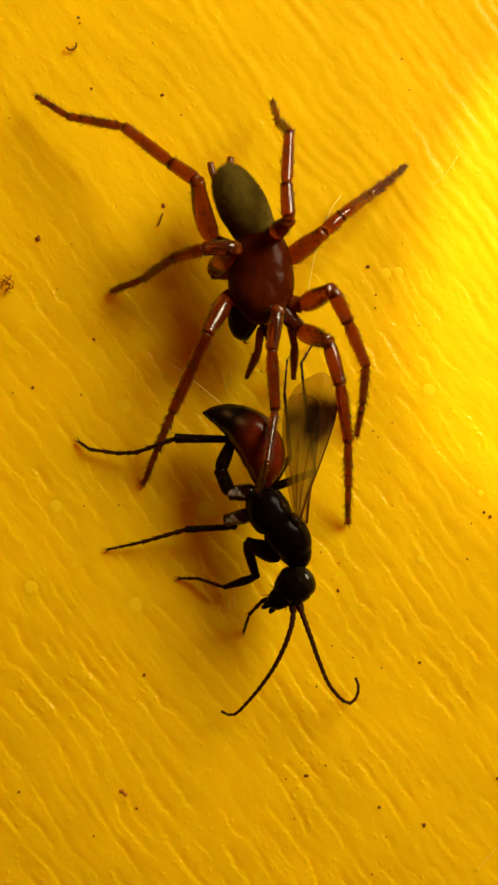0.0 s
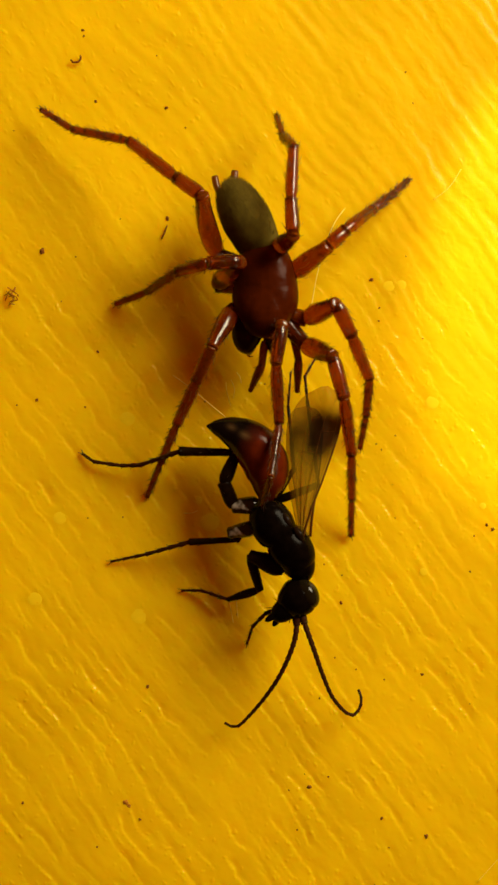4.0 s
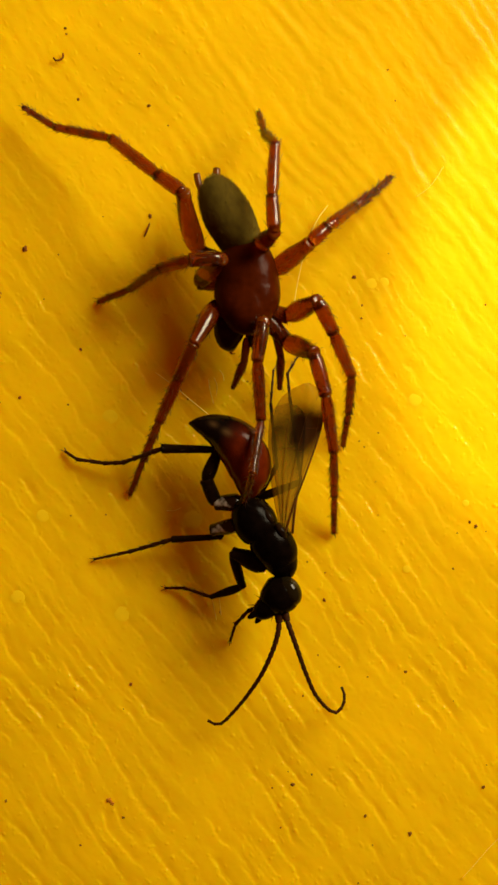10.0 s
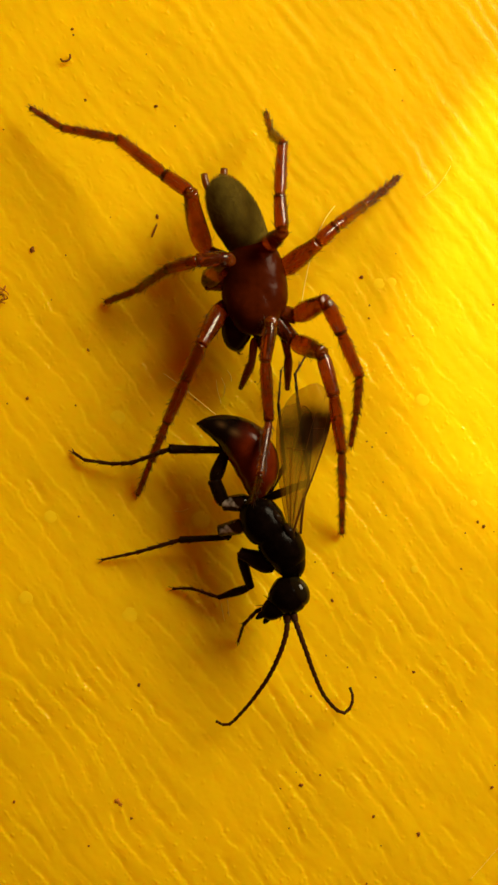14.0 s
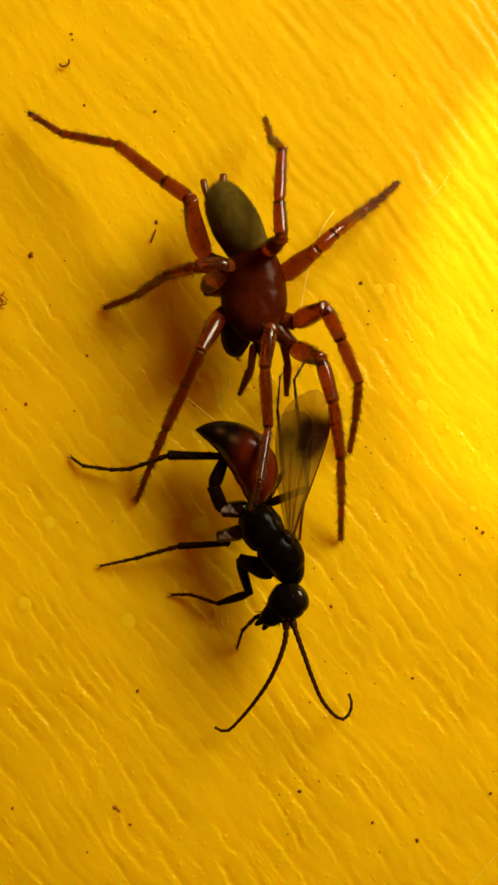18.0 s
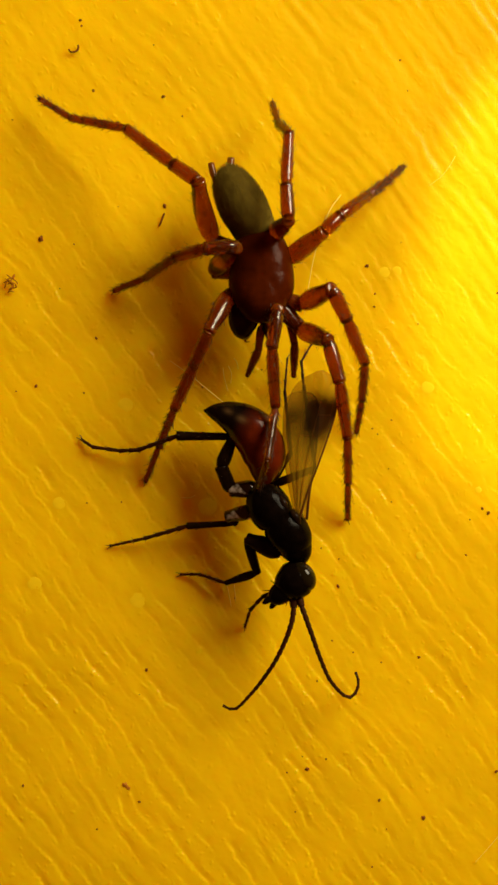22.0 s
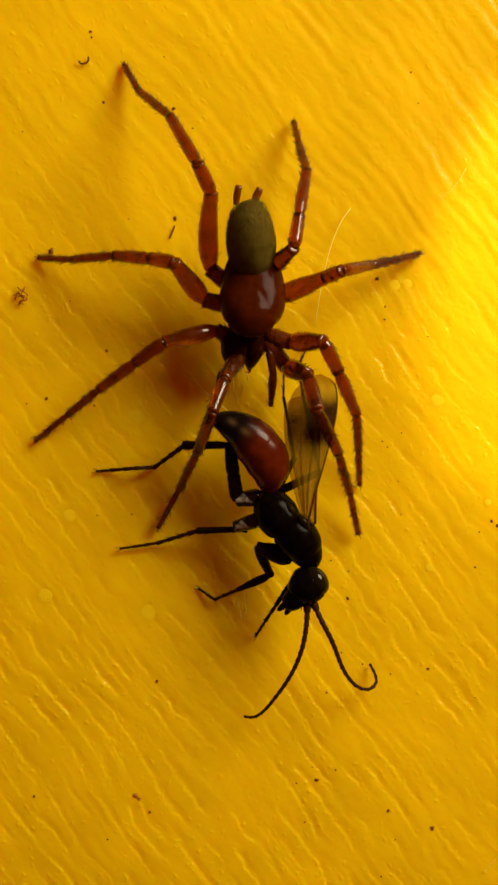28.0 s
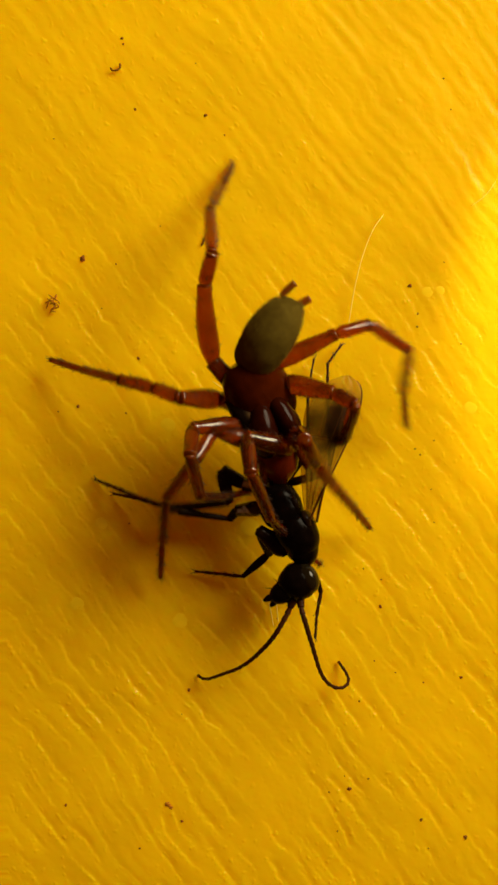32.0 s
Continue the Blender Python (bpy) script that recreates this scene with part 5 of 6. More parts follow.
        (28.6, (-0.02, 4.22, 2.50), (0.38, 3.68, 1.81), (1.06, 3.29, 4.18), (1.36, 1.67, 5.47), (2.77, -0.37, 3.57), (3.75, -2.42, 1.76), (4.62, -4.28, 0.55)),
        (29.0, (-0.20, 4.39, 2.50), (0.36, 3.62, 2.29), (0.47, 3.08, 4.73), (0.72, 1.10, 4.07), (1.33, -1.90, 3.48), (1.73, -4.05, 1.56), (2.01, -6.06, 0.31)),
        (29.5, (-0.16, 4.40, 2.60), (0.25, 4.18, 3.45), (-0.49, 6.41, 4.30), (0.51, 5.11, 5.61), (1.43, 2.26, 4.75), (1.83, 0.61, 2.39), (1.94, -0.88, 0.53)),
        (30.0, (0.13, 3.84, 2.80), (0.68, 4.15, 3.53), (0.35, 6.53, 4.24), (1.32, 5.64, 5.87), (3.44, 4.45, 3.90), (4.60, 2.60, 1.99), (5.68, 0.55, 1.43)),
        (30.5, (1.04, 4.03, 3.00), (1.85, 3.56, 3.26), (2.33, 5.19, 5.09), (3.27, 4.19, 6.67), (4.05, 1.77, 4.86), (4.13, 0.09, 2.49), (4.02, -1.70, 0.92)),
        (31.0, (0.22, 4.07, 3.10), (0.92, 3.50, 3.43), (0.89, 4.12, 5.85), (1.52, 2.43, 4.78), (1.62, -0.69, 4.84), (1.45, -2.80, 2.85), (1.04, -5.11, 2.43)),
        (31.3, (-1.57, 2.87, 3.50), (-1.12, 2.10, 3.88), (-2.67, 3.89, 4.69), (-1.96, 2.29, 5.86), (-1.04, -0.63, 5.24), (-0.17, -2.66, 3.36), (0.71, -4.71, 2.51)),
        (31.6, (-0.79, 1.97, 4.00), (-1.00, 2.00, 4.95), (-2.88, 3.40, 5.81), (-1.88, 1.57, 6.00), (-0.79, -1.13, 4.85), (-0.18, -2.63, 2.44), (0.47, -3.93, 0.54)),
        (31.8, (-0.88, 0.79, 4.35), (-0.71, 0.35, 5.09), (-2.74, 1.52, 5.93), (-2.36, -0.20, 6.86), (-1.36, -2.61, 5.19), (-0.37, -3.97, 2.83), (1.66, -4.01, 2.40)),
        (32.0, (-0.92, 0.28, 4.50), (-0.58, -0.36, 5.15), (-2.68, 0.72, 5.98), (-2.56, -0.96, 7.23), (-1.61, -3.24, 5.33), (-0.45, -4.54, 3.00), (0.96, -5.84, 1.58)),
    ],
    "H": [
        (26.55, (1.18, 5.95, 2.62), (1.89, 5.80, 2.81), (3.32, 5.99, 4.97), (4.08, 4.50, 4.48), (5.11, 2.34, 3.38), (5.10, 0.51, 2.17), (5.04, -1.19, 1.31)),
        (27.5, (0.82, 5.43, 2.50), (1.55, 5.28, 2.37), (3.03, 5.14, 4.38), (3.76, 3.65, 3.69), (4.81, 1.38, 2.65), (4.85, -0.44, 1.28), (4.92, -2.21, 0.37)),
        (28.0, (0.43, 5.32, 2.50), (1.15, 5.11, 2.52), (2.68, 5.01, 4.50), (3.46, 3.52, 3.84), (4.47, 1.43, 2.46), (4.67, -0.46, 1.19), (4.80, -2.24, 0.31)),
        (28.3, (0.42, 5.12, 2.50), (1.15, 4.99, 2.59), (2.69, 3.92, 4.23), (3.35, 2.39, 3.54), (4.26, 0.02, 2.61), (4.26, -1.76, 1.18), (4.24, -3.55, 0.32)),
        (28.6, (0.02, 4.93, 2.50), (0.74, 4.75, 2.40), (2.33, 4.09, 4.21), (3.11, 2.57, 3.61), (4.04, 0.21, 2.70), (4.07, -1.57, 1.26), (4.08, -3.35, 0.38)),
        (29.0, (-0.11, 5.09, 2.50), (0.60, 4.85, 2.46), (2.24, 4.08, 4.17), (2.97, 2.56, 3.53), (3.83, 0.18, 2.55), (4.05, -1.60, 1.15), (4.11, -3.44, 0.38)),
        (29.5, (-0.11, 5.11, 2.60), (0.51, 5.01, 2.19), (2.07, 4.15, 3.94), (2.78, 2.50, 3.73), (3.71, 0.08, 2.98), (3.91, -1.72, 1.58), (4.00, -3.42, 0.55)),
        (30.0, (0.07, 4.55, 2.80), (0.72, 4.46, 3.15), (2.36, 4.46, 5.04), (3.02, 2.87, 4.48), (3.44, 0.21, 4.72), (2.64, -1.27, 3.18), (2.02, -2.34, 1.62)),
        (30.5, (0.86, 4.72, 3.00), (1.61, 4.73, 2.94), (2.15, 5.11, 5.36), (2.99, 3.51, 5.26), (3.75, 0.91, 5.11), (3.26, -0.74, 3.61), (2.31, -2.43, 3.20)),
        (31.0, (0.11, 4.77, 3.10), (0.82, 4.72, 3.32), (2.33, 4.13, 5.23), (2.80, 2.39, 5.14), (2.64, -0.32, 5.01), (1.99, -1.65, 3.27), (0.92, -2.71, 1.97)),
        (31.3, (-1.47, 3.57, 3.50), (-0.80, 3.30, 3.70), (0.60, 4.69, 5.23), (1.29, 3.10, 5.74), (2.13, 0.72, 4.76), (1.93, -1.24, 3.62), (1.41, -2.98, 2.79)),
        (31.6, (-0.87, 2.67, 4.00), (-0.14, 2.55, 3.94), (0.24, 3.24, 6.32), (0.74, 1.85, 7.35), (1.64, 0.27, 5.35), (1.47, -1.16, 3.58), (1.13, -2.37, 2.04)),
        (31.8, (-0.89, 1.83, 4.25), (-0.25, 1.69, 4.46), (0.09, 1.93, 6.88), (0.27, 3.14, 7.00), (2.27, 1.78, 5.60), (3.19, 0.14, 4.20), (2.70, -2.31, 2.80)),
        (32.0, (-0.91, 0.99, 4.50), (-0.36, 0.83, 4.98), (-0.06, 0.61, 7.45), (0.53, -0.50, 6.17), (1.74, -1.94, 4.22), (2.71, -3.02, 2.46), (3.56, -4.01, 0.96)),
    ],
    "hind_near": [
        (26.55, (-1.47, -2.95, 2.58), (-1.79, -1.74, 2.95), (-1.60, -0.22, 3.39), (-4.03, -0.29, 1.99), (-6.00, -1.34, 1.11), (-7.01, -1.38, 1.14), (-8.38, -1.33, 0.64), (-9.07, -1.15, 0.50)),
        (27.5, (-1.55, -2.84, 2.46), (-1.73, -1.60, 2.86), (-1.95, -0.07, 3.42), (-3.97, -0.25, 1.29), (-5.81, -1.65, 0.49), (-6.83, -1.67, 1.00), (-8.11, -1.78, 0.22), (-8.88, -1.83, 0.12)),
        (28.0, (-1.60, -2.86, 2.46), (-1.77, -1.62, 2.84), (-2.00, -0.07, 3.34), (-4.32, -0.12, 1.53), (-5.98, -1.30, 0.19), (-6.90, -1.32, 0.87), (-8.23, -1.44, 0.18), (-9.01, -1.50, 0.12)),
        (28.3, (-1.98, -2.87, 2.46), (-2.02, -1.64, 2.91), (-2.12, -0.19, 3.68), (-4.52, -0.19, 1.97), (-6.56, -1.44, 1.49), (-7.29, -1.41, 0.62), (-8.65, -1.01, 0.12), (-9.40, -1.21, 0.12)),
        (28.6, (-2.09, -2.64, 2.46), (-2.15, -1.39, 2.82), (-2.17, 0.14, 3.43), (-4.85, 0.34, 2.23), (-6.46, -0.87, 0.85), (-7.60, -0.81, 0.79), (-8.94, -0.84, 0.12), (-9.72, -0.83, 0.12)),
        (29.0, (-2.36, -2.48, 2.46), (-2.40, -1.22, 2.81), (-2.44, 0.34, 3.32), (-4.87, 0.47, 1.66), (-6.52, -1.29, 1.27), (-7.57, -1.52, 0.89), (-8.85, -1.81, 0.16), (-9.61, -1.98, 0.12)),
        (29.5, (-2.56, -2.33, 2.46), (-2.55, -1.07, 2.82), (-2.53, 0.50, 3.31), (-5.07, 0.67, 1.84), (-6.65, -1.06, 1.13), (-7.74, -1.16, 0.80), (-9.05, -1.39, 0.12), (-9.83, -1.48, 0.12)),
        (30.0, (-2.59, -2.22, 2.46), (-2.61, -0.92, 2.82), (-2.61, 0.54, 3.65), (-5.23, 0.87, 2.34), (-7.00, -0.32, 1.15), (-8.04, -0.20, 0.69), (-9.41, -0.44, 0.12), (-10.19, -0.40, 0.12)),
        (30.5, (-2.76, -2.15, 2.46), (-2.81, -0.87, 2.92), (-2.76, 0.40, 4.04), (-4.79, 1.09, 2.01), (-6.91, 0.14, 1.26), (-7.83, 0.28, 0.60), (-9.22, 0.59, 0.12), (-9.99, 0.52, 0.12)),
        (31.0, (-2.81, -2.16, 2.46), (-1.87, -1.29, 2.72), (-2.55, 0.12, 3.22), (-5.25, 0.82, 2.29), (-7.06, 0.22, 0.77), (-8.16, 0.30, 1.06), (-9.38, 0.36, 0.18), (-10.16, 0.40, 0.12)),
        (31.3, (-2.90, -2.21, 2.46), (-2.00, -1.31, 2.72), (-2.68, 0.15, 3.06), (-5.55, 0.58, 2.55), (-7.11, 0.27, 0.70), (-8.20, 0.39, 1.02), (-9.45, 0.50, 0.20), (-10.22, 0.57, 0.12)),
        (31.6, (-2.90, -2.18, 2.46), (-2.37, -1.02, 2.72), (-2.72, 0.52, 3.18), (-5.48, 0.87, 2.22), (-7.41, 0.21, 0.88), (-8.53, 0.28, 1.13), (-9.65, 0.32, 0.13), (-10.42, 0.36, 0.12)),
        (31.8, (-2.91, -2.05, 2.46), (-2.79, -1.01, 2.72), (-2.96, -0.26, 3.04), (-5.76, -0.08, 2.26), (-7.69, -0.44, 0.90), (-8.72, -0.28, 1.28), (-9.76, -0.20, 0.22), (-10.50, -0.11, 0.12)),
        (32.0, (-2.95, -1.67, 2.46), (-4.03, -0.98, 2.72), (-3.69, -2.59, 2.62), (-6.61, -2.91, 2.39), (-8.53, -2.39, 0.96), (-9.28, -1.98, 1.72), (-10.10, -1.76, 0.48), (-10.75, -1.51, 0.12)),
    ],
    "mid_near": [
        (26.55, (-1.64, -4.32, 2.40), (-1.09, -4.54, 2.30), (-3.58, -4.78, 1.46), (-5.57, -6.01, 0.83), (-7.48, -6.39, 0.68)),
        (27.5, (-1.68, -4.22, 2.28), (-1.11, -4.32, 2.07), (-3.52, -4.60, 0.99), (-5.22, -6.38, 0.43), (-7.18, -6.70, 0.50)),
        (28.0, (-1.69, -4.24, 2.28), (-1.10, -4.38, 2.18), (-3.65, -4.52, 1.47), (-5.81, -5.26, 0.39), (-7.77, -5.56, 0.27)),
        (28.3, (-2.13, -4.25, 2.28), (-1.77, -4.51, 1.85), (-4.41, -4.43, 1.56), (-5.76, -6.00, 0.12), (-7.40, -7.12, 0.15)),
        (28.6, (-2.39, -3.99, 2.28), (-2.23, -4.18, 1.71), (-4.84, -4.10, 1.23), (-6.02, -6.03, 0.12), (-7.64, -7.18, 0.12)),
        (29.0, (-2.71, -3.82, 2.28), (-2.46, -4.11, 1.79), (-5.11, -4.05, 1.63), (-6.15, -5.79, 0.12), (-7.82, -6.86, 0.12)),
        (29.5, (-2.91, -3.66, 2.28), (-2.75, -3.82, 1.70), (-5.40, -3.69, 1.64), (-6.51, -5.37, 0.12), (-8.12, -6.53, 0.12)),
        (30.0, (-2.99, -3.54, 2.28), (-3.08, -3.89, 2.79), (-5.50, -3.83, 1.68), (-6.77, -5.34, 0.11), (-8.57, -6.16, 0.19)),
        (30.5, (-3.21, -3.46, 2.28), (-3.15, -4.06, 2.41), (-5.74, -4.09, 1.81), (-7.56, -4.51, 0.12), (-9.47, -5.07, 0.12)),
        (31.0, (-3.19, -3.50, 2.28), (-3.41, -2.91, 2.25), (-5.60, -1.51, 1.69), (-7.69, -2.33, 0.54), (-9.07, -3.69, 0.12)),
        (31.3, (-3.26, -3.55, 2.28), (-3.39, -2.94, 2.23), (-5.59, -1.50, 1.88), (-7.48, -2.26, 0.39), (-8.99, -3.54, 0.30)),
        (31.6, (-3.21, -3.53, 2.28), (-3.31, -2.91, 2.32), (-5.39, -1.69, 1.21), (-7.65, -1.89, 0.11), (-9.63, -1.71, 0.12)),
        (31.8, (-3.22, -3.48, 2.28), (-3.35, -2.96, 2.29), (-5.47, -1.82, 1.36), (-7.71, -1.95, 0.23), (-9.65, -1.76, 0.12)),
        (32.0, (-3.29, -3.01, 2.28), (-3.68, -3.45, 2.07), (-6.22, -3.03, 2.71), (-8.22, -2.49, 1.27), (-9.81, -2.25, 0.11)),
    ],
    "fore_near": [
        (26.55, (1.10, -6.01, 2.82), (-0.59, -5.36, 2.86), (-0.06, -7.02, 1.86), (-1.68, -7.78, 1.49), (-3.03, -7.84, 0.84), (-4.01, -7.77, 0.49)),
        (27.5, (1.09, -5.83, 2.70), (-0.60, -5.22, 2.71), (-0.06, -6.72, 1.42), (-1.69, -7.65, 1.30), (-2.98, -8.16, 0.52), (-3.95, -7.96, 0.12)),
        (28.0, (1.12, -5.79, 2.70), (-0.60, -5.26, 2.70), (0.10, -6.81, 1.55), (-1.59, -7.59, 1.32), (-2.81, -8.21, 0.52), (-3.65, -7.69, 0.12)),
        (28.3, (0.63, -5.89, 2.70), (-1.03, -5.20, 2.72), (-0.65, -6.63, 1.30), (-2.20, -7.69, 1.22), (-3.60, -8.13, 0.60), (-4.58, -8.44, 0.32)),
        (28.6, (0.16, -5.94, 2.70), (-1.44, -5.11, 2.72), (-0.75, -6.58, 1.46), (-2.36, -7.47, 1.15), (-3.42, -8.48, 0.52), (-4.41, -8.49, 0.12)),
        (29.0, (-0.23, -5.86, 2.70), (-1.90, -5.19, 2.79), (-0.89, -6.52, 1.60), (-2.61, -6.94, 0.97), (-3.48, -8.19, 0.52), (-4.40, -7.81, 0.12)),
        (29.5, (-0.43, -5.70, 2.70), (-2.09, -5.05, 2.99), (-1.44, -6.37, 1.55), (-3.06, -7.20, 1.11), (-4.02, -8.32, 0.52), (-4.94, -7.95, 0.12)),
        (30.0, (-0.60, -5.68, 2.70), (-2.28, -5.10, 3.01), (-1.55, -6.29, 1.50), (-3.23, -7.05, 1.15), (-4.08, -8.23, 0.52), (-5.04, -7.98, 0.12)),
        (30.5, (-0.90, -5.68, 2.70), (-2.43, -4.82, 3.09), (-1.84, -6.16, 1.65), (-3.53, -6.78, 1.16), (-4.84, -7.52, 0.64), (-5.75, -8.03, 0.42)),
        (31.0, (-0.76, -5.59, 2.70), (-2.31, -4.67, 2.68), (-2.41, -6.37, 1.54), (-3.48, -7.77, 0.90), (-4.64, -8.84, 0.69), (-5.43, -9.56, 0.62)),
        (31.3, (-0.78, -5.59, 2.70), (-2.27, -4.58, 2.56), (-2.43, -6.26, 1.39), (-3.61, -7.71, 1.22), (-4.68, -8.87, 1.07), (-5.44, -9.63, 1.07)),
        (31.6, (-0.68, -5.51, 2.70), (-2.21, -4.59, 2.93), (-1.95, -6.03, 1.50), (-3.23, -7.27, 0.93), (-4.36, -8.31, 0.53), (-5.13, -9.01, 0.29)),
        (31.8, (-0.78, -5.16, 2.70), (-2.19, -4.10, 3.02), (-1.72, -5.46, 1.57), (-3.07, -6.69, 1.12), (-4.46, -6.87, 0.58), (-5.42, -6.99, 0.30)),
        (32.0, (-0.81, -5.04, 2.70), (-2.19, -3.94, 3.05), (-1.65, -5.27, 1.59), (-3.02, -6.49, 1.19), (-4.49, -6.39, 0.60), (-5.52, -6.32, 0.31)),
    ],
    "fore_far": [
        (26.55, (1.56, -6.82, 2.22), (0.68, -8.02, 2.01), (0.35, -8.61, 2.00), (-0.29, -9.36, 1.23), (-0.70, -10.24, 0.49)),
        (27.5, (1.57, -6.64, 2.10), (0.53, -7.71, 1.82), (0.46, -8.63, 2.06), (-0.18, -9.36, 1.07), (-0.70, -10.13, 0.12)),
        (28.0, (1.62, -6.59, 2.10), (0.43, -7.50, 1.83), (0.57, -8.42, 1.66), (-0.22, -9.27, 0.90), (-0.69, -10.24, 0.12)),
        (28.3, (1.10, -6.71, 2.10), (0.20, -7.90, 1.83), (0.07, -8.77, 2.20), (-0.45, -9.22, 1.00), (-0.82, -10.15, 0.12)),
        (28.6, (0.53, -6.81, 2.10), (1.80, -7.41, 1.51), (1.70, -8.32, 1.26), (1.16, -9.57, 1.05), (0.29, -10.37, 0.42)),
        (29.0, (0.11, -6.73, 2.10), (1.19, -6.79, 1.03), (1.29, -7.80, 1.04), (1.13, -9.29, 1.09), (0.35, -10.36, 0.88)),
        (29.5, (-0.09, -6.58, 2.10), (0.96, -7.17, 1.17), (0.90, -8.11, 1.26), (0.75, -9.49, 1.21), (0.34, -10.35, 0.29)),
        (30.0, (-0.29, -6.57, 2.10), (0.98, -6.82, 1.31), (1.14, -7.76, 1.29), (1.06, -9.14, 1.29), (0.48, -10.27, 0.86)),
        (30.5, (-0.62, -6.58, 2.10), (0.49, -7.62, 2.01), (0.97, -8.45, 1.99), (1.20, -9.68, 1.39), (0.82, -10.53, 0.44)),
        (31.0, (-0.43, -6.47, 2.10), (0.71, -7.49, 2.00), (1.10, -8.36, 1.97), (1.30, -9.64, 1.48), (0.85, -10.52, 0.59)),
        (31.3, (-0.44, -6.46, 2.10), (0.77, -7.14, 1.47), (1.34, -7.81, 1.12), (1.21, -9.18, 0.98), (0.95, -10.35, 0.38)),
        (31.6, (-0.32, -6.37, 2.10), (0.64, -7.57, 2.04), (1.02, -8.44, 1.98), (1.23, -9.70, 1.45), (1.01, -10.52, 0.42)),
        (31.8, (-0.36, -6.23, 2.10), (0.72, -7.12, 1.87), (1.05, -8.01, 1.83), (1.09, -9.29, 1.43), (0.92, -10.26, 0.67)),
        (32.0, (-0.46, -5.91, 2.10), (0.91, -6.07, 1.47), (1.11, -7.00, 1.49), (0.78, -8.34, 1.39), (0.71, -9.66, 1.24)),
    ],
    "ant_l": [
        (26.55, (1.79, -8.25, 3.22), (1.83, -8.75, 3.30), (1.82, -9.10, 3.31), (1.78, -9.45, 3.29), (1.70, -9.81, 3.24), (1.61, -10.17, 3.17), (1.50, -10.52, 3.08), (1.38, -10.87, 2.97), (1.24, -11.21, 2.84), (1.09, -11.56, 2.71), (0.92, -11.90, 2.57), (0.73, -12.23, 2.43), (0.52, -12.56, 2.29), (0.31, -12.88, 2.15), (0.09, -13.21, 2.01), (-0.13, -13.52, 1.88), (-0.36, -13.84, 1.74), (-0.59, -14.15, 1.61), (-0.85, -14.41, 1.45), (-1.16, -14.48, 1.27), (-1.44, -14.38, 1.09)),
        (27.5, (1.84, -8.06, 3.10), (1.88, -8.56, 3.13), (1.89, -8.92, 3.13), (1.87, -9.28, 3.12), (1.82, -9.65, 3.08), (1.75, -10.01, 3.00), (1.66, -10.37, 2.90), (1.55, -10.72, 2.78), (1.44, -11.08, 2.64), (1.30, -11.44, 2.50), (1.14, -11.78, 2.35), (0.96, -12.12, 2.21), (0.76, -12.46, 2.06), (0.55, -12.79, 1.92), (0.34, -13.12, 1.78), (0.13, -13.45, 1.65), (-0.08, -13.79, 1.52), (-0.30, -14.11, 1.37), (-0.55, -14.37, 1.18), (-0.81, -14.49, 0.93), (-1.04, -14.43, 0.64)),
        (28.0, (1.92, -8.00, 3.10), (1.93, -8.51, 3.11), (1.92, -8.87, 3.12), (1.89, -9.24, 3.10), (1.84, -9.61, 3.07), (1.77, -9.99, 3.03), (1.69, -10.36, 2.96), (1.58, -10.72, 2.87), (1.45, -11.08, 2.76), (1.30, -11.44, 2.63), (1.13, -11.79, 2.49), (0.94, -12.13, 2.35), (0.74, -12.46, 2.21), (0.52, -12.79, 2.07), (0.29, -13.12, 1.93), (0.07, -13.44, 1.79), (-0.17, -13.76, 1.65), (-0.42, -14.05, 1.49), (-0.69, -14.28, 1.30), (-0.98, -14.34, 1.06), (-1.24, -14.28, 0.80)),
        (28.3, (1.36, -8.13, 3.10), (1.34, -8.63, 3.16), (1.32, -8.98, 3.20), (1.28, -9.33, 3.20), (1.20, -9.70, 3.16), (1.11, -10.05, 3.07), (1.00, -10.39, 2.94), (0.87, -10.73, 2.80), (0.73, -11.07, 2.66), (0.56, -11.41, 2.51), (0.37, -11.74, 2.36), (0.15, -12.05, 2.22), (-0.09, -12.36, 2.07), (-0.33, -12.67, 1.93), (-0.59, -12.97, 1.79), (-0.85, -13.26, 1.66), (-1.12, -13.55, 1.53), (-1.40, -13.83, 1.39), (-1.68, -14.07, 1.23), (-1.97, -14.19, 1.01), (-2.22, -14.16, 0.74)),
        (28.6, (0.63, -8.25, 3.10), (0.52, -8.74, 3.07), (0.45, -9.07, 3.01), (0.36, -9.40, 2.91), (0.24, -9.73, 2.78), (0.11, -10.06, 2.64), (-0.03, -10.38, 2.50), (-0.19, -10.71, 2.36), (-0.37, -11.03, 2.22), (-0.57, -11.36, 2.09), (-0.79, -11.67, 1.95), (-1.04, -11.97, 1.81), (-1.30, -12.26, 1.68), (-1.58, -12.54, 1.54), (-1.87, -12.81, 1.41), (-2.17, -13.06, 1.29), (-2.49, -13.31, 1.16), (-2.82, -13.51, 1.02), (-3.16, -13.66, 0.85), (-3.48, -13.68, 0.65), (-3.75, -13.57, 0.41)),
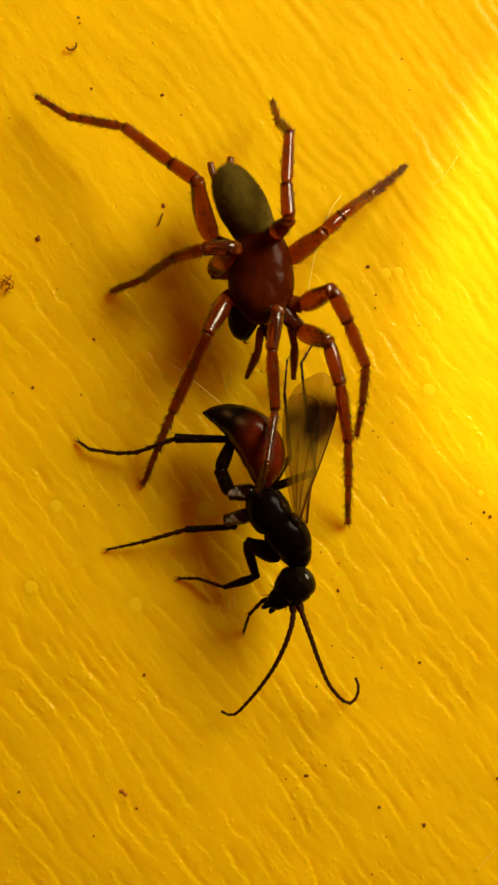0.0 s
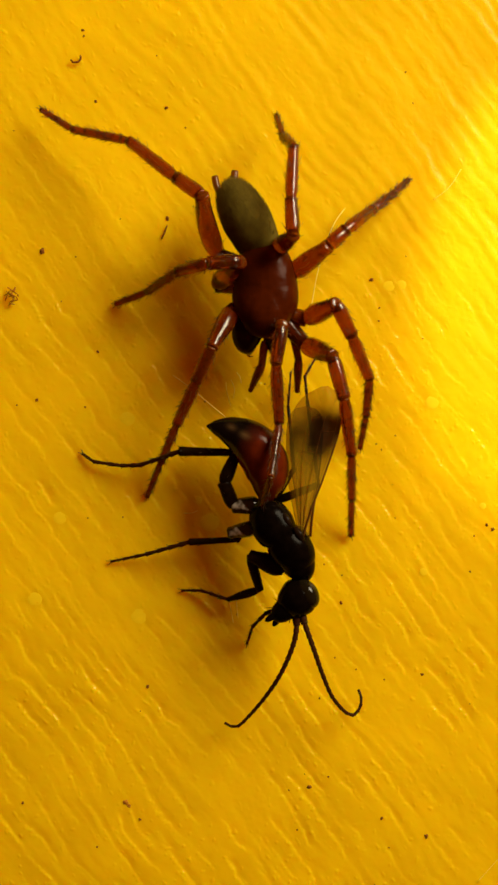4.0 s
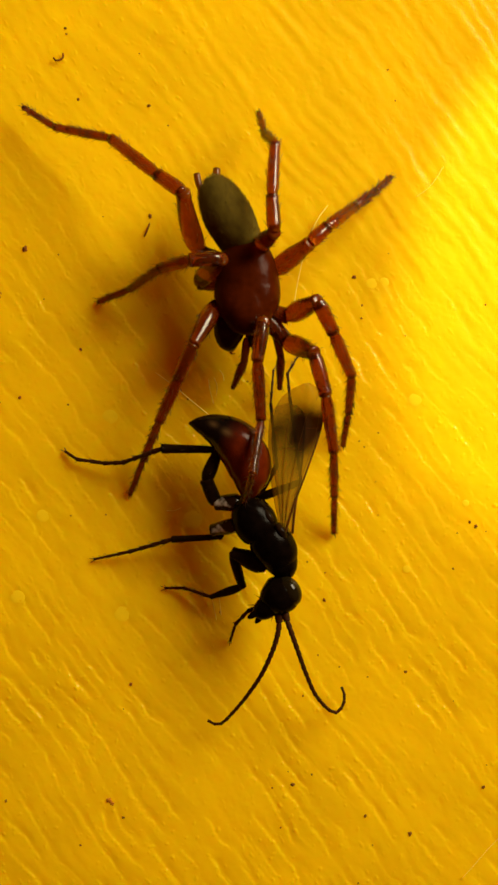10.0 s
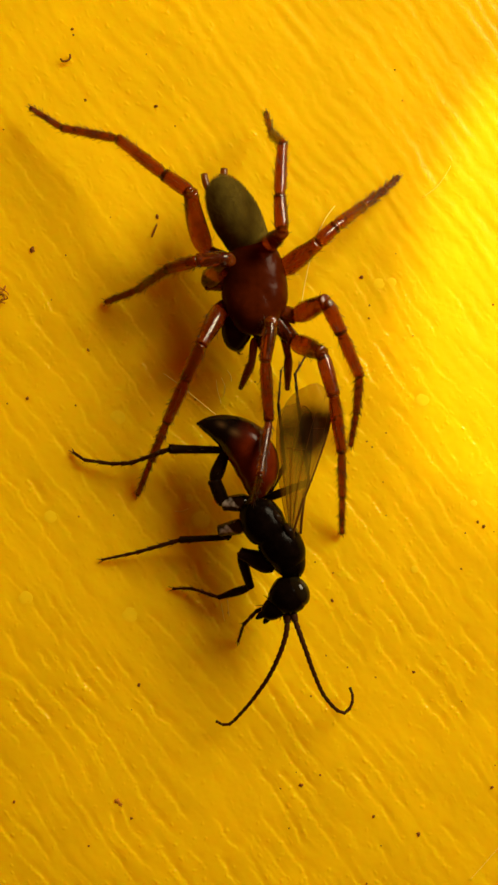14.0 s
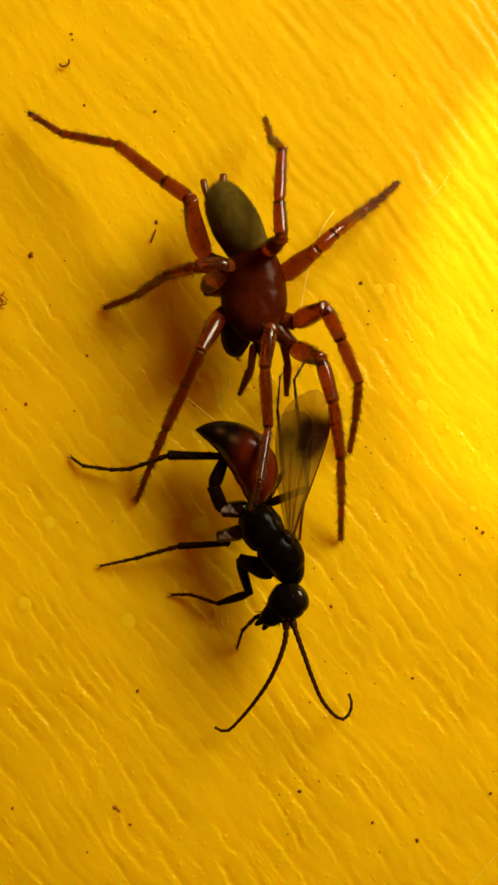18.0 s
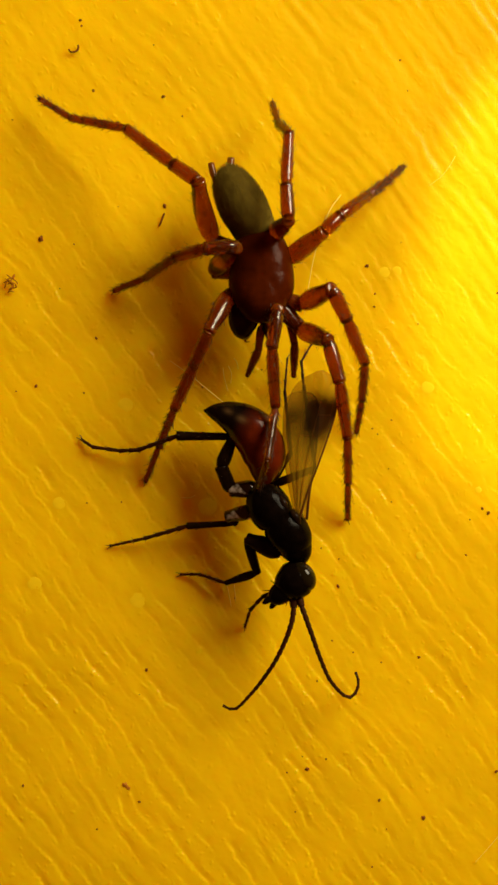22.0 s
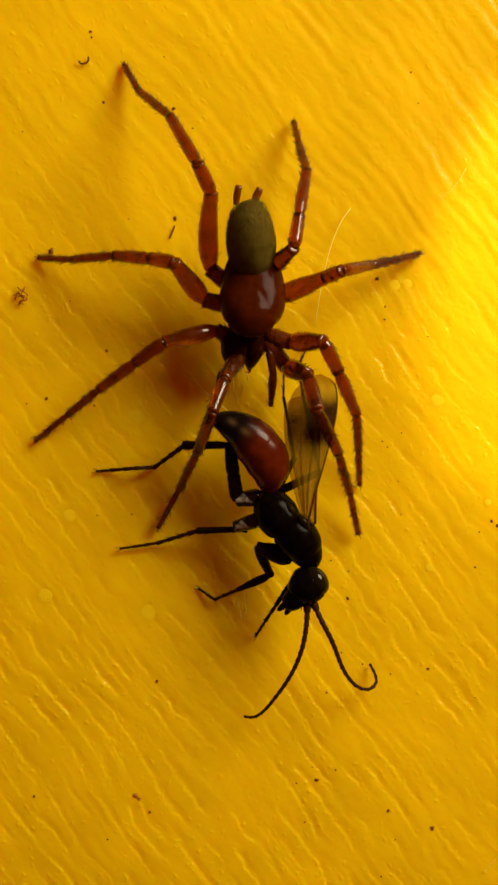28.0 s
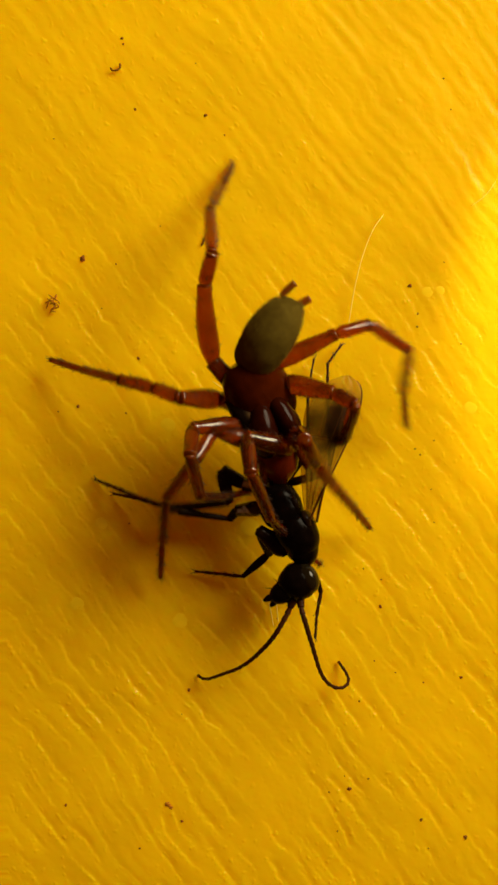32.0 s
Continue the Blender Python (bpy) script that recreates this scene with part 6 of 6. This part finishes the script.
        (29.0, (0.15, -8.17, 3.10), (0.01, -8.66, 3.15), (-0.10, -9.00, 3.16), (-0.24, -9.33, 3.17), (-0.40, -9.67, 3.14), (-0.58, -10.00, 3.08), (-0.77, -10.31, 2.97), (-0.96, -10.62, 2.84), (-1.17, -10.92, 2.70), (-1.39, -11.23, 2.54), (-1.63, -11.53, 2.39), (-1.87, -11.82, 2.24), (-2.14, -12.09, 2.08), (-2.43, -12.35, 1.93), (-2.74, -12.59, 1.77), (-3.07, -12.78, 1.62), (-3.42, -12.95, 1.46), (-3.78, -13.09, 1.30), (-4.12, -13.18, 1.11), (-4.42, -13.17, 0.88), (-4.65, -13.03, 0.62)),
        (29.5, (-0.05, -8.02, 3.10), (-0.19, -8.51, 3.12), (-0.31, -8.86, 3.13), (-0.43, -9.20, 3.12), (-0.57, -9.55, 3.10), (-0.73, -9.89, 3.05), (-0.92, -10.22, 2.97), (-1.12, -10.53, 2.85), (-1.34, -10.83, 2.70), (-1.58, -11.11, 2.53), (-1.84, -11.38, 2.35), (-2.11, -11.62, 2.17), (-2.40, -11.86, 1.99), (-2.71, -12.08, 1.82), (-3.03, -12.30, 1.64), (-3.35, -12.49, 1.48), (-3.69, -12.68, 1.31), (-4.03, -12.85, 1.13), (-4.35, -12.98, 0.94), (-4.65, -13.01, 0.70), (-4.88, -12.91, 0.43)),
        (30.0, (-0.31, -8.02, 3.10), (-0.49, -8.49, 3.11), (-0.62, -8.83, 3.11), (-0.76, -9.16, 3.10), (-0.92, -9.50, 3.07), (-1.10, -9.84, 3.01), (-1.30, -10.16, 2.95), (-1.53, -10.47, 2.87), (-1.77, -10.77, 2.77), (-2.04, -11.06, 2.67), (-2.32, -11.34, 2.56), (-2.62, -11.60, 2.45), (-2.94, -11.84, 2.33), (-3.28, -12.04, 2.21), (-3.64, -12.22, 2.09), (-4.00, -12.39, 1.96), (-4.38, -12.53, 1.83), (-4.75, -12.65, 1.69), (-5.12, -12.68, 1.53), (-5.44, -12.60, 1.34), (-5.72, -12.44, 1.16)),
        (30.5, (-0.69, -8.02, 3.10), (-0.82, -8.50, 3.15), (-0.92, -8.84, 3.16), (-1.05, -9.17, 3.14), (-1.20, -9.50, 3.06), (-1.37, -9.83, 2.96), (-1.55, -10.14, 2.83), (-1.76, -10.44, 2.70), (-1.98, -10.73, 2.56), (-2.23, -11.03, 2.43), (-2.49, -11.31, 2.30), (-2.77, -11.58, 2.16), (-3.08, -11.82, 2.03), (-3.41, -12.04, 1.90), (-3.76, -12.22, 1.76), (-4.11, -12.39, 1.64), (-4.48, -12.56, 1.51), (-4.84, -12.71, 1.37), (-5.20, -12.79, 1.19), (-5.50, -12.74, 0.97), (-5.72, -12.57, 0.73)),
        (31.0, (-0.43, -7.91, 3.10), (-0.55, -8.40, 3.12), (-0.65, -8.74, 3.10), (-0.77, -9.06, 3.01), (-0.91, -9.38, 2.89), (-1.07, -9.70, 2.75), (-1.24, -10.00, 2.60), (-1.44, -10.30, 2.46), (-1.66, -10.60, 2.32), (-1.91, -10.89, 2.18), (-2.18, -11.17, 2.04), (-2.46, -11.43, 1.90), (-2.77, -11.67, 1.76), (-3.10, -11.87, 1.62), (-3.45, -12.06, 1.48), (-3.80, -12.23, 1.35), (-4.16, -12.40, 1.21), (-4.52, -12.56, 1.07), (-4.86, -12.66, 0.89), (-5.16, -12.64, 0.65), (-5.35, -12.49, 0.37)),
        (31.3, (-0.40, -7.91, 3.10), (-0.55, -8.37, 3.20), (-0.67, -8.70, 3.25), (-0.82, -9.03, 3.24), (-0.99, -9.34, 3.14), (-1.16, -9.63, 2.98), (-1.34, -9.92, 2.80), (-1.53, -10.20, 2.62), (-1.74, -10.49, 2.44), (-1.96, -10.77, 2.26), (-2.21, -11.05, 2.08), (-2.47, -11.31, 1.90), (-2.76, -11.54, 1.72), (-3.08, -11.72, 1.53), (-3.42, -11.88, 1.34), (-3.76, -12.04, 1.17), (-4.10, -12.20, 0.99), (-4.44, -12.36, 0.81), (-4.78, -12.48, 0.62), (-5.07, -12.49, 0.38), (-5.31, -12.38, 0.12)),
        (31.6, (-0.24, -7.81, 3.10), (-0.48, -8.25, 3.16), (-0.65, -8.56, 3.21), (-0.83, -8.87, 3.24), (-1.02, -9.19, 3.24), (-1.21, -9.51, 3.17), (-1.40, -9.81, 3.03), (-1.59, -10.10, 2.86), (-1.80, -10.39, 2.68), (-2.02, -10.67, 2.49), (-2.26, -10.94, 2.30), (-2.52, -11.20, 2.12), (-2.81, -11.42, 1.93), (-3.13, -11.61, 1.73), (-3.47, -11.77, 1.54), (-3.80, -11.93, 1.36), (-4.14, -12.09, 1.18), (-4.48, -12.25, 0.99), (-4.81, -12.37, 0.79), (-5.10, -12.38, 0.55), (-5.33, -12.28, 0.28)),
        (31.8, (-0.37, -7.84, 3.10), (-0.60, -8.28, 3.16), (-0.77, -8.59, 3.21), (-0.95, -8.90, 3.24), (-1.14, -9.23, 3.24), (-1.33, -9.54, 3.16), (-1.51, -9.84, 3.02), (-1.70, -10.13, 2.85), (-1.91, -10.42, 2.66), (-2.14, -10.70, 2.47), (-2.38, -10.96, 2.28), (-2.64, -11.22, 2.10), (-2.93, -11.45, 1.91), (-3.24, -11.64, 1.71), (-3.58, -11.80, 1.52), (-3.91, -11.96, 1.34), (-4.25, -12.12, 1.16), (-4.59, -12.28, 0.97), (-4.92, -12.40, 0.76), (-5.21, -12.41, 0.52), (-5.44, -12.31, 0.26)),
        (32.0, (-0.42, -7.35, 3.10), (-0.63, -7.80, 3.18), (-0.78, -8.12, 3.23), (-0.95, -8.43, 3.27), (-1.13, -8.76, 3.24), (-1.31, -9.07, 3.13), (-1.49, -9.36, 2.96), (-1.68, -9.63, 2.77), (-1.89, -9.90, 2.57), (-2.13, -10.17, 2.37), (-2.37, -10.44, 2.18), (-2.63, -10.69, 1.99), (-2.91, -10.93, 1.80), (-3.21, -11.14, 1.60), (-3.53, -11.32, 1.40), (-3.86, -11.46, 1.21), (-4.20, -11.62, 1.02), (-4.54, -11.78, 0.83), (-4.86, -11.91, 0.62), (-5.15, -11.93, 0.38), (-5.39, -11.82, 0.12)),
    ],
    "ant_r": [
        (26.55, (2.07, -8.19, 3.22), (2.25, -8.64, 3.33), (2.39, -8.98, 3.34), (2.54, -9.32, 3.33), (2.68, -9.67, 3.30), (2.82, -10.02, 3.24), (2.96, -10.37, 3.13), (3.09, -10.72, 3.00), (3.24, -11.08, 2.85), (3.39, -11.43, 2.70), (3.55, -11.79, 2.55), (3.73, -12.14, 2.41), (3.93, -12.49, 2.25), (4.18, -12.81, 2.10), (4.46, -13.08, 1.93), (4.79, -13.27, 1.74), (5.12, -13.29, 1.53), (5.33, -13.06, 1.37), (5.39, -12.76, 1.20), (5.34, -12.47, 1.04), (5.21, -12.18, 0.86)),
        (27.5, (2.12, -7.99, 3.10), (2.33, -8.44, 3.17), (2.50, -8.77, 3.20), (2.66, -9.11, 3.22), (2.83, -9.45, 3.22), (2.98, -9.80, 3.15), (3.13, -10.14, 3.03), (3.28, -10.48, 2.87), (3.44, -10.83, 2.70), (3.61, -11.17, 2.54), (3.80, -11.52, 2.37), (3.99, -11.86, 2.21), (4.22, -12.20, 2.06), (4.49, -12.51, 1.90), (4.81, -12.75, 1.72), (5.18, -12.84, 1.50), (5.49, -12.74, 1.24), (5.63, -12.51, 0.99), (5.61, -12.24, 0.74), (5.50, -11.98, 0.51), (5.36, -11.72, 0.28)),
        (28.0, (2.20, -7.93, 3.10), (2.39, -8.38, 3.18), (2.54, -8.71, 3.22), (2.71, -9.05, 3.25), (2.88, -9.38, 3.21), (3.05, -9.71, 3.12), (3.21, -10.05, 2.97), (3.35, -10.39, 2.81), (3.48, -10.75, 2.64), (3.61, -11.11, 2.47), (3.76, -11.47, 2.31), (3.95, -11.82, 2.16), (4.18, -12.15, 2.00), (4.46, -12.45, 1.85), (4.80, -12.67, 1.66), (5.17, -12.75, 1.44), (5.48, -12.64, 1.17), (5.63, -12.43, 0.91), (5.61, -12.17, 0.65), (5.50, -11.93, 0.40), (5.37, -11.69, 0.15)),
        (28.3, (1.63, -8.07, 3.10), (1.85, -8.44, 3.34), (2.01, -8.73, 3.48), (2.20, -9.06, 3.49), (2.36, -9.37, 3.35), (2.51, -9.67, 3.16), (2.67, -9.97, 2.97), (2.83, -10.29, 2.78), (3.01, -10.62, 2.60), (3.19, -10.96, 2.43), (3.38, -11.30, 2.26), (3.60, -11.62, 2.10), (3.88, -11.92, 1.93), (4.19, -12.18, 1.77), (4.54, -12.37, 1.58), (4.91, -12.41, 1.34), (5.19, -12.28, 1.07), (5.30, -12.05, 0.80), (5.24, -11.79, 0.55), (5.10, -11.54, 0.33), (4.93, -11.28, 0.12)),
        (28.6, (0.91, -8.22, 3.10), (1.13, -8.61, 3.31), (1.31, -8.91, 3.38), (1.48, -9.24, 3.30), (1.64, -9.54, 3.14), (1.79, -9.85, 2.96), (1.95, -10.16, 2.79), (2.13, -10.49, 2.63), (2.32, -10.82, 2.47), (2.52, -11.16, 2.32), (2.74, -11.49, 2.17), (2.99, -11.80, 2.02), (3.29, -12.07, 1.87), (3.65, -12.28, 1.71), (4.03, -12.40, 1.54), (4.42, -12.41, 1.33), (4.72, -12.27, 1.07), (4.81, -12.04, 0.80), (4.73, -11.78, 0.55), (4.56, -11.55, 0.33), (4.36, -11.31, 0.12)),
        (29.0, (0.43, -8.16, 3.10), (0.56, -8.63, 3.19), (0.66, -8.98, 3.25), (0.77, -9.34, 3.30), (0.87, -9.70, 3.29), (0.98, -10.06, 3.21), (1.08, -10.41, 3.07), (1.19, -10.77, 2.91), (1.30, -11.13, 2.74), (1.42, -11.50, 2.58), (1.57, -11.86, 2.42), (1.80, -12.18, 2.25), (2.11, -12.40, 2.05), (2.49, -12.46, 1.83), (2.85, -12.37, 1.59), (3.15, -12.17, 1.33), (3.30, -11.91, 1.04), (3.25, -11.69, 0.76), (3.03, -11.54, 0.51), (2.74, -11.45, 0.31), (2.43, -11.37, 0.12)),
        (29.5, (0.24, -8.00, 3.10), (0.38, -8.47, 3.19), (0.50, -8.82, 3.24), (0.61, -9.18, 3.30), (0.72, -9.54, 3.32), (0.83, -9.90, 3.28), (0.94, -10.26, 3.15), (1.04, -10.61, 2.97), (1.15, -10.96, 2.77), (1.25, -11.31, 2.58), (1.39, -11.67, 2.39), (1.57, -12.01, 2.21), (1.83, -12.31, 2.03), (2.16, -12.51, 1.83), (2.53, -12.56, 1.60), (2.87, -12.44, 1.35), (3.08, -12.20, 1.07), (3.08, -11.94, 0.81), (2.91, -11.74, 0.55), (2.67, -11.60, 0.33), (2.39, -11.47, 0.12)),
        (30.0, (-0.03, -8.01, 3.10), (0.10, -8.48, 3.19), (0.20, -8.83, 3.23), (0.31, -9.19, 3.23), (0.41, -9.54, 3.16), (0.51, -9.89, 3.03), (0.61, -10.24, 2.87), (0.72, -10.60, 2.72), (0.83, -10.97, 2.56), (0.95, -11.34, 2.42), (1.10, -11.71, 2.27), (1.30, -12.05, 2.13), (1.59, -12.34, 1.97), (1.96, -12.51, 1.79), (2.35, -12.53, 1.59), (2.70, -12.43, 1.34), (2.91, -12.21, 1.05), (2.89, -11.98, 0.77), (2.70, -11.78, 0.53), (2.46, -11.61, 0.32), (2.19, -11.44, 0.12)),
        (30.5, (-0.41, -8.02, 3.10), (-0.24, -8.48, 3.19), (-0.12, -8.82, 3.23), (0.00, -9.17, 3.18), (0.12, -9.51, 3.07), (0.23, -9.85, 2.92), (0.35, -10.19, 2.76), (0.48, -10.54, 2.60), (0.61, -10.91, 2.45), (0.75, -11.27, 2.31), (0.91, -11.64, 2.17), (1.11, -11.99, 2.03), (1.39, -12.29, 1.88), (1.75, -12.49, 1.72), (2.14, -12.58, 1.54), (2.52, -12.54, 1.33), (2.80, -12.37, 1.06), (2.87, -12.14, 0.79), (2.73, -11.91, 0.53), (2.52, -11.72, 0.32), (2.27, -11.52, 0.12)),
        (31.0, (-0.14, -7.90, 3.10), (0.02, -8.35, 3.23), (0.14, -8.69, 3.27), (0.25, -9.04, 3.19), (0.36, -9.37, 3.04), (0.48, -9.70, 2.88), (0.60, -10.04, 2.72), (0.72, -10.39, 2.56), (0.85, -10.76, 2.41), (0.98, -11.13, 2.27), (1.13, -11.50, 2.14), (1.30, -11.87, 2.00), (1.55, -12.20, 1.86), (1.88, -12.44, 1.70), (2.26, -12.55, 1.52), (2.64, -12.50, 1.30), (2.92, -12.33, 1.03), (2.98, -12.09, 0.76), (2.84, -11.86, 0.51), (2.62, -11.65, 0.31), (2.37, -11.45, 0.12)),
        (31.3, (-0.11, -7.89, 3.10), (0.05, -8.34, 3.23), (0.17, -8.67, 3.28), (0.29, -9.03, 3.23), (0.38, -9.37, 3.10), (0.47, -9.71, 2.94), (0.57, -10.05, 2.78), (0.68, -10.41, 2.62), (0.80, -10.78, 2.46), (0.93, -11.14, 2.32), (1.09, -11.51, 2.17), (1.28, -11.87, 2.04), (1.53, -12.19, 1.89), (1.86, -12.43, 1.73), (2.24, -12.54, 1.54), (2.62, -12.49, 1.31), (2.89, -12.31, 1.04), (2.94, -12.08, 0.77), (2.79, -11.85, 0.52), (2.58, -11.65, 0.31), (2.34, -11.43, 0.12)),
        (31.6, (0.04, -7.79, 3.10), (0.10, -8.26, 3.24), (0.19, -8.60, 3.30), (0.30, -8.96, 3.24), (0.40, -9.29, 3.10), (0.49, -9.63, 2.93), (0.59, -9.97, 2.77), (0.70, -10.32, 2.61), (0.82, -10.70, 2.45), (0.94, -11.07, 2.31), (1.09, -11.44, 2.17), (1.27, -11.80, 2.03), (1.51, -12.13, 1.89), (1.84, -12.37, 1.73), (2.22, -12.48, 1.54), (2.60, -12.44, 1.31), (2.86, -12.26, 1.04), (2.91, -12.02, 0.77), (2.77, -11.79, 0.52), (2.57, -11.58, 0.31), (2.33, -11.36, 0.12)),
        (31.8, (-0.09, -7.82, 3.10), (-0.03, -8.29, 3.25), (0.06, -8.63, 3.32), (0.17, -8.99, 3.26), (0.27, -9.32, 3.12), (0.36, -9.66, 2.95), (0.46, -10.00, 2.79), (0.57, -10.35, 2.62), (0.69, -10.72, 2.46), (0.81, -11.09, 2.32), (0.95, -11.46, 2.18), (1.12, -11.83, 2.04), (1.36, -12.16, 1.89), (1.68, -12.41, 1.73), (2.05, -12.54, 1.55), (2.43, -12.51, 1.31), (2.69, -12.33, 1.04), (2.74, -12.09, 0.77), (2.61, -11.86, 0.52), (2.41, -11.65, 0.31), (2.18, -11.42, 0.12)),
        (32.0, (-0.14, -7.33, 3.10), (-0.09, -7.78, 3.31), (-0.01, -8.12, 3.42), (0.10, -8.48, 3.38), (0.20, -8.81, 3.23), (0.29, -9.13, 3.05), (0.39, -9.47, 2.87), (0.50, -9.82, 2.70), (0.60, -10.19, 2.53), (0.71, -10.56, 2.37), (0.82, -10.94, 2.22), (0.96, -11.31, 2.07), (1.15, -11.67, 1.92), (1.42, -11.98, 1.76), (1.76, -12.18, 1.58), (2.13, -12.22, 1.34), (2.40, -12.08, 1.05), (2.46, -11.85, 0.77), (2.35, -11.60, 0.53), (2.18, -11.36, 0.32), (1.99, -11.11, 0.12)),
    ],
}
HOLD = (0.0, 25.6)
# how far (mm) the first joint of the leg that was folded under the jaws draws back once the spider moves
DRAWN = {"D": Vector((-0.85, 0.45, 0.0))}
# seconds and shift (mm, in the space of the spider) of its jaws and palps
JAW_ROWS = (
    [(27.5, 0.20, 0.30), (29.0, 0.15, 0.30), (30.0, 0.15, 0.25), (31.0, 0.05, 0.30), (32.0, 0.05, 0.30)],
    [(27.5, -0.30, 0.30), (29.0, -0.45, 0.25), (30.0, -0.20, 0.25), (31.0, 0.05, 0.30), (32.0, 0.05, 0.30)],
)
PALP_ROWS = {
    "PL": [(27.5, -1.20, -0.50), (29.0, -1.43, -0.63), (30.0, -1.35, 0.20), (31.0, -1.26, 0.90), (32.0, -1.26, 0.90)],
    "PR": [(27.5, -0.40, 0.30), (29.0, -0.53, 0.39), (30.0, -0.90, 0.42), (31.0, -1.23, 0.46), (32.0, -1.23, 0.46)],
}
# seconds, lift (degrees) of the front of the carapace and how far (mm) it draws back
REAR_ROWS = [(0.0, 0, 0), (25.6, 0, 0), (27.5, 14, 0.78), (28.6, 14, 0.78), (30.0, 18, 1.0), (31.0, 18, 1.0), (31.6, 2, 0.6), (32.0, -32, 0.15)]


def turn_about(place, degrees):
    """A turn (mm) about an upright axis through place."""
    t = Matrix.Translation(place)
    return t @ Matrix.Rotation(radians(degrees), 4, "Z") @ t.inverted()


def raise_about(place, degrees, drawn=0.011):
    """A turn (mm) that lifts the tip of an abdomen which points back from place, and draws it in."""
    t = Matrix.Translation(place)
    drawn_in = Matrix.Translation(Vector((0.45, -0.89, 0.0)) * drawn * degrees)
    return drawn_in @ t @ Matrix.Rotation(radians(degrees), 4, Vector((0.89, 0.45, 0.0))) @ t.inverted()


def settle(joints, base, lengths):
    """Moves the joints of a limb so that it starts at base, keeps its lengths and still ends at its tip."""
    js = [Vector(j) for j in joints]
    tip = js[-1].copy()
    for _ in range(12):
        js[-1] = tip.copy()
        for k in range(len(js) - 2, -1, -1):
            js[k] = js[k + 1] + (js[k] - js[k + 1]).normalized() * lengths[k]
        js[0] = base.copy()
        for k in range(1, len(js)):
            js[k] = js[k - 1] + (js[k] - js[k - 1]).normalized() * lengths[k - 1]
    return js


def limb_poses(key, thing_pose, joints):
    """The poses, in the space of the thing, of the pieces of a limb whose joints lie at the given places."""
    pieces, rest_poses, rest = CHAINS[key]
    first = len(rest) - len(joints)
    inv = thing_pose.inverted()
    js = [inv @ Vector(j) for j in joints]
    poses = list(rest_poses[:first])
    at = rest[first] + DRAWN.get(key, Vector())
    js = settle(js, at, [(rest[k + 1] - rest[k]).length for k in range(first, len(pieces))])
    for k in range(first, len(pieces)):
        bone = rest[k + 1] - rest[k]
        way = (js[k - first + 1] - js[k - first]).normalized()
        turn = bone.rotation_difference(way).to_matrix().to_4x4() @ rest_poses[k].to_3x3().to_4x4()
        poses.append(Matrix.Translation(at) @ turn)
        at = at + way * bone.length
    return poses


def motions():
    for root, base, rows in ((spider_root, SPIDER_BASE, SPIDER_ROWS), (wasp_root, WASP_BASE, WASP_ROWS)):
        walk(root, [(t, to_m(base)) for t in HOLD] + [(t, pose(x * MM, y * MM, z * MM, 0, 0, turn)) for t, x, y, z, turn in rows])
    for ob, place, rows, drawn in ((spider_abdomen, SPIDER_WAIST, ABDOMEN_ROWS, -0.002), (wasp_gaster, WASP_WAIST, GASTER_ROWS, 0.011)):
        walk(ob, [(t, Matrix.Identity(4)) for t in HOLD] + [(t, to_m(turn_about(place, turn) @ raise_about(place, up, drawn))) for t, turn, up in rows])
    walk(gaster_tip, [(t, Matrix.Identity(4)) for t in HOLD] + [(t, to_m(turn_about(GASTER_BEND, bend) @ Matrix.Translation(GASTER_BEND) @ Matrix.Rotation(radians(up), 4, TIP_AXIS) @ Matrix.Translation(-GASTER_BEND))) for t, bend, up in BEND_ROWS])
    hinge = Matrix.Translation(SPIDER_WAIST)
    walk(spider_carapace, [(t, to_m(Matrix.Translation((0, back, 0)) @ hinge @ Matrix.Rotation(radians(-lift), 4, "X") @ hinge.inverted())) for t, lift, back in REAR_ROWS])
    for jaw, rows in zip(JAWS, JAW_ROWS):
        walk(jaw, [(t, Matrix.Identity(4)) for t in HOLD] + [(t, pose(x * MM, y * MM, 0)) for t, x, y in rows])
    for key, rows in PALP_ROWS.items():
        pieces, rest_poses, rest = CHAINS[key]
        walk(pieces[0], [(t, to_m(rest_poses[0])) for t in HOLD] + [(t, to_m(Matrix.Translation((x, y, 0)) @ rest_poses[0])) for t, x, y in rows])
    for key, rows in LIMB_ROWS.items():
        pieces, rest_poses, rest = CHAINS[key]
        body = SPIDER_ROWS if key in "ABCDEFGH" else WASP_ROWS
        frames = [(t, rest_poses) for t in HOLD]
        for (t, *joints), (_, x, y, z, turn) in zip(rows, body):
            frames.append((t, limb_poses(key, pose(x, y, z, 0, 0, turn), joints)))
        first = len(rest) - len(rows[0]) + 1
        for k, ob in enumerate(pieces):
            if k == 0 and first == 0:
                walk(ob, [(t, to_m(p[0])) for t, p in frames])
            elif k >= max(first, 1):
                walk(ob, [(t, to_m(p[0].inverted() @ p[k])) for t, p in frames])
                for rider in RIDERS.get(ob.name, ()):
                    walk(rider, [(t, to_m(p[0].inverted() @ p[k])) for t, p in frames])


motions()
